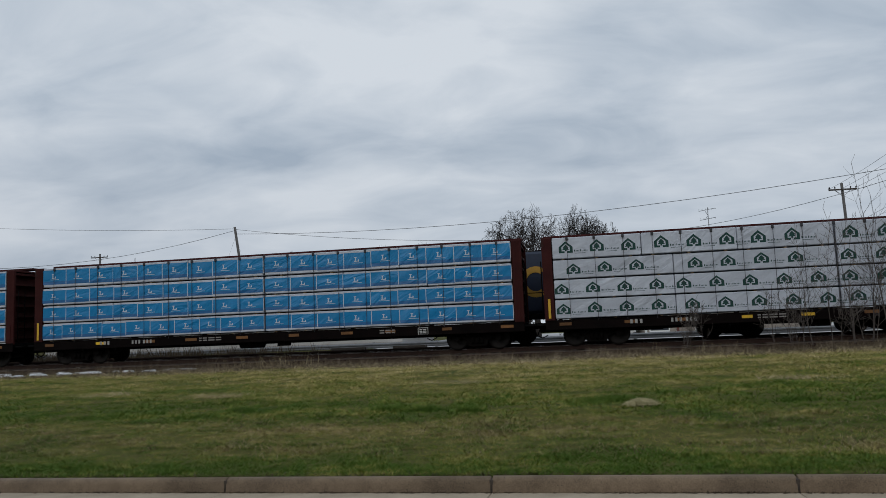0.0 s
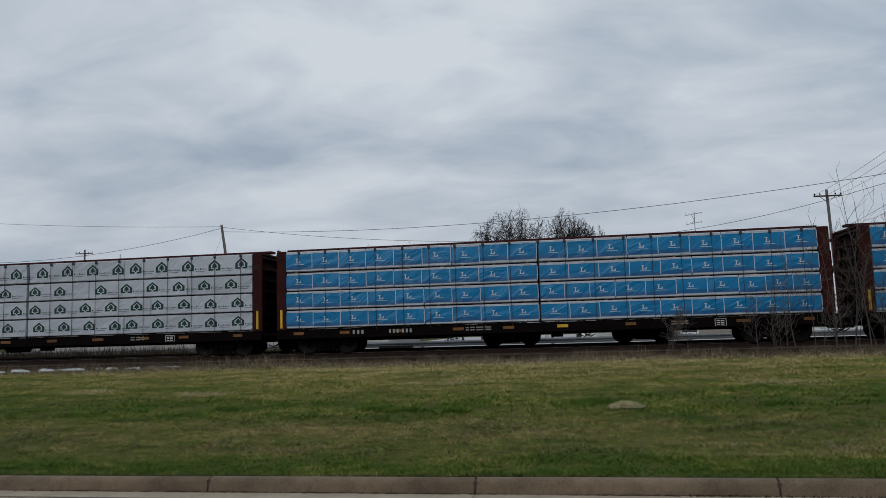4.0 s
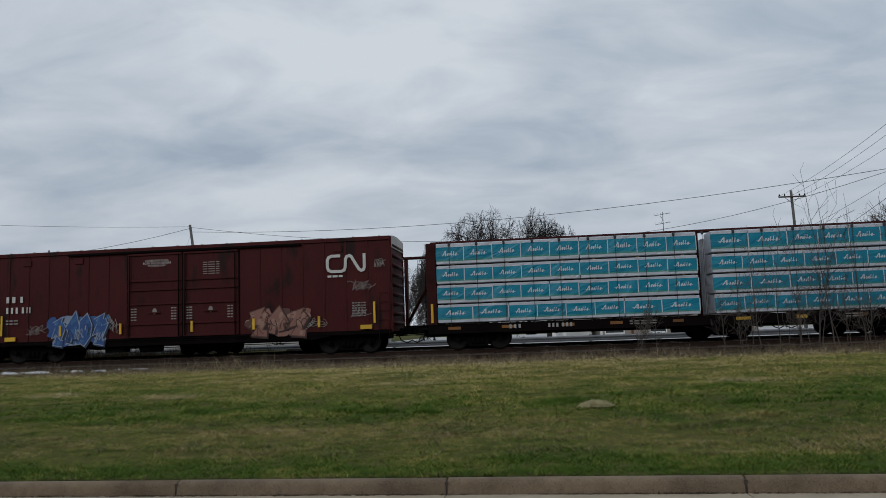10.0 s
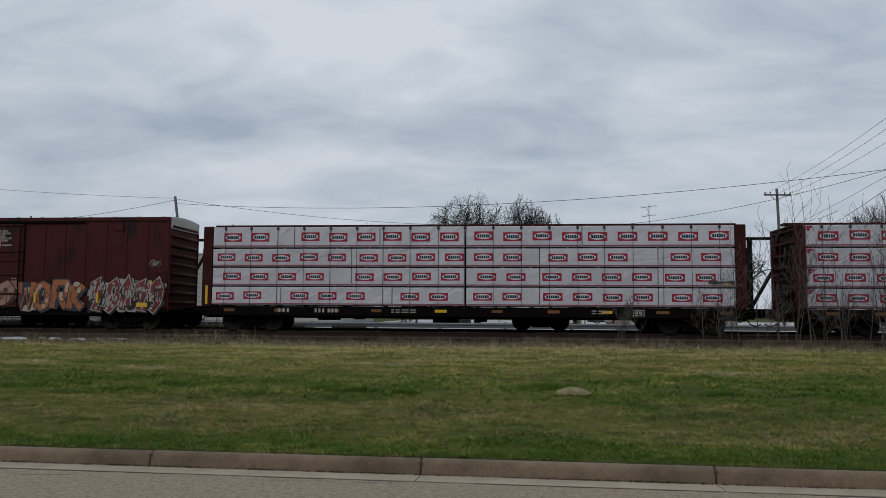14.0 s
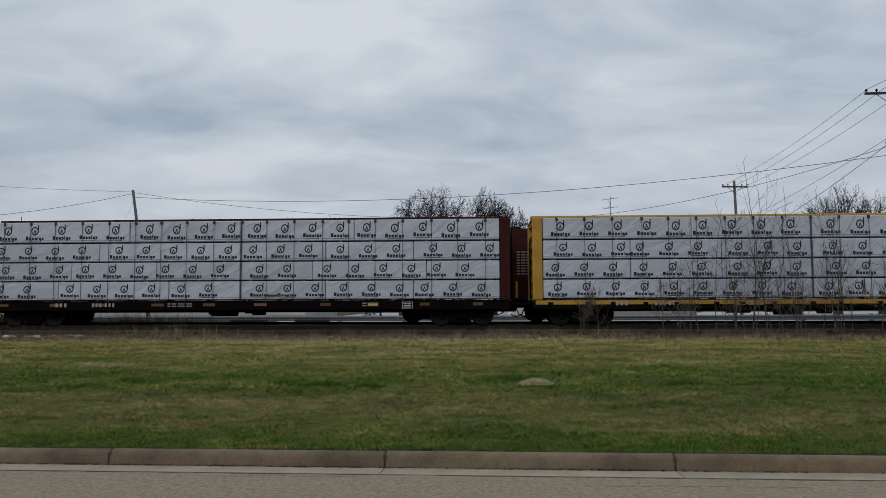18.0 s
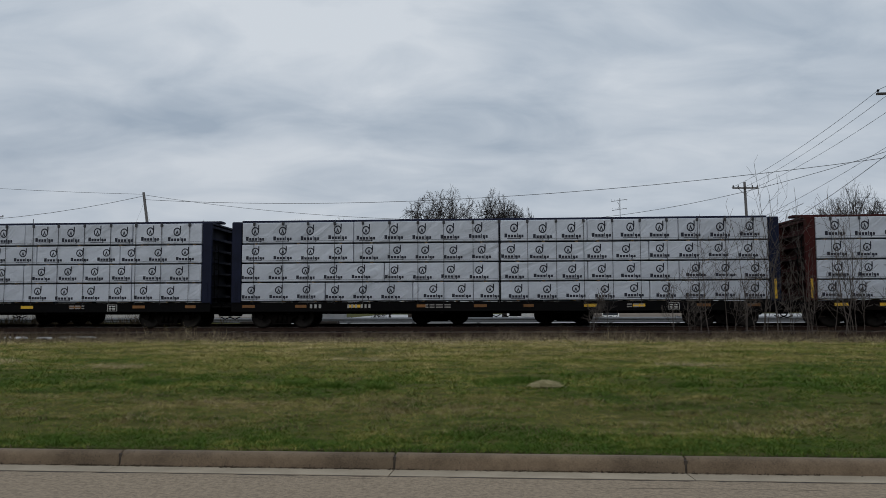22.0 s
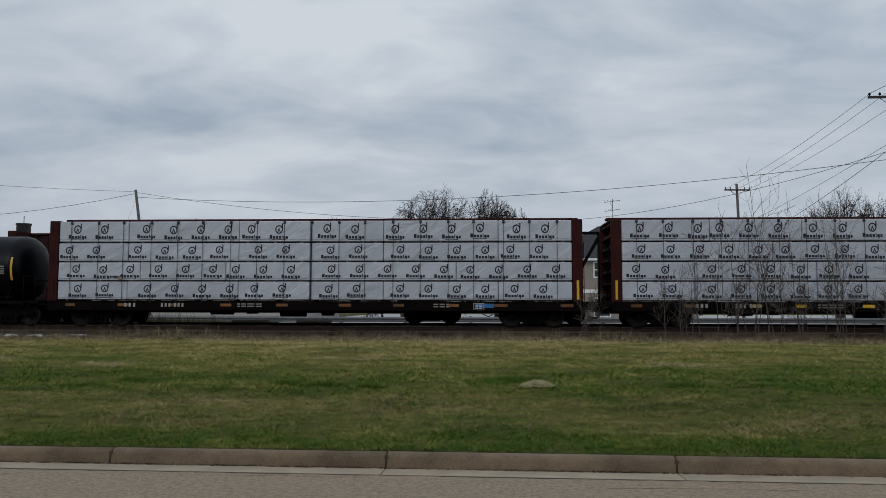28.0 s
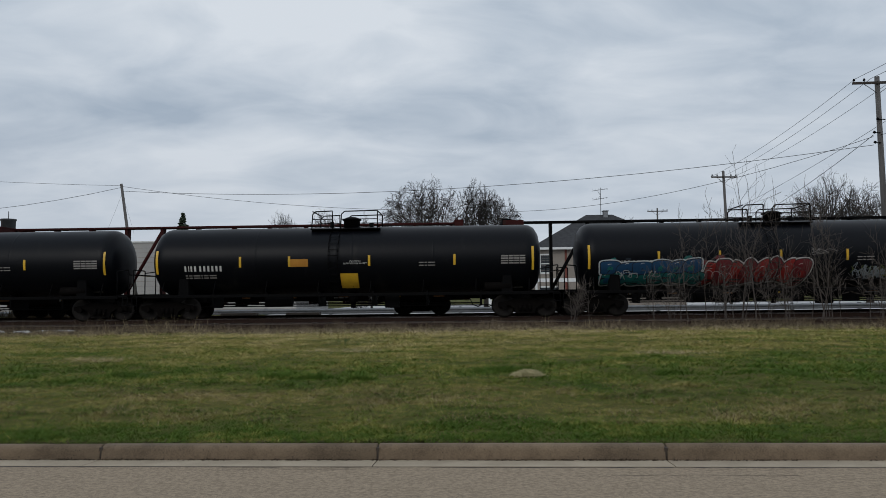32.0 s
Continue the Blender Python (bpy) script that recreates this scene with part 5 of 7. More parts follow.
def tank_car(name, words, half, seed, R=1.46, sign=None, paintings=(), tags=(), placards=(), mark_z=2.05, dome=0.0, caution=None, strips=(-4.4, -1.9, 1.5, 4.5), patches=()):
    """A black tank car: dished barrel, walkway with rails round the manway, ladder, sills, trucks."""
    rng = random.Random(seed)
    car = thing(name, words, "tank car", "cars of the moving train")
    CZ = 2.51
    bm = bmesh.new()
    h = half
    rows = [(-h, 0.02), (-h + 0.03, 0.42 * R), (-h + 0.12, 0.72 * R), (-h + 0.28, 0.90 * R), (-h + 0.48, 0.98 * R), (-h + 0.66, R)]
    seams = []
    for sx, up in ((-h * 0.45, 0.006), (-0.35, 0.007), (0.33, 0.007), (h * 0.45, 0.006)):
        seams += [(sx - 0.05, R), (sx, R), (sx + 0.02, R + up), (sx + 0.04, R), (sx + 0.09, R)]
    rows.append((-h + 0.74, R))
    lathe(bm, rows + seams + [(-a, r) for a, r in rows[::-1]], (0, 0, CZ), "x", 48)
    part("barrel", bm, tank_black, car)

    def onto(x, z, lift):
        a = (z - CZ) / R
        a = max(min(a, 0.97), -0.97)
        return Vector((x, -math.cos(math.asin(a)) * (R + lift + 0.01), z))

    def stuck(x0, x1, z0, z1, material, label="", name_="reflector", lift=0.004):
        b = bmesh.new()
        n = 6
        vs = [[b.verts.new(onto(x, z0 + (z1 - z0) * i / n, lift)) for i in range(n + 1)] for x in (x0, x1)]
        for i in range(n):
            b.faces.new((vs[0][i], vs[1][i], vs[1][i + 1], vs[0][i + 1]))
        return part(name_, b, material, car, label)

    # sills, saddles, running board
    for s in (-1, 1):
        bm = bmesh.new()
        box(bm, min(s * (h - 2.2), s * (h + 1.0)), max(s * (h - 2.2), s * (h + 1.0)), -0.32, 0.32, 0.72, 1.12, bevel=0.02)
        box(bm, s * (h - 1.5) - 0.25, s * (h - 1.5) + 0.25, -1.25, 1.25, 0.95, 1.75, bevel=0.03, taper=(0.05, 0.0))
        part("stub_sill", bm, car_black, car)
    bm = bmesh.new()
    box(bm, -h - 0.2, h + 0.2, -1.50, -1.30, 0.93, 1.06, bevel=0.01)
    for k in range(8):
        x = -h + 0.6 + k * (2 * h - 1.2) / 7
        rod(bm, (x, -1.42, 1.05), (x + 0.03, -1.18, 1.62), 0.022, n=6)
    part("running_board", bm, car_black, car)
    bm = bmesh.new()
    lathe(bm, [(0.0, 0.11), (0.22, 0.11), (0.24, 0.2), (0.60, 0.2)], (0.2, 0, 0.42), "z", 12)
    rod(bm, (-h + 2.2, -0.7, 0.55), (h - 2.2, -0.7, 0.50), 0.025, n=6)
    rod(bm, (-h + 2.4, 0.5, 0.62), (h - 2.6, 0.5, 0.58), 0.03, n=6)
    rod(bm, (-3.4, -0.8, 0.72), (-2.3, -0.8, 0.72), 0.22, n=12)
    box(bm, 1.7, 2.3, -0.95, -0.5, 0.42, 0.95, bevel=0.03)
    for k in range(6):
        x = -h + 2.6 + k * (2 * h - 5.2) / 5
        box(bm, x - 0.04, x + 0.04, -0.75, 0.6, 0.5, 1.15)
    part("brake_rigging", bm, car_black, car)
    for s in (-1, 1):
        bm = bmesh.new()
        x0, x1 = sorted((s * (h - 0.55), s * (h + 0.85)))
        box(bm, x0, x1, -1.46, 1.46, 0.98, 1.05, bevel=0.01)
        part("end_platform", bm, car_black, car)
        bm = bmesh.new()
        xe = s * (h + 0.62)
        for y in (-1.38, 1.38):
            rod(bm, (xe, y, 1.05), (xe, y, 2.15), 0.024, n=6)
            rod(bm, (xe - s * 0.5, y, 1.05), (xe - s * 0.5, y, 2.1), 0.024, n=6)
            rod(bm, (xe, y, 2.15), (xe - s * 0.5, y, 2.1), 0.024, n=6)
        rod(bm, (xe, -1.38, 1.95), (xe, 1.38, 1.95), 0.024, n=6)
        part("end_railing", bm, car_black, car)
        bm = bmesh.new()
        for y in (-1.38,):
            for k in range(3):
                rod(bm, (xe - 0.2, y - 0.1, 0.35 + 0.3 * k), (xe + 0.2, y - 0.1, 0.35 + 0.3 * k), 0.016, n=6)
            rod(bm, (xe - 0.2, y - 0.1, 0.35), (xe - 0.2, y - 0.1, 1.0), 0.016, n=6)
            rod(bm, (xe + 0.2, y - 0.1, 0.35), (xe + 0.2, y - 0.1, 1.0), 0.016, n=6)
        part("step", bm, car_black, car)
        add_coupler(car, s * (h + 0.75), s)
        add_truck(car, s * (h - 0.75))
        bm = bmesh.new()
        rod(bm, (s * (h - 1.9) - 0.55, -1.1, 1.28), (s * (h - 1.9) + 0.55, -1.1, 1.28), 0.18, n=14)
        if s > 0:
            part("air_tank", bm, steel_dark, car)
        else:
            bm.free()
        stuck(s * (h - 0.42) - 0.05, s * (h - 0.42) + 0.05, 1.95, 2.95, reflector)
    # manway, platform and rails
    bm = bmesh.new()
    lathe(bm, [(-0.2, 0.36), (0.28, 0.36), (0.30, 0.42), (0.36, 0.42), (0.38, 0.36), (0.46, 0.15)], (dome + 0.15, 0, CZ + R), "z", 20)
    rod(bm, (dome - 0.75, 0.1, CZ + R - 0.1), (dome - 0.75, 0.1, CZ + R + 0.26), 0.09, n=10)
    rod(bm, (dome + 1.0, 0.1, CZ + R - 0.1), (dome + 1.0, 0.1, CZ + R + 0.18), 0.11, n=10)
    part("manway", bm, car_black, car)
    bm = bmesh.new()
    box(bm, dome - 1.5, dome + 1.5, -0.95, -0.42, CZ + R - 0.16, CZ + R - 0.12)
    box(bm, dome - 1.5, dome + 1.5, 0.42, 0.95, CZ + R - 0.16, CZ + R - 0.12)
    part("platform", bm, car_black, car)
    bm = bmesh.new()
    zt = CZ + R + 0.62
    for a, b in ((dome - 1.45, dome - 0.55), (dome - 0.2, dome + 1.4)):
        for y in (-0.92, 0.92):
            rod(bm, (a, y, CZ + R - 0.15), (a + 0.04, y, zt - 0.12), 0.026, n=6)
            rod(bm, (a + 0.04, y, zt - 0.12), (a + 0.18, y, zt), 0.026, n=6)
            rod(bm, (a + 0.18, y, zt), (b, y, zt + 0.02), 0.026, n=6)
            rod(bm, (b, y, zt + 0.02), (b, y, CZ + R - 0.15), 0.026, n=6)
            rod(bm, (a + 0.05, y, zt - 0.34), (b, y, zt - 0.34), 0.018, n=6)
    for x in (dome - 1.4, dome + 1.4):
        rod(bm, (x, -0.92, zt), (x, 0.92, zt), 0.026, n=6)
    part("handrail", bm, car_black, car)
    bm = bmesh.new()
    for x in (dome - 0.62, dome - 0.22):
        prev = None
        for i in range(9):
            z = 1.05 + (CZ + R - 1.2) * i / 8
            p = onto(x, min(z, CZ + 0.96 * R), 0.12)
            p.z = z
            if prev is not None:
                rod(bm, prev, p, 0.018, n=6)
            prev = p
    for i in range(10):
        z = 1.3 + 0.27 * i
        p = onto(dome - 0.62, min(z, CZ + 0.96 * R), 0.12)
        rod(bm, (dome - 0.62, p.y, z), (dome - 0.22, p.y, z), 0.014, n=6)
    part("ladder", bm, car_black, car)
    for x in strips:
        stuck(x - 0.05, x + 0.05, 2.2, 2.65, reflector)
    # dull round patches high on the side
    for x in patches:
        b = bmesh.new()
        for q, (px, pz) in enumerate(disc(x, 3.56, 0.15, 0.10, 14)):
            b.verts.new(onto(px, pz, 0.004))
        b.verts.ensure_lookup_table()
        b.faces.new(b.verts[:])
        part("patch", b, patch_grey, car, "dull grey round patch")
    # stencils as plain bars
    bm = bmesh.new()
    bars(bm, -h + 1.6, mark_z, (0.12, 0.05, 0.11, 0.13, 0.0, 0.13, 0.13, 0.13, 0.13, 0.13, 0.13), 0.23, -1.5, 0.045)
    bent(bm, onto)
    part("stencil", bm, lettering, car, "small white stencil marks")
    bm = bmesh.new()
    for r in range(2):
        bars(bm, -h + 1.62, mark_z - 0.2 - 0.1 * r, (0.1, 0.14, 0.28, 0.06, 0.2, 0.3), 0.05, -1.5, 0.05)
    for r in range(4):
        bars(bm, h - 1.75, 2.52 - 0.1 * r, (0.3, 0.2, 0.2, 0.24), 0.06, -1.5, 0.025)
    for r in range(2):
        bars(bm, h - 5.2, 2.3 - 0.12 * r, (0.2, 0.1, 0.3), 0.04, -1.5, 0.04)
    bars(bm, h - 2.2, 1.22, (0.5, 0.3, 0.5), 0.04, -1.5, 0.05)
    bent(bm, onto)
    part("stencil", bm, lettering_dim, car)
    if caution:
        cw = CAUTION_WORDS.copy()
        for v in cw.vertices:
            v.co = onto(v.co.x + caution[0], v.co.z + caution[1], 0.003)
        part("stencil", cw, None, car, "white stencilled caution words")
    for x0, x1, z0, z1, material, words_ in placards:
        stuck(x0, x1, z0, z1, material, words_, "placard", 0.006)
    for fn in (sign,) if sign else ():
        bm = bmesh.new()
        mt = fn(bm)
        bent(bm, onto)
        part("company_sign", bm, mt, car, "large painted sign of plain shapes")
    for i, g in enumerate(paintings):
        graffiti(car, *g[:6], seed=seed + i, onto=onto, angular=len(g) > 6)
    for i, g in enumerate(tags):
        scrawl(car, *g, seed=seed + 20 + i, onto=onto)
    return car

# ---- the moving train: each car with its place along the train, from the front ----


def sign_blocks(bm):
    """A row of six bold white rounded frames."""
    x, w, h, r = -5.26, 0.44, 0.36, 0.10
    for k in range(6):
        pts = [(w / 2, 0), (w - r, 0), (w - 0.03, 0.03), (w, r), (w, h - r), (w - 0.03, h - 0.03), (w - r, h), (r, h), (0.03, h - 0.03), (0, h - r), (0, r), (0.03, 0.03), (r, 0), (w / 2, 0)]
        stroke(bm, [(x + px, 2.67 + pz) for px, pz in pts], 0.15, -1.5)
        x += w + 0.185
    return lettering


def sign_bar(bm):
    """A row of small white blocks over a curved underline."""
    x = 3.42
    for k, w in enumerate((0.23, 0.07, 0.23, 0.23, 0.245, 0.23, 0.21, 0.21, 0.245, 0.23)):
        plate(bm, rect(x, x + w, 2.67, 2.95), -1.5)
        x += w + 0.03
    stroke(bm, [(3.42, 2.55), (4.0, 2.60), (4.6, 2.62), (5.2, 2.60), (5.82, 2.55)], 0.075, -1.5)
    return lettering


def sign_slant(bm):
    """Three bold slanting yellow blocks with a dark slit each."""
    def lean(pts):
        return [(px + (pz - 2.15) * 0.32, pz) for px, pz in pts]
    x = 4.58
    for k, w in enumerate((0.66, 0.66, 0.64)):
        for r in ([(x, 2.14), (x + w, 2.14), (x + w, 2.46), (x + 0.1 * (k == 0), 2.46)], rect(x + 0.08 * (k == 0), x + 0.28, 2.46, 2.62), rect(x + 0.52, x + w, 2.46, 2.62), [(x + 0.1 * (k == 0), 2.62), (x + w, 2.62), (x + w - 0.05, 2.98), (x + 0.2 * (k == 0), 2.98)]):
            plate(bm, lean(r), -1.5)
        x += w + 0.08
    return car_sign_yellow


car_sign_yellow = mat("yellow_sign_paint", (0.62, 0.40, 0.02), (0.5, 0.32, 0.02), vary=0.0, bump=0)
dull_orange = mat("orange_placard", (0.45, 0.20, 0.02), (0.38, 0.16, 0.02), vary=0.0)
placard_white = mat("white_placard", (0.5, 0.5, 0.5), (0.4, 0.4, 0.4), vary=0.0)
blue_plate = mat("blue_plate", (0.03, 0.16, 0.38), (0.03, 0.12, 0.3), vary=0.0)

TRAIN = []       # (car, its place along the train)


def coupled(car, place):
    TRAIN.append((car, place))
    return car


def lumber(place, kind, paint, words, seed, trim=None, half=11.42, gap=0.03):
    return coupled(centerbeam("lumber_car", paint, kind, random.Random(seed), words, half, trim, gap=gap), place)


lumber(250.15, "house", car_red, "red-brown centre-beam car with green-printed white wrap", 11)
lumber(226.43, "blue", car_red, "red-brown centre-beam car with blue wrap", 12)
lumber(202.46, "blue", car_red, "red-brown centre-beam car with blue wrap", 13)
lumber(178.50, "blue", car_red, "red-brown centre-beam car with blue wrap", 14)
lumber(154.93, "house", car_red, "red-brown centre-beam car with green-printed white wrap", 15)
coupled(boxcar("boxcar", "dark red boxcar with pale blue and violet graffiti", 31, tags=((7.0, 2.05, 0.6, 0.4), (8.6, 3.1, 0.5, 0.45), (2.9, 1.3, 0.8, 0.6), (-2.6, 1.4, 0.9, 0.7), (8.0, 0.95, 0.7, 0.6))), 133.17)
lettered(TRAIN[-1][0], "ice", ("zig", "drop", "loop", "drop", "barb", "drop"), -8.5, -2.6, 0.74, 2.15, 0.44, 91, edge=3, fills=(0, 1), words_="pale blue and cream sprayed swollen forms", soft=True, cloud=22, rim=0.05, behind=(0, 0, 1, 2), scribbles=3)
lettered(TRAIN[-1][0], "grape", ("K", "E", "T", "E", "R"), 3.65, 8.0, 0.84, 2.05, 0.27, 92, words_="violet sprayed letters with white rims")
coupled(tank_car("tank_car", "black tank car with a white block sign", 7.05, 41, sign=sign_blocks, mark_z=2.08, strips=(-2.75, 0.1, 2.85),
                 placards=((1.2, 1.95, 1.75, 2.1, dull_orange, "orange placard"), (2.1, 2.5, 1.78, 2.05, placard_white, "white plate"), (3.5, 3.9, 1.3, 1.65, placard_white, "white diamond"))), 115.75)
lumber(96.36, "teal", car_red, "red-brown centre-beam car with teal wrap", 16, gap=0.28)
coupled(boxcar("boxcar", "dark red boxcar with a small blue graffiti panel", 51, sign="right",
    tags=((7.5, 2.6, 1.2, 0.7), (7.6, 1.55, 0.8, 0.6), (-7.4, 1.2, 1.1, 0.6), (5.4, 1.1, 1.3, 0.6), (8.6, 3.6, 0.5, 0.5), (-3.5, 1.2, 0.6, 0.9))), 74.1)
lettered(TRAIN[-1][0], "rose", ("zig", "barb", "zig"), 2.95, 5.6, 0.80, 1.95, 0.26, 99, edge=2, cloud=14, behind=(0, 1, 0, 2), scribbles=4, words_="dull pink sprayed sharp forms")
lettered(TRAIN[-1][0], "cobalt", ("zig", "barb", "loop", "zig"), -6.15, -3.6, 0.72, 2.0, 0.24, 93, cloud=16, scribbles=5, behind=(0, 0, 1, 2), words_="blue sprayed panel of sharp forms with pale rims")
lumber(52.36, "tagged_badge", car_red, "red-brown centre-beam car with red-badged and red-tagged pale wrap", 17)
add_tear(lumber(27.58, "badge", car_red, "red-brown centre-beam car with red-badged pale wrap", 18), 9.9, 2.05, 1.05, 0.18, 1)
coupled(boxcar("boxcar", "dark red boxcar with a long band of graffiti", 61,
    tags=((-9.2, 3.3, 0.7, 0.6), (8.5, 2.7, 0.5, 0.5))), 5.28)
MURAL = TRAIN[-1][0]
lettered(MURAL, "pale", ("M", "E", "T", "loop", "zig"), -8.75, -5.2, 0.80, 2.05, 0.20, 94, edge=3, fills=(1, 0), cloud=9, scribbles=6, words_="cream sprayed letters with dark rims")
lettered(MURAL, "moss", ("loop", "barb", "zig", "drop", "barb", "loop"), -5.15, -0.15, 0.78, 2.2, 0.25, 95, edge=3, cloud=16, scribbles=9, behind=(0, 1, 1, 3), words_="green sprayed block of dark-rimmed forms")
lettered(MURAL, "rose", ("zig", "loop"), 0.45, 2.2, 1.05, 2.1, 0.24, 96, edge=2, fills=(1, 0), cloud=10, words_="dull pink sprayed forms")
lettered(MURAL, "ember", ("W", "O", "R", "K"), 2.3, 5.5, 0.78, 2.1, 0.25, 97, edge=3, words_="orange and cream sprayed letters")
lettered(MURAL, "wine", ("zig", "loop", "barb", "zig", "loop"), 5.7, 9.1, 0.80, 2.2, 0.20, 98, cloud=10, scribbles=8, words_="dark red sprayed forms with silver rims")
add_tear(lumber(-16.0, "ring", car_yellow, "yellow centre-beam car with white wrap", 19, trim=car_yellow), 1.95, 1.15, 0.10, 0.85, 2)
add_tear(lumber(-39.8, "ring", car_red, "red-brown centre-beam car with white wrap", 20), 1.2, 1.22, 0.9, 0.14, 3)
lumber(-64.3, "ring", car_red, "red-brown centre-beam car with white wrap", 21)
lumber(-88.2, "ring", car_navy, "navy blue centre-beam car with white wrap", 22)
lumber(-111.95, "ring", car_navy, "navy blue centre-beam car with white wrap", 23)
lumber(-135.6, "ring", car_red, "red-brown centre-beam car with white wrap", 24)
lumber(-159.8, "ring", car_red, "red-brown centre-beam car with white wrap", 25)
last_lumber = lumber(-183.85, "ring", car_red, "red-brown centre-beam car with white wrap", 26)
add_tear(last_lumber, -8.6, 2.04, 0.5, 0.16, 4)
bm = bmesh.new()
box(bm, 7.0, 7.75, -1.516, -1.505, 0.80, 0.97, bevel=0.004)
part("plate", bm, blue_plate, last_lumber, "bright blue sill plate")
coupled(tank_car("tank_car", "black tank car with a white underlined sign", 8.05, 42, sign=sign_bar, caution=(2.35, 3.08), patches=(-7.3, -3.8, 0.5, 3.9)), -204.6)
coupled(tank_car("tank_car", "black tank car with blue and red graffiti and a yellow sign", 8.3, 43, sign=sign_slant, dome=0.1, strips=(-5.0, -2.5, 0.0, 2.7),
                 paintings=[("sea", -7.35, -3.2, 1.25, 2.32, 6), ("fire", -3.15, 1.1, 1.14, 2.36, 6), ("lime", 2.6, 6.3, 1.35, 2.1, 7, 1)], tags=((1.2, 2.45, 1.0, 0.32),)), -222.3)
coupled(tank_car("tank_car", "black tank car with orange and yellow placards", 8.4, 44, caution=(0.5, 2.45), strips=(-4.4, -2.3, 1.1, 4.7),
                 placards=((-2.25, -1.5, 2.2, 2.52, dull_orange, "orange placard"), (-0.15, 0.6, 1.28, 1.9, reflector, "yellow placard"))), -240.5)
coupled(tank_car("tank_car", "black tank car with dim white stencils", 8.4, 45), -258.75)

# ---- the second train, rolling slowly to a stand behind ----
SECOND = []
for place, paint, seed in ((-11.85, car_red, 71), (13.05, car_black, 72), (37.6, car_red, 73), (62, car_red, 74)):
    SECOND.append((centerbeam("empty_lumber_car", paint, None, random.Random(seed), "red-brown centre-beam car" if paint is car_red else "black centre-beam car", 11.5, empty=True), place))


# dark red side plate with a data panel at the end of the black car
bm = bmesh.new()
box(bm, -11.5, -10.5, -1.50, -1.46, 1.0, 4.45, bevel=0.01)
plate_ = part("side_plate", bm, car_red, SECOND[1][0], "dark red end plate")
bm = bmesh.new()
for r in range(9):
    bars(bm, -11.3, 3.3 - 0.13 * r, (0.16, 0.2, 0.1), 0.06, -1.504, 0.05)
part("stencil", bm, lettering_dim, plate_, "small pale stencil marks")


def locomotive():
    """A dark diesel with a long hood, a cab and walkways; its yellow ring sign on the hood."""
    L = thing("locomotive", "dark navy diesel locomotive with a yellow ring sign", "locomotive", "cars of the second train")
    bm = bmesh.new()
    box(bm, -8.6, 8.6, -1.5, 1.5, 1.15, 1.42, bevel=0.02)
    part("frame", bm, car_black, L)
    bm = bmesh.new()
    box(bm, -8.0, 3.0, -0.95, 0.95, 1.42, 4.42, bevel=0.12)
    part("long_hood", bm, loco_blue, L)
    for k in range(9):
        bm = bmesh.new()
        x = -7.4 + 1.18 * k
        box(bm, x - 0.5, x + 0.5, -0.975, -0.945, 1.6, 3.2, bevel=0.006)
        part("hood_door", bm, loco_blue, L)
    bm = bmesh.new()
    box(bm, 3.0, 6.1, -1.5, 1.5, 1.42, 4.30, bevel=0.06)
    c = part("cab", bm, loco_blue, L)
    for x in (4.9, 5.6):
        bm = bmesh.new()
        box(bm, x - 0.3, x + 0.3, -1.515, -1.49, 3.2, 3.9, bevel=0.01)
        part("window", bm, glass, c)
    bm = bmesh.new()
    box(bm, 2.95, 6.15, -1.54, 1.54, 4.30, 4.56, bevel=0.03, taper=(0.25, 0.5))
    part("cab_roof", bm, loco_blue, c)
    bm = bmesh.new()
    box(bm, 6.1, 7.9, -0.95, 0.95, 1.42, 3.2, bevel=0.1)
    part("short_hood", bm, loco_blue, L)
    for x in (-6.4, -3.2, -1.0):
        bm = bmesh.new()
        lathe(bm, [(0, 0.6), (0.12, 0.6), (0.14, 0.5)], (x, 0, 4.40), "z", 20)
        part("roof_fan", bm, car_black, L)
    bm = bmesh.new()
    for i in range(20):
        a, b = 2 * math.pi * i / 20, 2 * math.pi * (i + 1) / 20
        if 17 <= i or i <= 2:
            continue
        plate(bm, [(-3.65 + 0.75 * math.cos(a), 2.95 + 0.75 * math.sin(a)), (-3.65 + 0.75 * math.cos(b), 2.95 + 0.75 * math.sin(b)), (-3.65 + 0.45 * math.cos(b), 2.95 + 0.45 * math.sin(b)), (-3.65 + 0.45 * math.cos(a), 2.95 + 0.45 * math.sin(a))], -0.985)
    part("company_sign", bm, car_yellow, L, "yellow open ring sign")
    bm = bmesh.new()
    for s in (-1, 1):
        rod(bm, (-8.4, s * 1.45, 2.4), (8.4, s * 1.45, 2.4), 0.02, n=6)
        for k in range(9):
            x = -8.4 + 2.1 * k
            rod(bm, (x, s * 1.45, 1.42), (x, s * 1.45, 2.4), 0.018, n=6)
    part("handrail", bm, car_black, L)
    bm = bmesh.new()
    box(bm, -2.2, 2.2, -1.3, 1.3, 0.45, 1.15, bevel=0.15)
    part("fuel_tank", bm, car_black, L)
    for s in (-1, 1):
        add_truck(L, s * 5.2)
        add_coupler(L, s * 8.6, s)
    return L


SECOND.append((locomotive(), -32.7))

# ---- behind the tracks ----


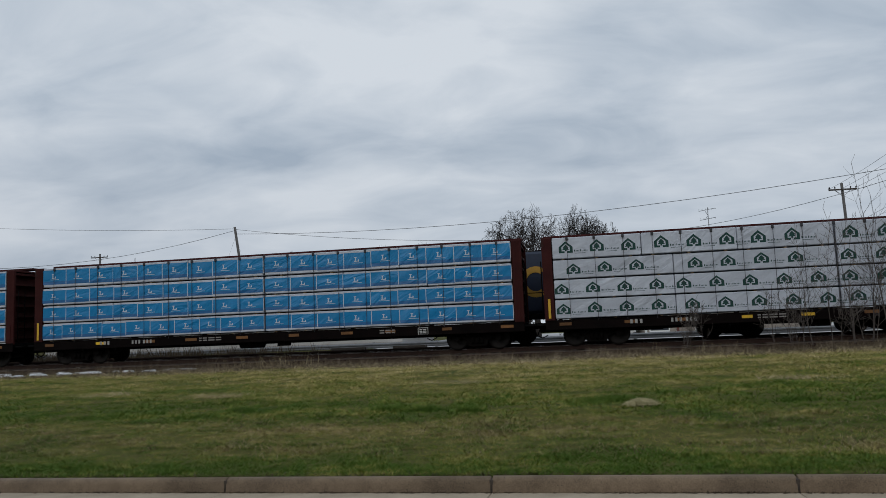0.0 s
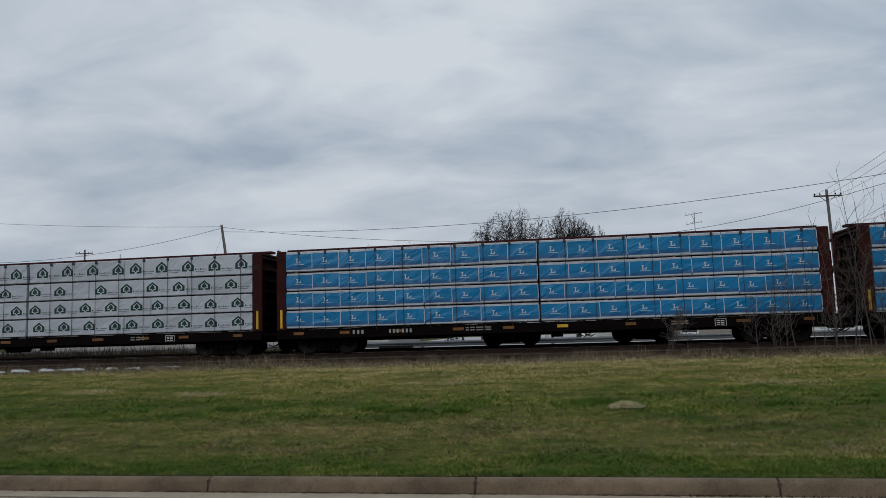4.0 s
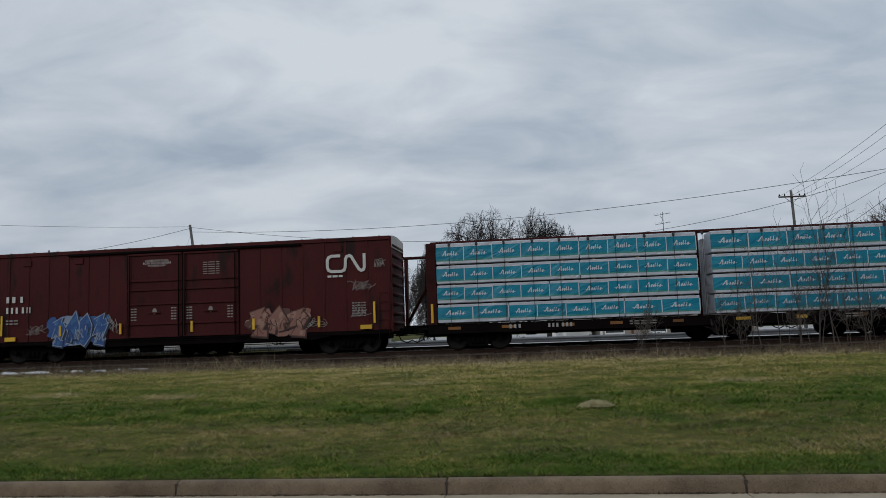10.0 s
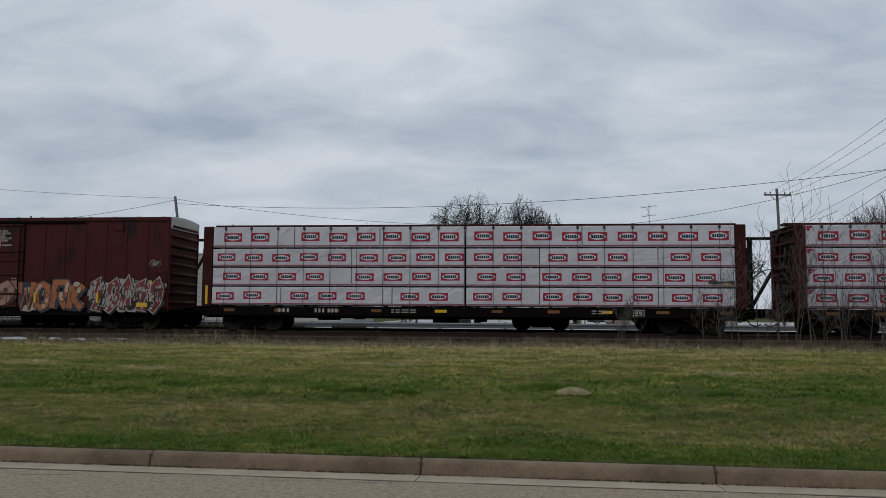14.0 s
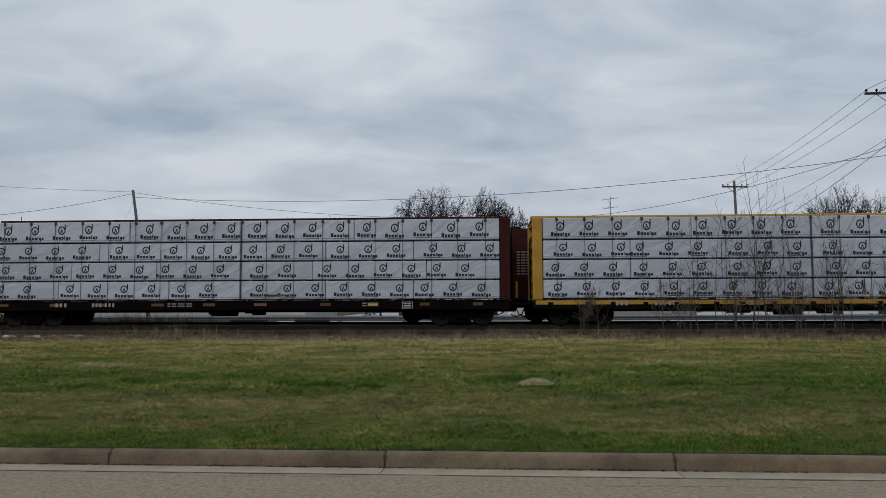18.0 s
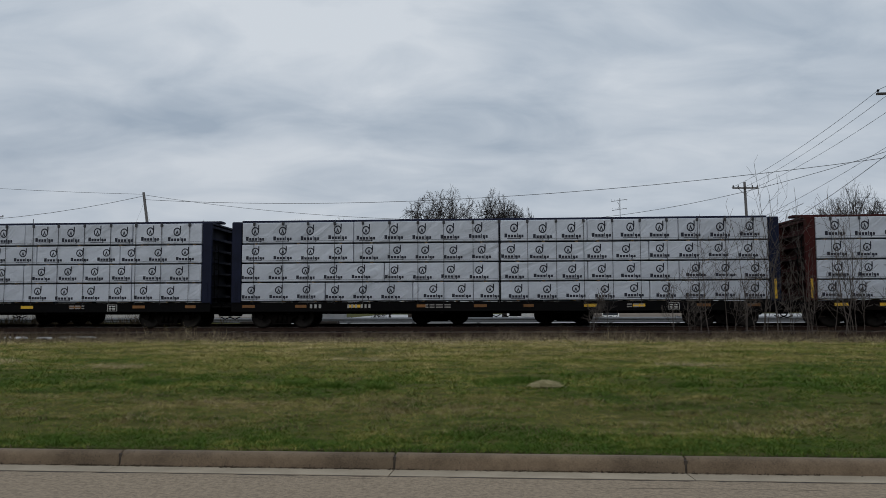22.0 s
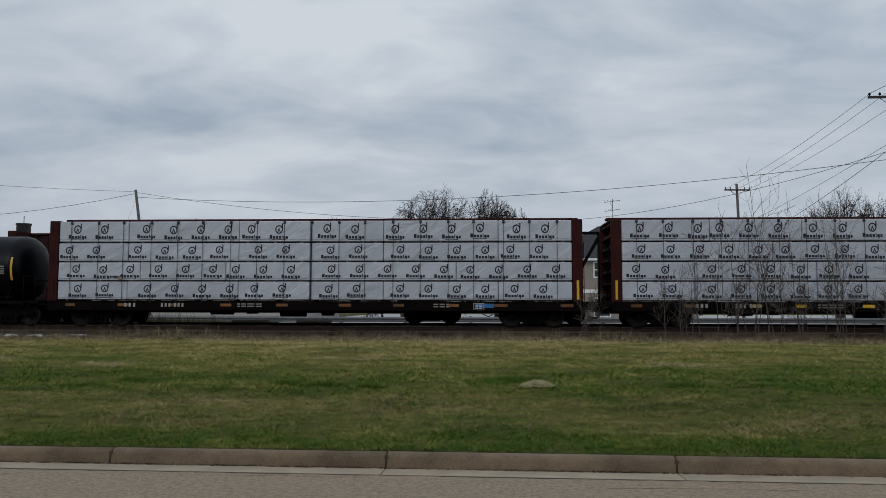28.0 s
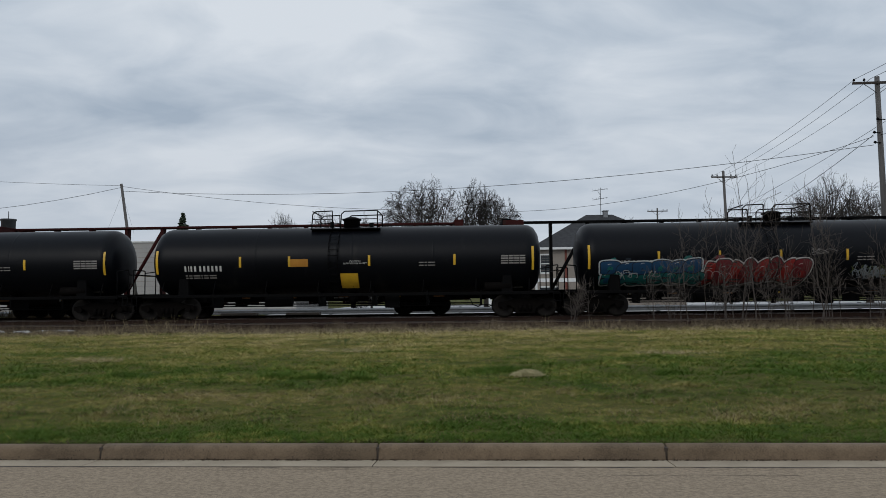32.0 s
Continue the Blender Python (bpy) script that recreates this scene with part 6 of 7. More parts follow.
def wire(a, b, sag, r=0.018, name="overhead_wire", label="thin black overhead wire", parts=16):
    a, b = Vector(a), Vector(b)
    vs, fs = [], []
    side = (b - a).cross(Vector((0, 0, 1))).normalized()
    for i in range(parts + 1):
        u = i / parts
        p = a.lerp(b, u)
        p.z -= 4 * sag * u * (1 - u)
        for c, s in ((0, 1), (-0.87, -0.5), (0.87, -0.5)):
            vs.append(tuple(p + side * (r * c) + Vector((0, 0, r * s))))
    for i in range(parts):
        for k in range(3):
            j = (k + 1) % 3
            fs.append((3 * i + k, 3 * i + j, 3 * i + 3 + j, 3 * i + 3 + k))
    return tagged(part(name, raw_mesh(name, vs, fs, wire_mat), None), label, "wire", "overhead wires")


def raw_mesh(name, vs, fs, material):
    me = bpy.data.meshes.new(name)
    me.from_pydata(vs, [], fs)
    me.materials.append(material)
    return me


def utility_pole(x, y, z0, top, lean, arm=0.0, arms=(0.35,), r=0.15, turn=0.0, words="weathered wooden utility pole"):
    """lean: how far the top stands to the side of the foot."""
    p = thing("utility_pole", words, "utility pole", "utility poles", pose(x, y, z0))
    bm = bmesh.new()
    h = top - z0
    rod(bm, (0, 0, -0.1), (lean, 0, h), r, r * 0.72, n=14)
    part("pole", bm, pole_wood, p)
    for d in arms:
        if not arm:
            continue
        bm = bmesh.new()
        box(bm, -arm, arm, -0.06, 0.06, -0.07, 0.07, bevel=0.01)
        a = part("crossarm", bm, tie_mat, p)
        a.matrix_basis = pose(lean * (h - d) / h, -0.16, h - d, 0, 0, turn)
        for k in (-0.94, -0.55, 0.55, 0.94):
            bm = bmesh.new()
            lathe(bm, [(0.07, 0.02), (0.12, 0.03), (0.14, 0.07), (0.2, 0.075), (0.24, 0.045), (0.27, 0.045)], (k * arm, 0, 0), "z", 10)
            part("insulator", bm, car_black, a)
        for s in (-1, 1):
            bm = bmesh.new()
            rod(bm, (s * arm * 0.55, 0.04, -0.05), (0, 0.08, -0.65), 0.022, n=6)
            part("arm_brace", bm, galvanised, a)
    return p


utility_pole(-26.85, 60, 0.4, 11.15, -1.6, r=0.145, words="leaning grey wooden utility pole")
utility_pole(25.5, 75, 0.4, 13.75, -0.35, arm=1.27, arms=(0.62,), r=0.17, turn=4)
utility_pole(29.7, 120, 0.4, 15.2, 0.0, arm=1.6, arms=(0.5,), r=0.16)
utility_pole(-75.5, 110, 0.4, 16.1, 0.0, arm=1.5, arms=(0.6,), r=0.18)
big = utility_pole(24.43, 45, 0.4, 14.45, -0.12, arm=1.5, arms=(0.40,), r=0.19, turn=-2, words="tall grey utility pole with one crossarm")
for dz, dx in ((3.4, -0.12), (4.0, -0.1), (2.6, 0.1)):
    bm = bmesh.new()
    rod(bm, (dx + 0.1, -0.1, 14.05 - dz), (dx - 0.35, -0.2, 14.05 - dz), 0.03, n=6)
    rod(bm, (dx - 0.35, -0.2, 14.05 - dz), (dx - 0.45, -0.2, 14.1 - dz), 0.08, n=8)
    part("insulator", bm, car_black, big)

LP = (-28.45, 60, 10.85)
wire((-28.4, 60, 10.55), (23.95, 45, 10.35), 1.25, 0.02)
wire((-28.45, 60, 10.95), (-6.5, 62, 8.9), 0.35, 0.018)
wire((-28.45, 60, 11.0), (-70, 48, 14.0), 0.8, 0.015)
wire(LP, (-66, 52, 10.6), 2.4, 0.02)
wire((-66, 62, 10.5), (-30, 62, 6.6), 0.5, 0.014)
for x0, x1 in ((23.9, 23.05), (25.05, 23.95), (26.2, 25.4)):
    wire((x0, 75, 13.2), (x1, 45, 14.35), 0.42, 0.015)
wire((1.65, 66, 9.06), (23.95, 45, 10.85), 1.2, 0.018)
wire((24.2, 66, 7.85), (23.95, 45, 10.95), 0.25, 0.02)
wire((24.4, 75, 9.15), (24.75, 45, 11.8), 0.3, 0.015)
wire((30, 60, 9.2), (24.6, 45, 8.6), 0.3, 0.015)
for x1, z1 in ((23.05, 14.35), (23.95, 14.35), (25.4, 14.35)):
    wire((x1, 45, z1), (x1 + 2.4, 15, 17.5), 0.8, 0.015)
wire((24.3, 45, 10.95), (30, 15, 11.5), 0.8, 0.018)

wire((-28.35, 60, 10.4), (-27.3, 60, 7.0), 0.02, 0.012)
wire((-28.35, 60, 10.4), (-28.9, 58.5, 7.0), 0.02, 0.012)

# ---- bare trees ----


def limb(vs, fs, a, b, r0, r1, n=4):
    """A tapered piece of a limb, as plain numbers for speed."""
    dx, dy, dz = b[0] - a[0], b[1] - a[1], b[2] - a[2]
    ln = math.sqrt(dx * dx + dy * dy + dz * dz) + 1e-9
    dx, dy, dz = dx / ln, dy / ln, dz / ln
    if abs(dz) < 0.9:
        ux, uy, uz = dy, -dx, 0.0
    else:
        ux, uy, uz = 0.0, dz, -dy
    m = math.sqrt(ux * ux + uy * uy + uz * uz) + 1e-9
    ux, uy, uz = ux / m, uy / m, uz / m
    wx, wy, wz = dy * uz - dz * uy, dz * ux - dx * uz, dx * uy - dy * ux
    k = len(vs)
    for p, r in ((a, r0), (b, r1)):
        for i in range(n):
            c, s = RING[n][i]
            vs.append((p[0] + (ux * c + wx * s) * r, p[1] + (uy * c + wy * s) * r, p[2] + (uz * c + wz * s) * r))
    for i in range(n):
        j = (i + 1) % n
        fs.append((k + i, k + j, k + n + j, k + n + i))


RING = {n: [(math.cos(2 * math.pi * i / n), math.sin(2 * math.pi * i / n)) for i in range(n)] for n in (3, 4, 5, 6, 10)}


def unit(x, y, z):
    m = math.sqrt(x * x + y * y + z * z) + 1e-9
    return (x / m, y / m, z / m)


def bough(vs, fs, rng, p, d, length, r, depth, up, spread_, least):
    """One limb in bent pieces, with side limbs, thinning out to twigs."""
    pieces = 3 if depth > 1 else 2
    step = length / pieces
    for k in range(pieces):
        d = unit(d[0] + rng.gauss(0, 0.07), d[1] + rng.gauss(0, 0.07), d[2] + rng.gauss(0, 0.05) + up)
        q = (p[0] + d[0] * step, p[1] + d[1] * step, p[2] + d[2] * step)
        r2 = max(r * 0.85, least)
        limb(vs, fs, p, q, r, r2, 6 if r > 0.08 else (4 if r > 0.03 else 3))
        if depth > 0:
            for _ in range(2 if depth > 1 else rng.choice((2, 3))):
                a = rng.uniform(0, 2 * math.pi)
                e = (math.cos(a), math.sin(a), 0.3)
                sx, sy, sz = unit(d[1] * e[2] - d[2] * e[1], d[2] * e[0] - d[0] * e[2], d[0] * e[1] - d[1] * e[0])
                f, g = 1 - spread_ * 0.6, spread_ * rng.uniform(0.7, 1.3)
                bough(vs, fs, rng, q, unit(d[0] * f + sx * g, d[1] * f + sy * g, d[2] * f + sz * g), length * rng.uniform(0.48, 0.70), r2 * rng.uniform(0.52, 0.70), depth - 1, up, spread_, least)
        p, r = q, r2


def fork(vs, fs, rng, p, d, length, r, depth, least, wide):
    """A limb that parts again and again at narrow angles, like an old maple."""
    for k in range(2):
        j = 0.09 if depth > 2 else 0.2
        d = unit(d[0] + rng.gauss(0, j), d[1] + rng.gauss(0, j), d[2] + rng.gauss(0, j) + 0.01)
        q = (p[0] + d[0] * length / 2, p[1] + d[1] * length / 2, p[2] + d[2] * length / 2)
        r2 = max(r * 0.88, least)
        limb(vs, fs, p, q, r, r2, 6 if r > 0.08 else (4 if r > 0.03 else 3))
        p, r = q, r2
        if depth == 0:
            continue
        for i in range((1 if rng.random() < 0.65 else 0) if k == 0 else rng.choice((2, 3, 3))):
            a = rng.uniform(0, 2 * math.pi)
            e = (math.cos(a), math.sin(a), 0.2)
            sx, sy, sz = unit(d[1] * e[2] - d[2] * e[1], d[2] * e[0] - d[0] * e[2], d[0] * e[1] - d[1] * e[0])
            g = wide * (rng.uniform(0.1, 0.4) if k and i == 0 else rng.uniform(0.5, 1.0))
            fork(vs, fs, rng, q, unit(d[0] + sx * g, d[1] + sy * g, d[2] + sz * g), length * (rng.uniform(0.66, 0.86) if depth > 2 else rng.uniform(0.45, 0.68)), r2 * rng.uniform(0.64, 0.80), depth - 1, least, wide)


def bare_tree(x, y, z0, height, seed, width=8.0, depth=5, wide=0.95, r=0.34, trunk=0.2, limbs=6, least=0.011, open_=0.95, words="bare spreading tree with fine twigs"):
    rng = random.Random(seed)
    t = thing("tree", words, "tree", "bare trees", pose(x, y, z0))
    vs, fs = [], []
    th = height * trunk
    limb(vs, fs, (0, 0, -0.2), (0.05, 0, th * 0.5), r * 1.25, r, 10)
    limb(vs, fs, (0.05, 0, th * 0.5), (0.0, 0.05, th), r, r * 0.9, 10)
    part("trunk", raw_mesh("trunk", vs, fs, bark), None, t)
    vs, fs = [], []
    for k in range(limbs):
        a = 2 * math.pi * k / limbs + rng.uniform(-0.4, 0.4)
        tilt = rng.uniform(0.35 * open_, open_) if k else 0.12
        fork(vs, fs, rng, (0, 0, th * rng.uniform(0.8, 1.0)), (math.sin(tilt) * math.cos(a), math.sin(tilt) * math.sin(a), math.cos(tilt)), height * rng.uniform(0.24, 0.30), r * 0.66, depth, least, wide)
    order = sorted(v[2] for v in vs)
    k = (height - th) / (order[int(len(order) * 0.9995)] - th)
    side = sorted(abs(v[0]) for v in vs)[int(len(vs) * 0.985)]
    f = width / 2 / side
    # a domed outline
    reach = width * 0.60
    vs = [(v[0] * f, v[1] * f, th + (v[2] - th) * k * math.sqrt(max(1.0 - (math.hypot(v[0], v[1]) * f / reach) ** 2, 0.12)) if v[2] > th else v[2]) for v in vs]
    part("crown", raw_mesh("crown", vs, fs, bark), None, t)
    return t


bare_tree(-4.1, 80, 0.4, 14.6, 3, 14.0, depth=6, limbs=7, open_=1.0, least=0.017)
bare_tree(1.7, 81, 0.4, 14.0, 8, 10.5, depth=6, limbs=7, open_=0.9, least=0.017)
bare_tree(-25.2, 100, 0.4, 13.4, 5, 8.0, least=0.013, open_=0.5)
bare_tree(-19.9, 101, 0.4, 13.9, 6, 9.0, least=0.013, open_=0.55)
bare_tree(-15.0, 112, 0.4, 12.4, 9, 8.0, depth=4, least=0.016, open_=0.6)
bare_tree(37.0, 80, 0.4, 14.2, 4, 11.0, limbs=9, open_=0.8)
bare_tree(43.5, 84, 0.4, 14.0, 7, 12.0, limbs=8, open_=0.8)
bare_tree(51.0, 82, 0.4, 13.2, 10, 11.5, limbs=8, open_=0.8)
bare_tree(22.0, 104, 0.4, 12.0, 21, 10.0, depth=4, limbs=7, least=0.016, open_=0.7)
bare_tree(29.5, 104, 0.4, 12.0, 22, 10.0, depth=4, limbs=7, least=0.016, open_=0.7)
bare_tree(15.5, 108, 0.4, 11.3, 23, 9.0, depth=4, limbs=7, least=0.016, open_=0.7)

bare_tree(-5.3, 64, 0.4, 6.6, 31, 3.6, depth=5, limbs=12, trunk=0.05, r=0.12, least=0.022, open_=0.7, words="dense brown leafless thicket by the houses")
bare_tree(-8.9, 67, 0.4, 8.6, 32, 4.6, depth=6, limbs=11, trunk=0.05, r=0.13, least=0.020, open_=0.7, words="dense brown leafless thicket by the houses")


def fir(x, y, z0, height, seed):
    rng = random.Random(seed)
    t = thing("fir_tree", "small dark green fir tree", "fir tree", "", pose(x, y, z0))
    bm = bmesh.new()
    rod(bm, (0, 0, 0), (0, 0, height), 0.18, 0.02, n=8)
    part("trunk", bm, bark, t)
    vs, fs = [], []
    for k in range(40):
        z = height * (0.15 + 0.84 * k / 40)
        reach = (height - z) * 0.36 + 0.15
        for i in range(26):
            a = rng.uniform(0, 2 * math.pi)
            ln = reach * rng.uniform(0.35, 1.12)
            dz = rng.uniform(-0.16, 0.16)
            e = (math.cos(a) * ln, math.sin(a) * ln, z - 0.25 * ln + 0.1 + dz)
            b = len(vs)
            wx, wy = -math.sin(a) * 0.2 * ln, math.cos(a) * 0.2 * ln
            vs += [(0, 0, z + 0.12), (e[0] * 0.6 + wx, e[1] * 0.6 + wy, z - 0.1 * ln), e, (e[0] * 0.6 - wx, e[1] * 0.6 - wy, z - 0.1 * ln), (e[0] * 0.5, e[1] * 0.5, z - 0.32 * ln)]
            fs += [(b, b + 1, b + 2, b + 3), (b, b + 2, b + 4)]
    part("crown", raw_mesh("crown", vs, fs, fir_mat), None, t)


fir(-27.2, 70, 0.4, 9.6, 2)

# ---- buildings beyond ----


def window(parent, x0, x1, y, z0, z1, face=-1):
    w = 0.09
    bm = bmesh.new()
    for a, b, c, d in ((x0 - w, x1 + w, z1, z1 + w * 1.3), (x0 - w, x1 + w, z0 - w * 1.3, z0), (x0 - w, x0, z0, z1), (x1, x1 + w, z0, z1), (x0, x1, (z0 + z1) / 2 - 0.035, (z0 + z1) / 2 + 0.035)):
        box(bm, a, b, y - 0.06, y + 0.02, c, d)
    win = part("window", bm, white_paint, parent, "white framed sash window")
    for c, d in ((z0, (z0 + z1) / 2 - 0.035), ((z0 + z1) / 2 + 0.035, z1)):
        bm = bmesh.new()
        box(bm, x0, x1, y - 0.02, y + 0.0, c, d)
        part("pane", bm, glass, win)


def tan_house():
    h = thing("house", "tan two-storey house with dark shingle roof", "house")
    x0, x1, y0, y1, eave = 5.3, 17.5, 62.0, 72.0, 5.55
    bm = bmesh.new()
    box(bm, x0, x1, y0, y1, 0.4, eave)
    part("wall", bm, siding, h)
    bm = bmesh.new()
    k = 0
    z = 0.5
    while z < eave:
        box(bm, x0 - 0.01, x1 + 0.01, y0 - 0.025, y0 + 0.0, z, z + 0.012)
        z += 0.2
    part("clapboard", bm, siding, h)
    bm = bmesh.new()
    o = 0.45
    p = [(x0 - o, y0 - o, eave), (x1 + o, y0 - o, eave), (x1 + o, y1 + o, eave), (x0 - o, y1 + o, eave)]
    r = [(x0 + 5.0, (y0 + y1) / 2, 8.75), (x1 - 4.9, (y0 + y1) / 2, 8.75)]
    v = [bm.verts.new(q) for q in p + r]
    for f in ((0, 1, 5, 4), (1, 2, 5), (2, 3, 4, 5), (3, 0, 4), (3, 2, 1, 0)):
        bm.faces.new([v[i] for i in f])
    roof = part("roof", bm, shingle, h)
    bm = bmesh.new()
    box(bm, 11.75, 12.15, 66.5, 67.0, 8.0, 9.02, bevel=0.02)
    box(bm, 11.69, 12.21, 66.44, 67.06, 8.98, 9.08, bevel=0.02)
    part("chimney", bm, galvanised, roof, "grey-brown masonry chimney")
    bm = bmesh.new()
    box(bm, x0 - o, x1 + o, y0 - o - 0.08, y0 - o + 0.02, eave - 0.16, eave + 0.02)
    part("gutter", bm, white_paint, h)
    bm = bmesh.new()
    box(bm, x0 - 0.03, x1 + 0.03, y0 - 0.07, y0 - 0.002, 2.75, 3.05)
    part("band", bm, white_paint, h, "white band between the storeys")
    for x in (x0 + 0.05, x0 + 2.5):
        bm = bmesh.new()
        box(bm, x - 0.09, x + 0.09, y0 - 0.06, y0 - 0.003, 0.4, eave - 0.16)
        part("corner_board", bm, white_paint if x < x0 + 1 else brick_red, h)
    window(h, 5.75, 6.55, y0, 3.55, 4.95)
    window(h, 9.2, 10.0, y0, 4.1, 5.2)
    window(h, 12.5, 13.4, y0, 3.55, 4.95)
    window(h, 5.7, 7.1, y0, 0.9, 2.3)
    window(h, 9.2, 10.4, y0, 0.9, 2.3)
    # antenna on the roof
    a = thing("antenna", "rooftop television antenna on a thin mast", "antenna")
    bm = bmesh.new()
    rod(bm, (11.65, 67.2, 8.0), (11.65, 67.2, 11.2), 0.03, n=6)
    part("mast", bm, galvanised, a)
    for z, w, n in ((11.0, 0.75, 6), (10.2, 0.7, 5)):
        bm = bmesh.new()
        rod(bm, (11.65 - w, 67.2, z - 0.1), (11.65 + w * 0.85, 67.2, z + 0.1), 0.022, n=6)
        for k in range(n):
            x = 11.65 - w + 1.8 * w * k / (n - 1)
            rod(bm, (x, 66.9, z + 0.05), (x + 0.05, 67.5, z + 0.05), 0.014, n=5)
        part("boom", bm, galvanised, a)
    bm = bmesh.new()
    rod(bm, (11.65, 67.2, 10.5), (11.4, 67.0, 10.85), 0.02, n=5)
    rod(bm, (11.65, 67.2, 10.5), (11.4, 67.0, 10.2), 0.02, n=5)
    part("reflector_arm", bm, galvanised, a)


tan_house()


def white_porch():
    h = thing("porch_house", "white house with a columned porch", "house")
    bm = bmesh.new()
    box(bm, 2.2, 4.6, 66, 74, 0.4, 4.6)
    part("wall", bm, white_paint, h)
    bm = bmesh.new()
    v = [bm.verts.new(p) for p in ((1.2, 63.4, 4.5), (4.9, 63.4, 4.5), (4.9, 74, 4.5), (1.2, 74, 4.5), (3.05, 63.4, 5.5), (3.05, 74, 5.5))]
    for f in ((0, 1, 4), (1, 2, 5, 4), (3, 0, 4, 5), (2, 3, 5), (3, 2, 1, 0)):
        bm.faces.new([v[i] for i in f])
    part("roof", bm, shingle, h)
    for x in (1.6, 2.5, 4.5):
        bm = bmesh.new()
        box(bm, x - 0.13, x + 0.13, 63.7, 63.96, 0.4, 4.5, bevel=0.02)
        box(bm, x - 0.18, x + 0.18, 63.65, 64.01, 4.2, 4.5)
        part("column", bm, white_paint, h)


white_porch()


def block_building():
    b = thing("block_building", "low pale block building with a flat roof", "building")
    x0, x1, y0, y1, top = -48.0, -14.5, 62.0, 76.0, 6.45
    bm = bmesh.new()
    box(bm, x0, x1, y0, y1, 0.4, top)
    part("wall", bm, block_wall, b)
    course = bmesh.new()
    box(course, x0 - 0.005, x1 + 0.005, -0.012, 0.0, 0.0, 0.014)
    me = mesh_of("joint_course", course, concrete)
    for k in range(14):
        at(part("course_joint", me, None, b), 0, y0, 0.8 + 0.4 * k)
    bm = bmesh.new()
    box(bm, x0 - 0.1, x1 + 0.1, y0 - 0.1, y1 + 0.1, top, top + 0.14, bevel=0.02)
    part("coping", bm, white_paint, b)
    bm = bmesh.new()
    v = [bm.verts.new(p) for p in ((-23.0, 64, top + 0.1), (-17.0, 64, top + 0.1), (-17.8, 70, 7.75), (-22.0, 70, 7.75), (-23, 76, top + 0.1), (-17, 76, top + 0.1))]
    for f in ((0, 1, 2, 3), (3, 2, 5, 4), (1, 5, 2), (0, 3, 4)):
        bm.faces.new([v[i] for i in f])
    part("roof", bm, lot_mat, b, "pale low roof")
    c = thing("roof_vent", "dark round steel roof vent with a thin mast", "roof vent")
    bm = bmesh.new()
    lathe(bm, [(0.0, 0.55), (2.1, 0.57), (2.14, 0.63), (2.28, 0.63)], (-39.7, 63.0, top), "z", 20)
    part("cylinder", bm, shingle, c)
    bm = bmesh.new()
    rod(bm, (-39.7, 63.0, top + 2.2), (-39.7, 63.0, top + 2.95), 0.03, n=6)
    part("mast", bm, shingle, c)


block_building()



def shed():
    """A small board shed with a single-pitch roof."""
    h = thing("shed", "weathered brown board shed with a lean-to roof", "shed")
    bm = bmesh.new()
    box(bm, -7.2, -4.1, 66.5, 69.0, 0.40, 3.6)
    part("wall", bm, shed_wood, h)
    bm = bmesh.new()
    box(bm, -0.10, 0.10, -0.025, 0.0, 0.0, 3.15, bevel=0.006)
    board = mesh_of("board", bm, shed_wood)
    for k in range(14):
        at(part("board", board, None, h), -7.08 + 0.222 * k, 66.5, 0.42)
    bm = bmesh.new()
    v = [bm.verts.new(p) for p in ((-7.5, 66.1, 3.62), (-3.8, 66.1, 3.62), (-3.8, 69.3, 4.3), (-7.5, 69.3, 4.3), (-7.5, 66.1, 3.74), (-3.8, 66.1, 3.74), (-3.8, 69.3, 4.42), (-7.5, 69.3, 4.42))]
    for f in ((3, 2, 1, 0), (4, 5, 6, 7), (0, 1, 5, 4), (1, 2, 6, 5), (2, 3, 7, 6), (3, 0, 4, 7)):
        bm.faces.new([v[i] for i in f])
    part("roof", bm, shingle, h)


shed()

# ---- guard rail along the lot ----
guard = thing("guard_rail", "galvanised roadside guard rail on short posts", "guard rail")
bm = bmesh.new()
prof = [(0, -0.155), (-0.03, -0.13), (-0.08, -0.09), (-0.08, -0.04), (-0.02, 0.0), (-0.08, 0.04), (-0.08, 0.09), (-0.03, 0.13), (0, 0.155)]
ends = [[bm.verts.new((x, 44 + y, 0.90 + z)) for y, z in prof] for x in (-60, 60)]
for i in range(len(prof) - 1):
    bm.faces.new((ends[0][i], ends[1][i], ends[1][i + 1], ends[0][i + 1]))
part("beam", bm, galvanised, guard)
bm = bmesh.new()
box(bm, -0.08, 0.08, 0.01, 0.16, -0.6, 0.2)
me = mesh_of("post", bm, galvanised)
for k in range(-14, 15):
    at(part("post", me, None, guard), -12.07 + 3.81 * k, 44, 0.9)



def tie_stack(x, y, long_):
    """Old ties lying two high on short bearers."""
    st = thing("tie_stack", "low stack of dark old railway ties", "tie stack", "tie stacks", pose(x, y, 0.40, 0, 0, 2))
    for k, (dz, n) in enumerate(((0.12, 3), (0.30, 2))):
        for q in range(n):
            bm = bmesh.new()
            box(bm, -long_ / 2, long_ / 2, -0.12, 0.12, 0.0, 0.17, bevel=0.012)
            at(part("tie", bm, tie_mat, st), 0.05 * (q - k), 0.28 * q - 0.14 * (n - 1), dz)
    for dx in (-long_ * 0.46, -long_ * 0.1, long_ * 0.44):
        bm = bmesh.new()
        box(bm, dx - 0.10, dx + 0.10, -0.4, 0.4, 0.0, 0.12, bevel=0.01)
        part("bearer", bm, tie_mat, st)


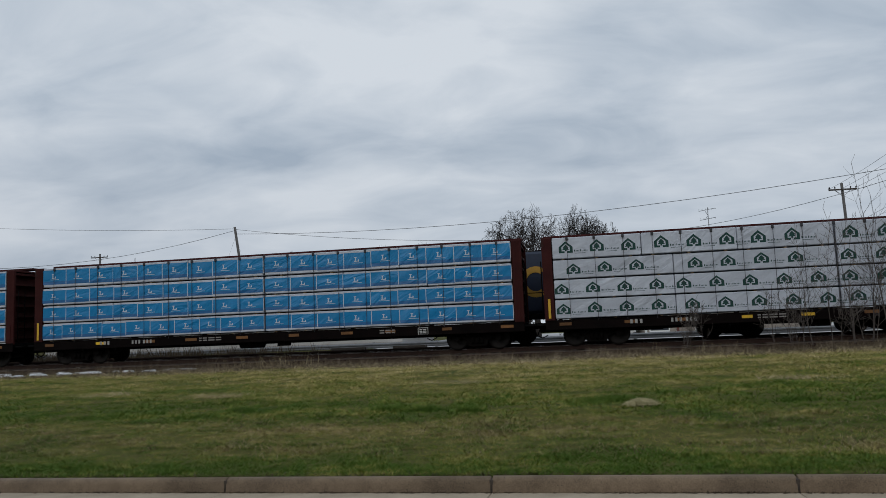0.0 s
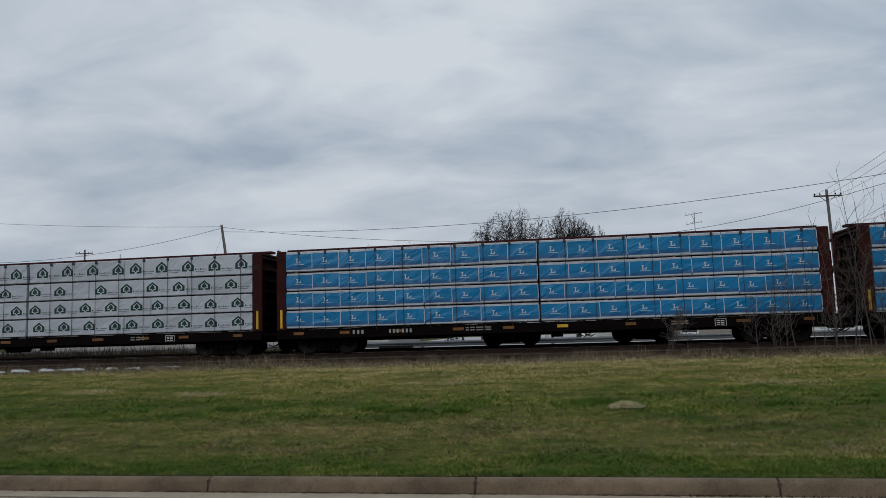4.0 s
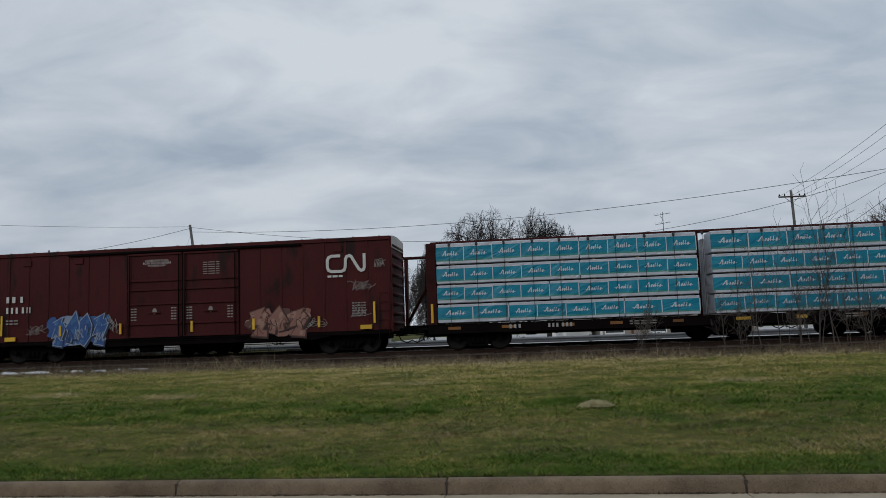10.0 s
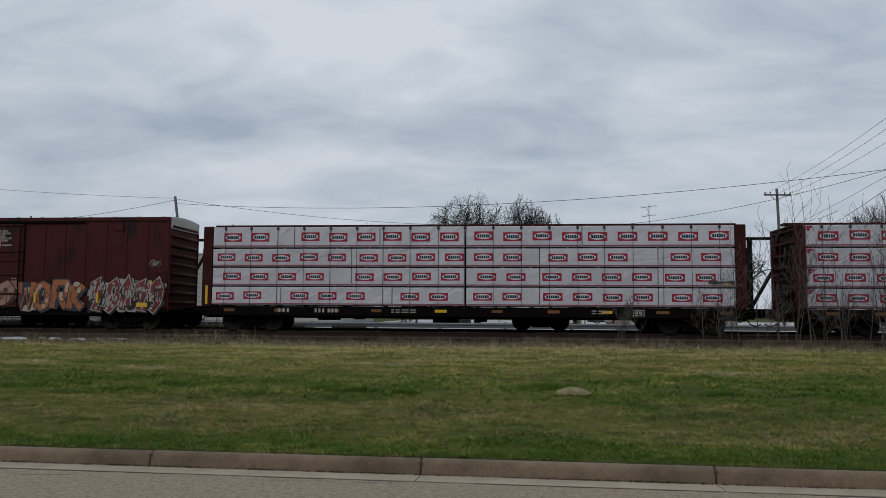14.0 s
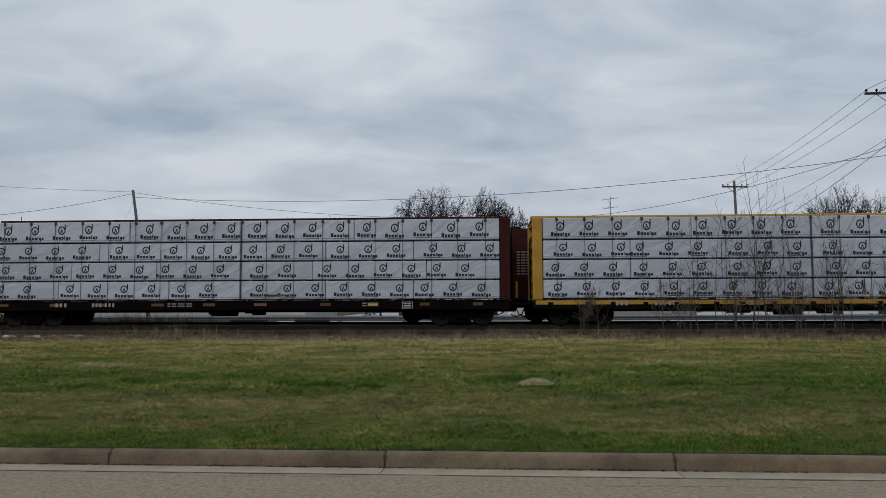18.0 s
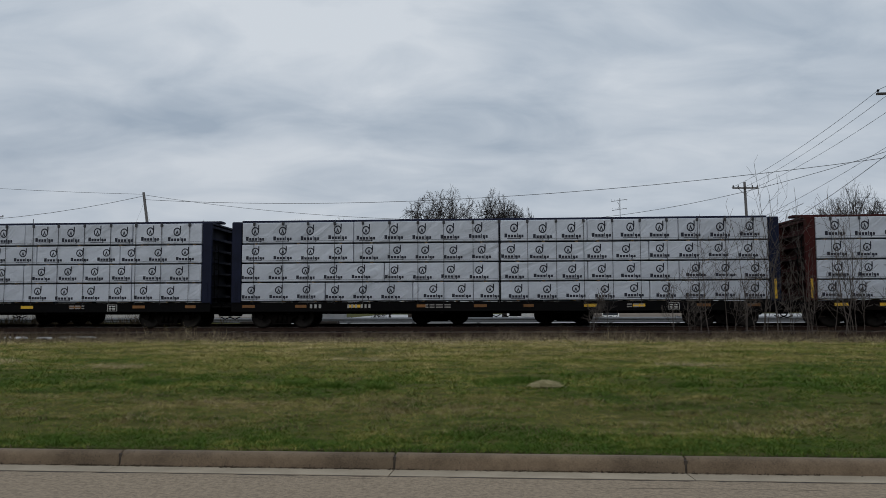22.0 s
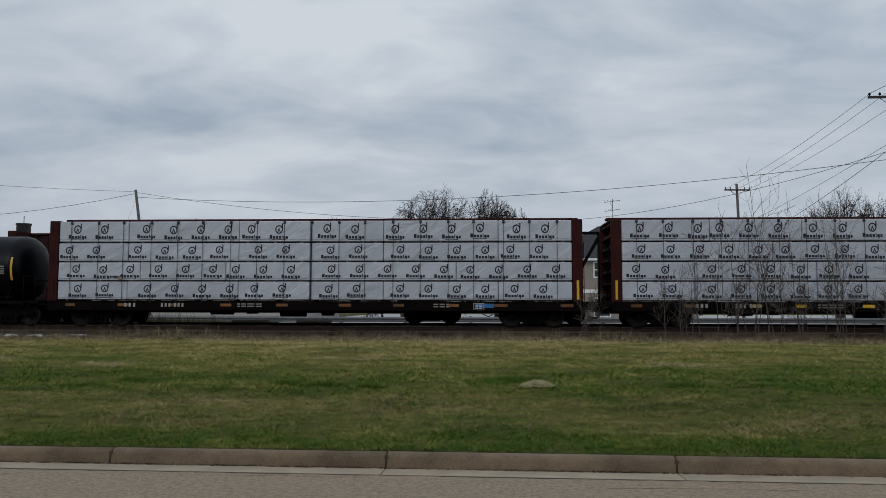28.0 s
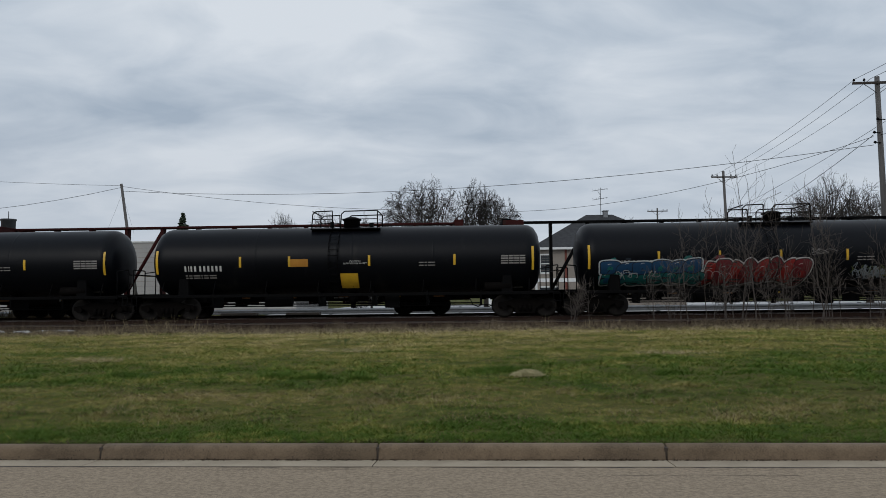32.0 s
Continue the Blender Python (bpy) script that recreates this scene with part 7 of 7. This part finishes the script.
tie_stack(-20.2, 43.0, 1.2)
tie_stack(-13.3, 43.0, 2.0)
tie_stack(-9.6, 43.0, 1.9)

# ---- saplings along the near side of the tracks ----


def sapling(x, y, height, seed, bush=False):
    rng = random.Random(seed)
    t = thing("sapling", "thin leafless sapling in dead grass" if not bush else "small leafless bush in dead grass", "sapling", "saplings along the track", pose(x, y, ground_z(x, y) - 0.03))
    vs, fs = [], []
    stems = rng.choice((1, 1, 2)) if not bush else 5
    for s in range(stems):
        p = (rng.uniform(-0.12, 0.12), rng.uniform(-0.12, 0.12), 0.0)
        d = unit(rng.gauss(0, 0.07 if not bush else 0.3), rng.gauss(0, 0.07), 1.0)
        hh = height * rng.uniform(0.75, 1.0)
        n = 10
        r = 0.009 + 0.0030 * height
        for k in range(n):
            d = unit(d[0] + rng.gauss(0, 0.05), d[1] + rng.gauss(0, 0.05), d[2] + 0.05)
            q = (p[0] + d[0] * hh / n, p[1] + d[1] * hh / n, p[2] + d[2] * hh / n)
            r2 = max(r * 0.84, 0.007)
            limb(vs, fs, p, q, r, r2, 5)
            if k > 0:
                for _ in range(rng.choice((1, 1, 2)) if k < 8 else 1):
                    a = rng.uniform(0, 2 * math.pi)
                    bough(vs, fs, rng, q, unit(math.cos(a) * 0.8, math.sin(a) * 0.8, rng.uniform(0.6, 1.1)), hh * rng.uniform(0.16, 0.34) * (1.15 - k / n), r2 * 0.55, 1 if k < 8 else 0, 0.12, 0.62, 0.0055)
            p, r = q, r2
    part("stem", raw_mesh("stem", vs, fs, twig_mat), None, t)


rs = random.Random(77)
for k in range(30):
    x = 6.7 + 11.6 * (k + rs.random()) / 30
    big_one = 1.0 if 8.5 < x < 15 else 0.78
    sapling(x, rs.uniform(28.3, 30.0), rs.uniform(2.4, 5.2) * big_one, 300 + k)
sapling(10.8, 29.0, 7.4, 400)
sapling(9.7, 29.4, 6.6, 406)
sapling(13.4, 29.2, 6.3, 407)
sapling(12.2, 29.3, 5.6, 401)
sapling(8.4, 29.1, 5.4, 402)
sapling(3.9, 28.9, 2.1, 403, bush=True)
sapling(4.4, 29.0, 2.4, 404)
for k in range(10):
    sapling(18.5 + 1.2 * k + rs.uniform(-0.4, 0.4), rs.uniform(28.4, 30), rs.uniform(2.5, 5.0), 420 + k)

# ---- old snow by the track ----
rq = random.Random(61)
for k in range(26):
    x, y = -15.4 - 0.33 * k + rq.uniform(-0.25, 0.25), 28.2 - 0.03 * k + rq.uniform(-0.75, 0.45)
    w, d = rq.uniform(0.16, 0.55), rq.uniform(0.04, 0.16)
    rng = random.Random(k + 900)
    bm = bmesh.new()
    n = 26
    c = bm.verts.new((0, 0, 0.03))
    inner, ring = [], []
    for i in range(n):
        a = 2 * math.pi * i / n
        kf = rng.uniform(0.45, 1.25)
        inner.append(bm.verts.new((math.cos(a) * w * 0.6 * kf, math.sin(a) * d * 0.7 * kf, 0.012 + rng.uniform(-0.03, 0.03))))
        ring.append(bm.verts.new((math.cos(a) * w * kf, math.sin(a) * d * kf, -0.06)))
    for i in range(n):
        j = (i + 1) % n
        bm.faces.new((c, inner[i], inner[j]))
        bm.faces.new((inner[i], ring[i], ring[j], inner[j]))
    ob = part("snow_patch", bm, snow_mat)
    at(ob, x, y, ground_z(x, y) + 0.055, rng.uniform(-14, 14))
    tagged(ob, "thin ragged patch of old dirty snow", "snow", "snow patches")

# ---- grass ----


def grass_mat(name, shift, spread_=0.24, coats=None):
    """Blades from deep green over olive to straw; how dry they are follows strips, patches and the place across."""
    m = bpy.data.materials.new(name)
    m.use_nodes = True
    t = m.node_tree
    link = t.links.new
    b = t.nodes["Principled BSDF"]
    b.inputs["Roughness"].default_value = 0.75
    b.inputs["Specular IOR Level"].default_value = 0.15

    def maths(op, x, y):
        n = t.nodes.new("ShaderNodeMath")
        n.operation = op
        for i, v in enumerate((x, y)):
            if isinstance(v, (int, float)):
                n.inputs[i].default_value = v
            else:
                link(v, n.inputs[i])
        return n.outputs[0]

    def cloud(scale, detail, stretch, off):
        mp = t.nodes.new("ShaderNodeMapping")
        mp.inputs["Scale"].default_value = stretch
        mp.inputs["Location"].default_value = (off, off, 0)
        link(co.outputs["Object"], mp.inputs["Vector"])
        n = t.nodes.new("ShaderNodeTexNoise")
        n.inputs["Scale"].default_value, n.inputs["Detail"].default_value = scale, detail
        link(mp.outputs[0], n.inputs["Vector"])
        return maths("SUBTRACT", n.outputs["Fac"], 0.5)

    co = t.nodes.new("ShaderNodeTexCoord")
    geo = t.nodes.new("ShaderNodeNewGeometry")
    sp = t.nodes.new("ShaderNodeSeparateXYZ")
    link(co.outputs["Object"], sp.inputs[0])
    y = maths("ADD", sp.outputs["Y"], maths("MULTIPLY", sp.outputs["X"], 0.018))
    y = maths("ADD", y, maths("MULTIPLY", cloud(0.5, 4, (0.7, 1.0, 0.3), 3.0), 9.0))
    y = maths("DIVIDE", maths("SUBTRACT", y, 8.0), 21.0)
    dry = t.nodes.new("ShaderNodeValToRGB")
    e = dry.color_ramp.elements
    stops = ((0.0, 0.06), (0.045, 0.12), (0.10, 0.32), (0.16, 0.40), (0.21, 0.30), (0.255, 0.18), (0.31, 0.20), (0.38, 0.38), (0.50, 0.54), (0.62, 0.66), (0.76, 0.80), (0.90, 0.98), (1.0, 1.0))
    e[0].position, e[0].color = stops[0][0], (stops[0][1],) * 3 + (1,)
    e[1].position, e[1].color = stops[-1][0], (stops[-1][1],) * 3 + (1,)
    for pos, v in stops[1:-1]:
        e.new(pos).color = (v, v, v, 1)
    link(y, dry.inputs[0])
    v = maths("ADD", dry.outputs[0], shift)
    # less dry, so greener and darker, towards the left and the right
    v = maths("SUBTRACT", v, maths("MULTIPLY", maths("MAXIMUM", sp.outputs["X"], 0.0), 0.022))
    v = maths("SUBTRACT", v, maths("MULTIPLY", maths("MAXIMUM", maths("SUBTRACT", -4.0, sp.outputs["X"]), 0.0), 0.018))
    v = maths("ADD", v, maths("MULTIPLY", cloud(0.9, 5, (0.7, 1.0, 0.3), 9.0), 1.5))
    v = maths("ADD", v, maths("MULTIPLY", cloud(4.5, 4, (0.8, 1.0, 0.3), 1.0), 1.3))
    v = maths("ADD", v, maths("MULTIPLY", cloud(15.0, 2, (1.0, 1.0, 0.3), 4.0), 0.9))
    v = maths("ADD", v, maths("MULTIPLY", maths("SUBTRACT", geo.outputs["Random Per Island"], 0.5), 2 * spread_))
    rp = t.nodes.new("ShaderNodeValToRGB")
    e = rp.color_ramp.elements
    coats = coats or ((0.0, (0.066, 0.122, 0.016)), (0.25, (0.166, 0.205, 0.033)), (0.5, (0.280, 0.250, 0.074)), (0.78, (0.42, 0.345, 0.122)), (1.0, (0.52, 0.42, 0.205)))
    e[0].position, e[0].color = coats[0][0], (*coats[0][1], 1)
    e[1].position, e[1].color = coats[-1][0], (*coats[-1][1], 1)
    for pos, c in coats[1:-1]:
        e.new(pos).color = (*c, 1)
    link(v, rp.inputs[0])
    # brown thatch spots
    mr = t.nodes.new("ShaderNodeMapRange")
    mr.inputs["From Min"].default_value, mr.inputs["From Max"].default_value = 0.05, 0.17
    # most of all in the worn strip along the middle of the slope
    strip = maths("MULTIPLY", maths("ABSOLUTE", maths("SUBTRACT", y, 0.15), 0.0), 0.9)
    link(maths("ADD", cloud(1.7, 6, (0.8, 1.0, 0.3), 21.0), maths("MAXIMUM", maths("SUBTRACT", 0.03, strip), -0.04)), mr.inputs["Value"])
    mx = t.nodes.new("ShaderNodeMix")
    mx.data_type = "RGBA"
    link(maths("MULTIPLY", mr.outputs[0], 0.30), mx.inputs[0])
    link(rp.outputs[0], mx.inputs[6])
    mx.inputs[7].default_value = (0.165, 0.115, 0.055, 1)
    link(mx.outputs[2], b.inputs["Base Color"])
    return m


def blades(name, n, yr, hr, width, material, label, seed, tuft=0.7, bare=0.60, soft_=(1.2, 1.6), xr=None, bow=(0.5, 2.3)):
    """Many single blades over a stretch of ground, wider to the sides with distance, thick in clumps and thin between."""
    rg = np.random.default_rng(seed)
    y = np.sqrt(rg.uniform(yr[0] ** 2, yr[1] ** 2, n))
    x = rg.uniform(-0.93, 0.66, n) * (y + 1.0) if xr is None else rg.uniform(xr[0], xr[1], n)
    clump = np.array([noise.noise(Vector((a * 1.7, b * 2.2, 5.0))) + 0.6 * noise.noise(Vector((a * 0.4, b * 0.8, 2.0))) + 0.5 * noise.noise(Vector((a * 5.0, b * 6.0, 8.0))) + 0.5 * noise.noise(Vector((a * 11.0, b * 9.0, 4.0))) for a, b in zip(x, y)])
    keep = rg.uniform(-0.75, 0.75, n) < clump * tuft + bare
    if xr is not None:
        keep &= rg.uniform(0, 1, n) < np.clip(2.5 * np.minimum(x - xr[0], xr[1] - x) / (xr[1] - xr[0]), 0, 1)
    keep &= rg.uniform(0, 1, n) < np.clip((y - yr[0]) / soft_[0], 0, 1) * np.clip((yr[1] - y) / soft_[1], 0, 1)
    x, y, clump = x[keep], y[keep], clump[keep]
    y = y + SKEW * x * np.maximum(28.0 - y, 0.0) / 20.0
    n = len(x)
    z = np.array([ground_z(a, b) for a, b in zip(x, y)]) - 0.01 if yr[1] > 8.2 else np.full(n, 0.004)
    h = (hr[0] + (hr[1] - hr[0]) * rg.uniform(0, 1, n) ** 1.6) * (1 + 0.55 * np.clip(clump, -0.6, 1))
    a = rg.uniform(-0.7, 0.7, n)
    lean = rg.uniform(bow[0], bow[1], n) * h
    la = rg.uniform(0, 2 * np.pi, n)
    w = rg.uniform(0.6, 1.3, n) * width / 2
    v = np.empty((n, 3, 3))
    v[:, 0] = np.stack([x - np.cos(a) * w, y - np.sin(a) * w, z], 1)
    v[:, 1] = np.stack([x + np.cos(a) * w, y + np.sin(a) * w, z], 1)
    v[:, 2] = np.stack([x + np.cos(la) * lean, y + np.sin(la) * lean, z + h], 1)
    me = bpy.data.meshes.new(name)
    me.vertices.add(3 * n)
    me.vertices.foreach_set("co", v.reshape(-1))
    me.loops.add(3 * n)
    me.loops.foreach_set("vertex_index", np.arange(3 * n, dtype=np.int32))
    me.polygons.add(n)
    me.polygons.foreach_set("loop_start", np.arange(0, 3 * n, 3, dtype=np.int32))
    me.polygons.foreach_set("loop_total", np.full(n, 3, dtype=np.int32))
    me.update()
    me.materials.append(material)
    return tagged(part(name, me, None), label, "grass", kind="stuff")


BROWNS = ((0.0, (0.058, 0.042, 0.028)), (0.5, (0.112, 0.084, 0.055)), (1.0, (0.20, 0.155, 0.105)))
STRAWS = ((0.0, (0.20, 0.155, 0.080)), (0.5, (0.34, 0.27, 0.15)), (1.0, (0.48, 0.39, 0.24)))
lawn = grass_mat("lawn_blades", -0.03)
mound_mat = grass_mat("mound_straw", 0.0, 0.4, ((0.0, (0.24, 0.21, 0.105)), (0.5, (0.40, 0.345, 0.185)), (1.0, (0.54, 0.46, 0.27))))
dark_thatch = grass_mat("dark_thatch", -0.5, 0.3, BROWNS)
deep = grass_mat("deep_green_blades", -0.45, 0.25)
lush = grass_mat("lush_blades", -0.2, 0.2)
dry_lawn = grass_mat("dry_blades", 0.30)
thatch = grass_mat("thatch_blades", -0.05, 0.5, ((0.0, (0.085, 0.064, 0.034)), (0.5, (0.215, 0.165, 0.085)), (1.0, (0.38, 0.30, 0.17))))
brown = grass_mat("brown_blades", -0.2, 0.4, BROWNS)
dead = grass_mat("dead_blades", 0.0, 0.4, STRAWS)
straw_pale = grass_mat("pale_straw", 0.75, 0.4, STRAWS)
blades("verge_grass", 60000, (8.28, 9.6), (0.025, 0.06), 0.012, lush, "short green grass along the curb", 1, soft_=(0.03, 0.9))
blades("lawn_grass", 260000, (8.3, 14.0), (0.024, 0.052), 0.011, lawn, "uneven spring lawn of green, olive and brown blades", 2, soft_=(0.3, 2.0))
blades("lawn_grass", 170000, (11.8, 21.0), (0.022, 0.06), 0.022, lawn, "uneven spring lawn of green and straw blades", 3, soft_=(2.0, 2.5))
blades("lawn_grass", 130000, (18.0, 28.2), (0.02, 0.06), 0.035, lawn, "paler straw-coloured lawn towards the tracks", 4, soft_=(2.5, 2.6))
blades("green_tufts", 60000, (12.2, 16.6), (0.03, 0.10), 0.020, lush, "lusher green tufts in the lawn", 5, 1.9, -0.25, (1.0, 1.6))
blades("straw_tufts", 46000, (8.9, 24.0), (0.02, 0.055), 0.016, dry_lawn, "dry straw tufts in the lawn", 7, 1.9, -0.25)
blades("thatch_spots", 70000, (9.2, 13.2), (0.024, 0.056), 0.012, thatch, "low brown thatch in the lawn", 10, 2.2, -0.25, (0.8, 0.9))
blades("straw_specks", 36000, (9.2, 13.0), (0.024, 0.058), 0.010, straw_pale, "single dry straw blades in the worn lawn", 17, 1.8, -0.2, (0.5, 0.8))
blades("dark_specks", 30000, (9.2, 13.2), (0.024, 0.052), 0.014, dark_thatch, "dark rotted thatch in the worn lawn", 18, 2.2, -0.55, (0.5, 0.8))
blades("edge_litter", 9000, (8.27, 8.46), (0.01, 0.05), 0.020, brown, "dead grass and litter along the curb", 8, soft_=(0.02, 0.1))
blades("dead_weeds", 30000, (23.6, 28.2), (0.03, 0.13), 0.026, dead, "dry tan weeds beside the old track", 6, 1.9, -0.25, (2.0, 0.8))
blades("brown_weeds", 90000, (24.9, 28.4), (0.02, 0.13), 0.028, brown, "short brown weeds beside the old track", 9, 1.6, 0.0, (1.8, 0.3))
blades("brown_weeds", 26000, (28.5, 31.2), (0.015, 0.08), 0.028, brown, "sparse brown weeds in the old ballast", 15, 1.9, -0.1, (0.1, 0.5))

blades("gutter_litter", 5000, (8.06, 8.125), (0.004, 0.02), 0.018, brown, "dark litter along the foot of the curb", 12, 1.5, -0.1, (0.02, 0.01))

blades("brown_weeds", 34000, (27.0, 28.7), (0.06, 0.32), 0.018, brown, "brown standing weeds and twigs along the old track", 19, 1.5, 0.1, (0.6, 0.4), None, (0.1, 1.2))
blades("dark_brush", 16000, (39.7, 41.9), (0.25, 0.95), 0.06, dark_thatch, "dark leafless brush behind the side track", 21, 1.2, 0.5, (0.4, 0.4), (-62.0, -13.0), (0.1, 0.7))
blades("tall_weeds", 2400, (26.8, 28.6), (0.08, 0.60), 0.018, brown, "taller dry weeds by the old track", 13, 1.6, 0.0, (0.5, 0.4), (-19.5, -9.5), (0.1, 0.9))
blades("tall_weeds", 700, (26.8, 28.6), (0.08, 0.60), 0.014, dead, "taller pale weeds by the old track", 16, 1.6, 0.0, (0.5, 0.4), (-14.5, -9.5), (0.1, 0.9))
blades("tall_weeds", 500, (26.8, 28.6), (0.06, 0.45), 0.014, dead, "taller pale weeds by the old track", 14, 1.6, 0.0, (0.5, 0.4), (1.5, 5.5), (0.1, 0.9))

# deep green tufts that stand out of the lawn
for k, (x, y, w, d) in enumerate(((3.5, 13.9, 0.55, 0.40), (-6.6, 14.0, 0.35, 0.3), (-3.6, 13.6, 0.3, 0.25), (-2.7, 13.4, 0.28, 0.22), (-1.9, 13.3, 0.3, 0.22), (0.6, 14.6, 0.8, 0.4), (-8.4, 13.8, 0.3, 0.25))):
    blades("green_tufts", 1700, (y - d, y + d), (0.05, 0.13), 0.014, deep, "deep green tuft of longer grass", 60 + k, 1.2, 0.2, (d * 0.8, d * 0.8), (x - w, x + w))
for k, (x, y, w, d) in enumerate(((-8.5, 16.6, 0.9, 0.5), (-3.2, 18.5, 1.2, 0.5), (4.6, 17.5, 1.0, 0.45), (-12.0, 17.5, 1.0, 0.6))):
    blades("straw_tufts", 1500, (y - d, y + d), (0.04, 0.11), 0.016, straw_pale, "pale standing straw in the lawn", 80 + k, 1.4, 0.0, (d * 0.8, d * 0.8), (x - w, x + w))

# matted brown spots with their own ragged shapes
for k, (x, y, w, d) in enumerate(((-3.9, 11.7, 0.9, 0.40), (-5.1, 9.65, 0.7, 0.22), (3.1, 10.75, 0.8, 0.40), (0.65, 11.2, 0.9, 0.35), (-1.6, 11.3, 1.0, 0.4), (4.6, 11.0, 0.8, 0.35), (-0.9, 9.8, 0.45, 0.25), (2.0, 9.5, 0.4, 0.2), (-2.6, 12.0, 0.7, 0.25))):
    blades("thatch_spots", 700, (y - d, y + d), (0.028, 0.06), 0.013, thatch, "ragged brown matted spot in the lawn", 40 + k, 2.2, -0.1, (d * 0.8, d * 0.8), (x - w, x + w))

# a heap of dead grass on the lawn
rg = random.Random(5)
vs, fs = [], []
for k in range(900):
    a, rr = rg.uniform(0, 2 * math.pi), math.sqrt(rg.random())
    x, y = math.cos(a) * rr * 0.36, math.sin(a) * rr * 0.26
    z = 0.13 * (1 - rr * rr)
    b = rg.uniform(0, 2 * math.pi)
    i = len(vs)
    vs += [(x, y, z - 0.03), (x + 0.012 * math.cos(b), y + 0.012 * math.sin(b), z - 0.03), (x + 0.08 * math.cos(b + 1.2), y + 0.08 * math.sin(b + 1.2), z + rg.uniform(-0.02, 0.03))]
    fs.append((i, i + 1, i + 2))
n0 = len(vs)
for r in range(6):
    for i in range(16):
        q = (1 - (r / 5.5) ** 2)
        vs.append((0.33 * r / 5 * math.cos(i * math.pi / 8), 0.22 * r / 5 * math.sin(i * math.pi / 8), 0.125 * q + rg.uniform(-0.01, 0.012)))
for r in range(5):
    for i in range(16):
        j = (i + 1) % 16
        fs.append((n0 + r * 16 + i, n0 + r * 16 + j, n0 + r * 16 + 16 + j, n0 + r * 16 + 16 + i))
ob = part("straw_mound", raw_mesh("straw_mound", vs, fs, mound_mat), None)
at(ob, 1.0, 13.7, ground_z(1.0, 13.7))
tagged(ob, "small pale mound of dead straw on the lawn", "mound")

# unseen dark wall added to close the street behind, blocking low skylight and reflections
bm = bmesh.new()
box(bm, -160, 160, -25.0, -24.0, 0.0, 10.5)
structure("backdrop", bm, mat("dim_backdrop", (0.035, 0.034, 0.028), (0.055, 0.05, 0.04), 0.4, 4, 0.95, vary=0.0), "unseen dim wall added behind to hold back low sky light", "backdrop")


def along(t):
    """How far the train has come at t, from where it stands at 16 s."""
    u = (t - 16.0) / 16.0
    return 16.0 * (14.83761 * u + -0.16120 * u * u + -0.02391 * u ** 3 + 0.00820 * u ** 4 + 0.03444 * u ** 5)


ROLL = ((0, 34.5), (2, 29.7), (4, 25.0), (5.5, 21.4), (7, 17.6), (9, 13.1), (11, 9.0), (13, 5.1), (14.5, 2.9), (15.6, 1.55), (16.4, 0.55), (17, 0.08), (17.5, 0.0), (32, 0.0))


def rolled(t):
    """How far the second train still is from its stand: slowing, then halting at about 17 s."""
    return float(np.interp(t, [a for a, _ in ROLL], [d for _, d in ROLL]))


def motions():
    for car, place in TRAIN:
        walk(car, [(t, pose(place + along(t), TRACK, RAIL)) for t in range(0, 33, 2)])
    for car, place in SECOND:
        walk(car, [(t, pose(place + d, SIDE, RAIL + 0.02)) for t, d in ROLL])
    # wheels turn while their car is near
    for w, car, dx in WHEELS:
        place = next((p for c, p in TRAIN if c is car), None)
        if place is None:
            turns = [(k / 5.0, pose(dx, 0, 0.455, 0, math.degrees((rolled(k / 5.0) - ROLL[0][1]) / 0.455) % 360.0, 0)) for k in range(91)]
            walk(w, turns + [(32.0, turns[-1][1])])
            continue
        rows = [(0.0, pose(dx, 0, 0.455))]
        last = None
        for k in range(1, 32 * 30):
            t = k / 30.0
            x = place + along(t)
            if -34 < x < 34:
                if last is None:
                    last = x
                    rows.append((t - 1 / 30.0, pose(dx, 0, 0.455))) if k > 1 else None
                rows.append((t, pose(dx, 0, 0.455, 0, math.degrees((x - last) / 0.455) % 360.0, 0)))
        rows.append((32.0, rows[-1][1]))
        walk(w, rows)


motions()
